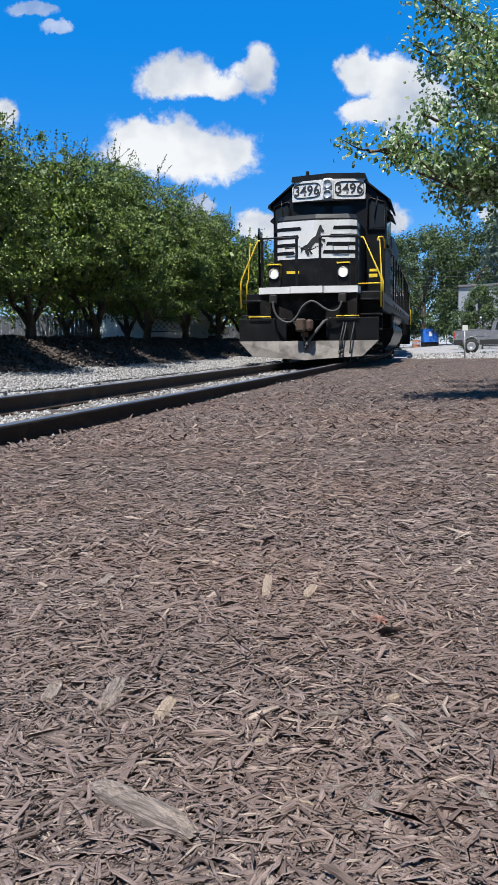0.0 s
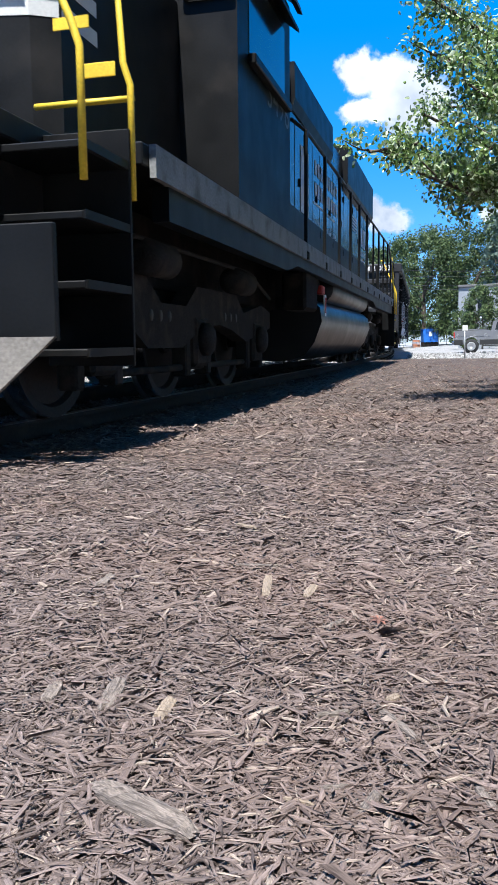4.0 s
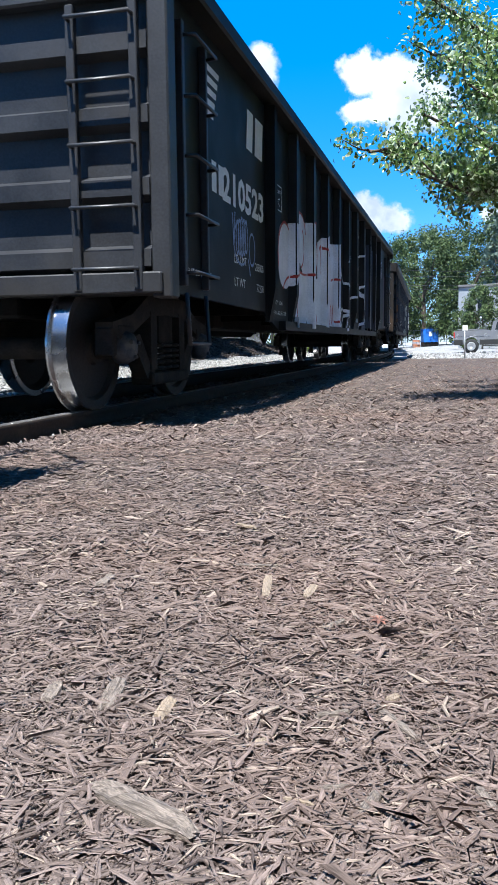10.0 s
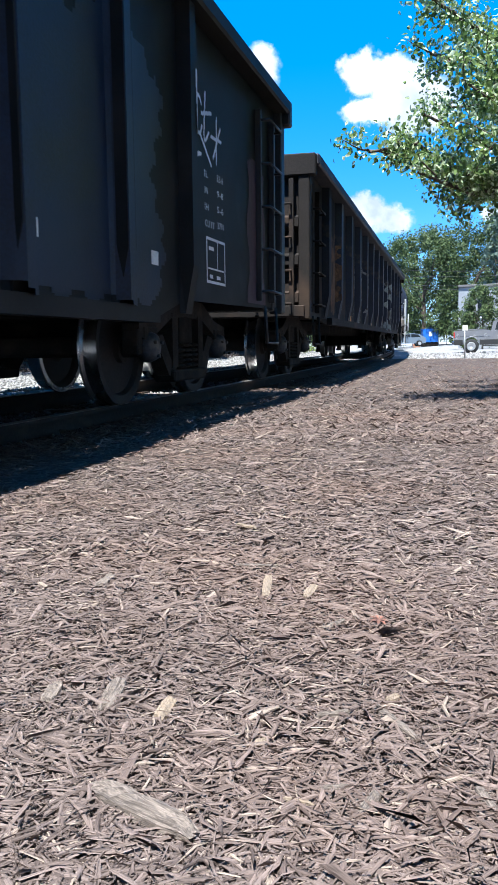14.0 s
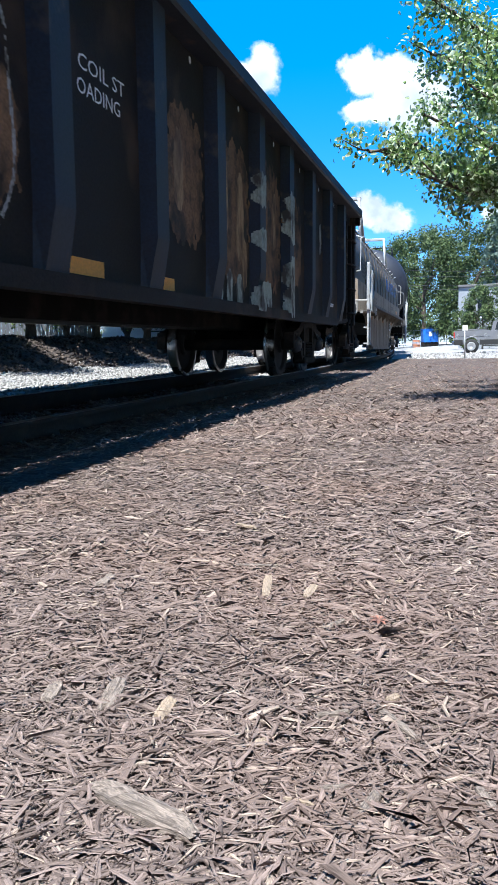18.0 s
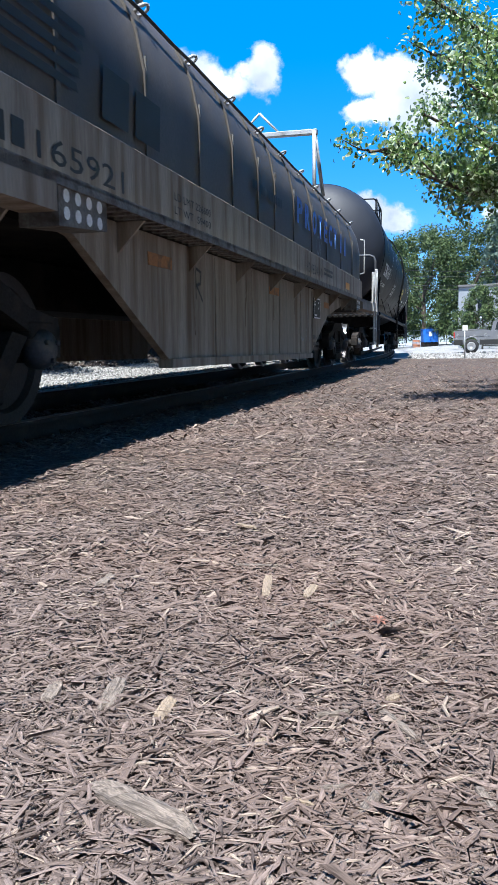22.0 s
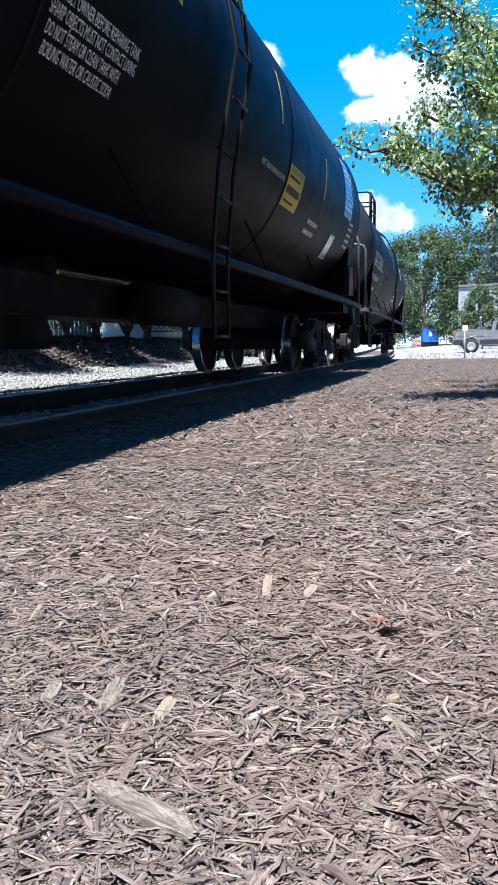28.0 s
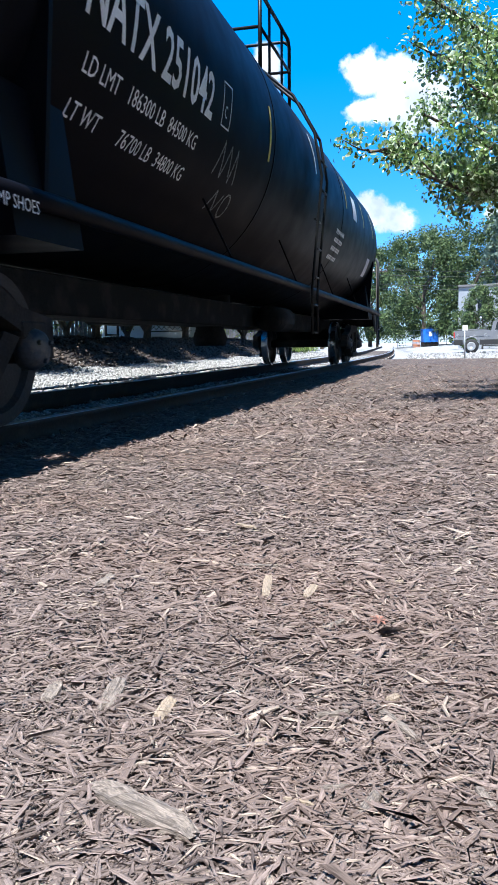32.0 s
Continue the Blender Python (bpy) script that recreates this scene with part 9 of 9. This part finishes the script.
for y in (-0.704, 0.704):
    for poly in ([(-1.5, 1.02), (-0.42, 1.0), (-0.42, 1.36), (-1.15, 1.31)], [(-0.32, 1.0), (0.95, 0.98), (0.30, 1.30), (-0.32, 1.36)]):
        bm = bmesh.new()
        prism(bm, poly, "y", y - 0.006, y + 0.006)
        part("side_window", tidy(bm), GLASSD, cb)
for x, m, nm in ((2.06, LENS, "headlight"), (-2.05, RED, "tail_light")):
    for y in (-0.62, 0.62):
        bm = bmesh.new()
        cell(bm, x - 0.06, x + 0.04, y - 0.16, y + 0.16, 0.62, 0.76, 0.02)
        part(nm, bm, m, car)
for x in (-1.35, 1.35):
    for y in (-0.76, 0.76):
        road_wheel(car, x, y, 0.31, 0.2, SILVER)

skip = thing("dumpster", "bright blue steel dumpster with a pale notice", "dumpster", pose(21.6, 95.5, lot_z(21.6, 95.5) + 0.36) @ Matrix.Scale(1.19, 4))
bm = bmesh.new()
prism(bm, [(-0.7, 0.12), (0.7, 0.12), (0.75, 1.25), (0.62, 1.38), (-0.62, 1.38), (-0.75, 1.25)], "y", -0.6, 0.6)
body = part("body", tidy(bm), BLUE_BIN, skip)
for x in (-0.35, 0.0, 0.35):
    bm = bmesh.new()
    cell(bm, x - 0.03, x + 0.03, -0.64, -0.60, 0.15, 1.2)
    part("rib", bm, BLUE_BIN, skip)
bm = bmesh.new()
cell(bm, -0.2, 0.12, -0.655, -0.645, 0.7, 1.15)
part("notice", bm, WHITE, skip)
bm = bmesh.new()
cell(bm, -0.78, 0.78, -0.62, 0.66, 1.375, 1.42, 0.015)
part("lid", bm, BLUE_BIN, skip)
bm = bmesh.new()
cell(bm, -0.72, 0.72, -0.55, 0.55, -0.32, 0.13)
part("skid", bm, UNDER, skip)
sack = thing("rubbish_sack", "dark blue rubbish sacks heaped on a dumpster", "rubbish sack", pose(21.8, 95.5, lot_z(21.6, 95.5) + 2.05) @ Matrix.Scale(1.19, 4))
bm = bmesh.new()
m = bmesh.new()
bmesh.ops.create_icosphere(m, subdivisions=2, radius=0.24)
for v in m.verts:
    v.co *= 1 + 0.5 * noise.noise(v.co * 7)
    v.co.z = v.co.z * 0.8 + 0.18
merge(bm, m)
part("sack", bm, material("dark_blue_plastic", (0.02, 0.04, 0.16), 0.4, vary=0.2), sack)

sign = thing("sign_post", "thin steel post with a pale sign plate", "sign", pose(7.3, 27.0, -0.34))
bm = bmesh.new()
rod(bm, (0, 0, 0), (-0.02, 0, 1.22), 0.022, 8)
part("post", bm, GALV, sign)
bm = bmesh.new()
cell(bm, -0.10, 0.08, -0.03, -0.022, 1.12, 1.3, 0.004)
part("plate", bm, WHITE, sign)

net = thing("barrier_net", "orange plastic barrier netting on stakes", "barrier", pose(20.2, 96.2, lot_z(20, 96)) @ Matrix.Scale(1.19, 4))
for k in range(6):
    bm = bmesh.new()
    cell(bm, -0.38, 0.38, -0.01, 0.01, 0.02 + k * 0.13, 0.10 + k * 0.13)
    part("net_band", bm, ORANGE_NET, net)
for x in (-0.38, 0.0, 0.38):
    bm = bmesh.new()
    rod(bm, (x, 0.02, 0), (x, 0.02, 0.9), 0.03, 6)
    part("stake", bm, GALV, net)
wire_fence = thing("wire_fence", "galvanised wire fence with slim posts", "fence", pose(7, 99.0, lot_z(20, 99)))
for k in range(14):
    x = 11.5 + k * 1.0
    bm = bmesh.new()
    rod(bm, (x, 0, 0), (x, 0, 2.1), 0.035, 6)
    part("post", bm, GALV, wire_fence)
for z in (0.3, 0.9, 1.5, 2.05):
    bm = bmesh.new()
    rod(bm, (11.5, 0, z), (24.5, 0, z), 0.02, 5)
    part("wire", bm, GALV, wire_fence)

building = thing("white_building", "pale grey two-storey building behind young trees", "building", pose(18.45, 70.5, 0.3, 0, 0, -17))
bm = bmesh.new()
cell(bm, 0.0, 16, 0, 10, -0.5, 4.75)
part("wall", bm, material("pale_grey_render", (0.27, 0.285, 0.30), 0.8, vary=0.1, scale=0.6, grain=20), building)
bm = bmesh.new()
cell(bm, -0.05, 16.1, -0.15, 10.1, 4.75, 4.95, 0.03)
part("roof", bm, ROOF, building)
for k in range(5):
    bm = bmesh.new()
    cell(bm, 1.6 + k * 2.8, 2.9 + k * 2.8, -0.03, 0.02, 2.2, 3.9)
    w = part("window", bm, GLASSD, building)
    bm = bmesh.new()
    cell(bm, 1.5 + k * 2.8, 3.0 + k * 2.8, -0.08, -0.0, 2.06, 2.19)
    part("sill", bm, SIDING, w)

for x, y, h in ((13.9, 86.0, 9.0), (37.0, 84.0, 9.5)):
    pole = thing("utility_pole", "brown timber utility pole with crossarm", "utility pole", pose(x, y, -0.35))
    bm = bmesh.new()
    rod(bm, (0, 0, 0), (0, 0, h), 0.15, 10, 0.1)
    part("mast", bm, BARK, pole)
    bm = bmesh.new()
    cell(bm, -1.1, 1.1, -0.06, 0.06, h - 0.8, h - 0.66)
    part("crossarm", bm, BARK, pole)
    for k in range(4):
        bm = bmesh.new()
        turned(bm, [(0.05, h - 0.66), (0.07, h - 0.6), (0.04, h - 0.5), (0.01, h - 0.48)], 8, "z", (-1.0 + k * 0.66, 0, 0))
        part("insulator", bm, GALV, pole)
for k, (z0, z1) in enumerate(((8.2, 8.5), (7.6, 8.0), (6.6, 7.2), (6.2, 6.9))):
    bm = bmesh.new()
    pts = [(13.9 + 23.1 * i / 10, 86.0 - 2 * i / 10, z0 + (z1 - z0) * i / 10 - 0.7 * math.sin(math.pi * i / 10)) for i in range(11)]
    bent(bm, pts, 0.025, 5)
    solid("power_line", bm, BARS, "thin sagging overhead power line", "power line", None, "power lines")
    bm = bmesh.new()
    pts = [(13.9 - 40 * i / 10, 86.0 + 10 * i / 10, z0 - 0.9 * math.sin(math.pi * i / 10)) for i in range(11)]
    bent(bm, pts, 0.025, 5)
    solid("power_line", bm, BARS, "thin sagging overhead power line", "power line", None, "power lines")

# parked vehicle deep in the shade behind the trees
van = thing("parked_car", "dark car parked in the shade behind the trees", "car", facing_track(14.5, -10.5) @ pose(0, 0, 0.02, 0, 0, 90))
bm = bmesh.new()
prism(bm, [(-2.2, 0.3), (-2.25, 0.8), (-1.3, 0.95), (-0.8, 1.45), (0.9, 1.45), (1.5, 0.98), (2.2, 0.85), (2.25, 0.4)], "y", -0.88, 0.88)
part("body", tidy(bm), BLACK, van)
for x in (-1.35, 1.35):
    for y in (-0.78, 0.78):
        road_wheel(van, x, y, 0.33, 0.2, SILVER)

# ---- clouds: soft glowing sheets far off, sunlight and shade painted in, drifting slowly ----
DRIFT = []


def cloud(px, pz, width, tall, blobs, seed, y=1500.0, soft=0.4, drift=12.0, dens=1.0, turn=0.0):
    m = bpy.data.materials.new("cloud_vapour")
    m.use_nodes = True
    t = m.node_tree
    n, l = t.nodes, t.links
    n.remove(n["Principled BSDF"])
    co = n.new("ShaderNodeTexCoord")
    nz = n.new("ShaderNodeTexNoise")
    nz.inputs["Scale"].default_value, nz.inputs["Detail"].default_value, nz.inputs["Roughness"].default_value = 5.0, 8.0, 0.6
    mp = n.new("ShaderNodeMapping")
    mp.inputs["Location"].default_value = (seed * 3.7, seed * 1.9, seed)
    mp.inputs["Scale"].default_value = (width / tall, 1, 1)
    l.new(co.outputs["UV"], mp.inputs["Vector"])
    l.new(mp.outputs[0], nz.inputs["Vector"])
    wc = n.new("ShaderNodeTexNoise")
    wc.inputs["Scale"].default_value, wc.inputs["Detail"].default_value, wc.inputs["Roughness"].default_value = 3.2, 9.0, 0.6
    l.new(mp.outputs[0], wc.inputs["Vector"])
    w1 = n.new("ShaderNodeVectorMath")
    w1.operation = "SUBTRACT"
    w1.inputs[1].default_value = (0.5, 0.5, 0.5)
    l.new(wc.outputs["Color"], w1.inputs[0])
    w2 = n.new("ShaderNodeVectorMath")
    w2.operation = "MULTIPLY_ADD"
    w2.inputs[1].default_value = (0.34 * tall / width, 0.34, 0)
    l.new(w1.outputs[0], w2.inputs[0])
    l.new(co.outputs["UV"], w2.inputs[2])
    field = None
    for cx, cy, rx, ry in blobs:
        mm = n.new("ShaderNodeMapping")
        mm.inputs["Location"].default_value = (-cx / rx, -cy / ry, 0)
        mm.inputs["Scale"].default_value = (1 / rx, 1 / ry, 0)
        l.new(w2.outputs[0], mm.inputs["Vector"])
        ln = n.new("ShaderNodeVectorMath")
        ln.operation = "LENGTH"
        l.new(mm.outputs[0], ln.inputs[0])
        if field is None:
            field = ln.outputs["Value"]
        else:
            mn = n.new("ShaderNodeMath")
            mn.operation = "SMOOTH_MIN"
            mn.inputs[2].default_value = 0.25
            l.new(field, mn.inputs[0])
            l.new(ln.outputs["Value"], mn.inputs[1])
            field = mn.outputs[0]
    off = n.new("ShaderNodeMath")
    off.operation = "MULTIPLY_ADD"
    l.new(nz.outputs["Fac"], off.inputs[0])
    off.inputs[1].default_value, off.inputs[2].default_value = -1.0, 0.5
    add = n.new("ShaderNodeMath")
    add.operation = "ADD"
    l.new(field, add.inputs[0])
    l.new(off.outputs[0], add.inputs[1])
    al = n.new("ShaderNodeMapRange")
    al.interpolation_type = "SMOOTHSTEP"
    al.inputs["From Min"].default_value, al.inputs["From Max"].default_value = 1.0 + soft * 0.62, 1.0 - soft * 0.62
    al.inputs["To Max"].default_value = dens
    l.new(add.outputs[0], al.inputs["Value"])
    sh = n.new("ShaderNodeMapRange")
    sh.inputs["From Min"].default_value, sh.inputs["From Max"].default_value = 0.35, 0.65
    n2 = n.new("ShaderNodeTexNoise")
    n2.inputs["Scale"].default_value, n2.inputs["Detail"].default_value = 1.6, 5.0
    l.new(mp.outputs[0], n2.inputs["Vector"])
    l.new(n2.outputs["Fac"], sh.inputs["Value"])
    mixc = n.new("ShaderNodeMix")
    mixc.data_type = "RGBA"
    l.new(sh.outputs[0], mixc.inputs["Factor"])
    # grey-blue to white stands for the cloud's shaded and sunlit parts
    mixc.inputs["A"].default_value, mixc.inputs["B"].default_value = (0.50, 0.56, 0.68, 1), (1.0, 1.0, 1.0, 1)
    em = n.new("ShaderNodeEmission")
    em.inputs["Strength"].default_value = CLOUD_GLOW
    l.new(mixc.outputs["Result"], em.inputs["Color"])
    tr = n.new("ShaderNodeBsdfTransparent")
    mx = n.new("ShaderNodeMixShader")
    l.new(al.outputs[0], mx.inputs[0])
    l.new(tr.outputs[0], mx.inputs[1])
    l.new(em.outputs[0], mx.inputs[2])
    l.new(mx.outputs[0], n["Material Output"].inputs["Surface"])
    data = bpy.data.meshes.new("cloud")
    w, h = width / 2, tall / 2
    data.from_pydata([(-w, -h, 0), (w, -h, 0), (w, h, 0), (-w, h, 0)], [], [(0, 1, 2, 3)])
    uv = data.uv_layers.new()
    for i, c in enumerate(((0, 0), (1, 0), (1, 1), (0, 1))):
        uv.data[i].uv = c
    data.materials.append(m)
    ob = new("cloud", data)
    ob.visible_shadow = False
    tagged(ob, "white cumulus cloud drifting in a blue sky", "cloud", "clouds", "structure")
    DRIFT.append((ob, (px, y + 4.0 * seed, pz), drift, turn))


CLOUD_GLOW = 0.56
cloud(-102.5, 368.5, 434.0, 206.3, [(0.476, 0.418, 0.286, 0.236), (0.357, 0.523, 0.190, 0.205), (0.619, 0.386, 0.190, 0.205), (0.310, 0.445, 0.167, 0.136)], 1, soft=0.36, dens=1)
cloud(-52.9, 484.1, 337.8, 185.1, [(0.333, 0.500, 0.188, 0.190), (0.50, 0.420, 0.19, 0.13), (0.742, 0.520, 0.10, 0.24), (0.242, 0.450, 0.15, 0.15)], 2, soft=0.42, dens=1)
cloud(284.7, 452.5, 303.2, 215.7, [(0.433, 0.609, 0.233, 0.196), (0.567, 0.435, 0.250, 0.261), (0.300, 0.326, 0.150, 0.104), (0.267, 0.652, 0.127, 0.165)], 3, soft=0.36, dens=1)
cloud(-433.1, 430.0, 127.7, 104.1, [(0.458, 0.473, 0.250, 0.273)], 4, soft=0.42, dens=1)
cloud(-333.5, 595.5, 185.4, 109.4, [(0.278, 0.625, 0.250, 0.117), (0.528, 0.333, 0.167, 0.117)], 5, soft=0.35, dens=0.55)
cloud(38.4, 222.1, 187.9, 126.4, [(0.417, 0.500, 0.233, 0.215), (0.667, 0.462, 0.167, 0.154)], 6, soft=0.42, dens=1)
cloud(244.5, 237.6, 185.6, 126.1, [(0.333, 0.577, 0.250, 0.215), (0.611, 0.423, 0.222, 0.185)], 7, soft=0.42, dens=1)
cloud(-73.5, 259.7, 126.1, 97.1, [(0.433, 0.500, 0.217, 0.220)], 8, soft=0.25, dens=0.8)
cloud(486.6, 232.4, 111.8, 87.7, [(0.455, 0.533, 0.364, 0.200)], 9, soft=0.25, dens=0.9)
# unseen glowing cumulus added round the sky, giving the shade whiter fill light
for k, (turn, px, pz, wd, tl) in enumerate(((70, 0, 700, 900, 420), (110, 100, 520, 800, 360), (150, -100, 900, 1000, 500), (190, 0, 560, 900, 380), (235, 50, 800, 900, 460), (280, -80, 600, 900, 400), (-35, 0, 900, 700, 380), (40, 200, 1100, 900, 480), (320, 0, 1500, 1100, 600), (130, 0, 1900, 1200, 700))):
    cloud(px, pz, wd, tl, [(0.40, 0.46, 0.26, 0.22), (0.60, 0.52, 0.22, 0.26), (0.30, 0.42, 0.18, 0.14)], 20 + k, soft=0.4, turn=-turn)


# ---- what moves ----
def motions():
    times = [i / 2 for i in range(65)]
    for ob, c, half in CARS:
        walk(ob, [(t, car_pose(c - float(glide(t, GO_T, GO_D)), half)) for t in times])
    steps = [i / 6 for i in range(193)]
    gone = [float(glide(t, GO_T, GO_D)) for t in steps]
    for ws, y, r in SPIN:
        walk(ws, [(t, pose(0, y, r, math.degrees(d / r), 0, 0)) for t, d in zip(steps, gone)])
    road = [(0.0, 76.3, -0.03), (13.3, 21.1, -0.03), (15.0, 14.0, 0.0), (17.0, 5.7, -0.28), (32.0, -56.5, -0.3)]
    walk(car, [(t, pose(x, 92.0, z, 0, 0, 180)) for t, x, z in road])
    for ob, at, drift, turn in DRIFT:
        walk(ob, [(t, pose(0, 0, 0, 0, 0, turn) @ pose(at[0] + d, at[1], at[2], 90, 0, 0)) for t, d in ((0.0, 0.0), (32.0, drift))])


motions()
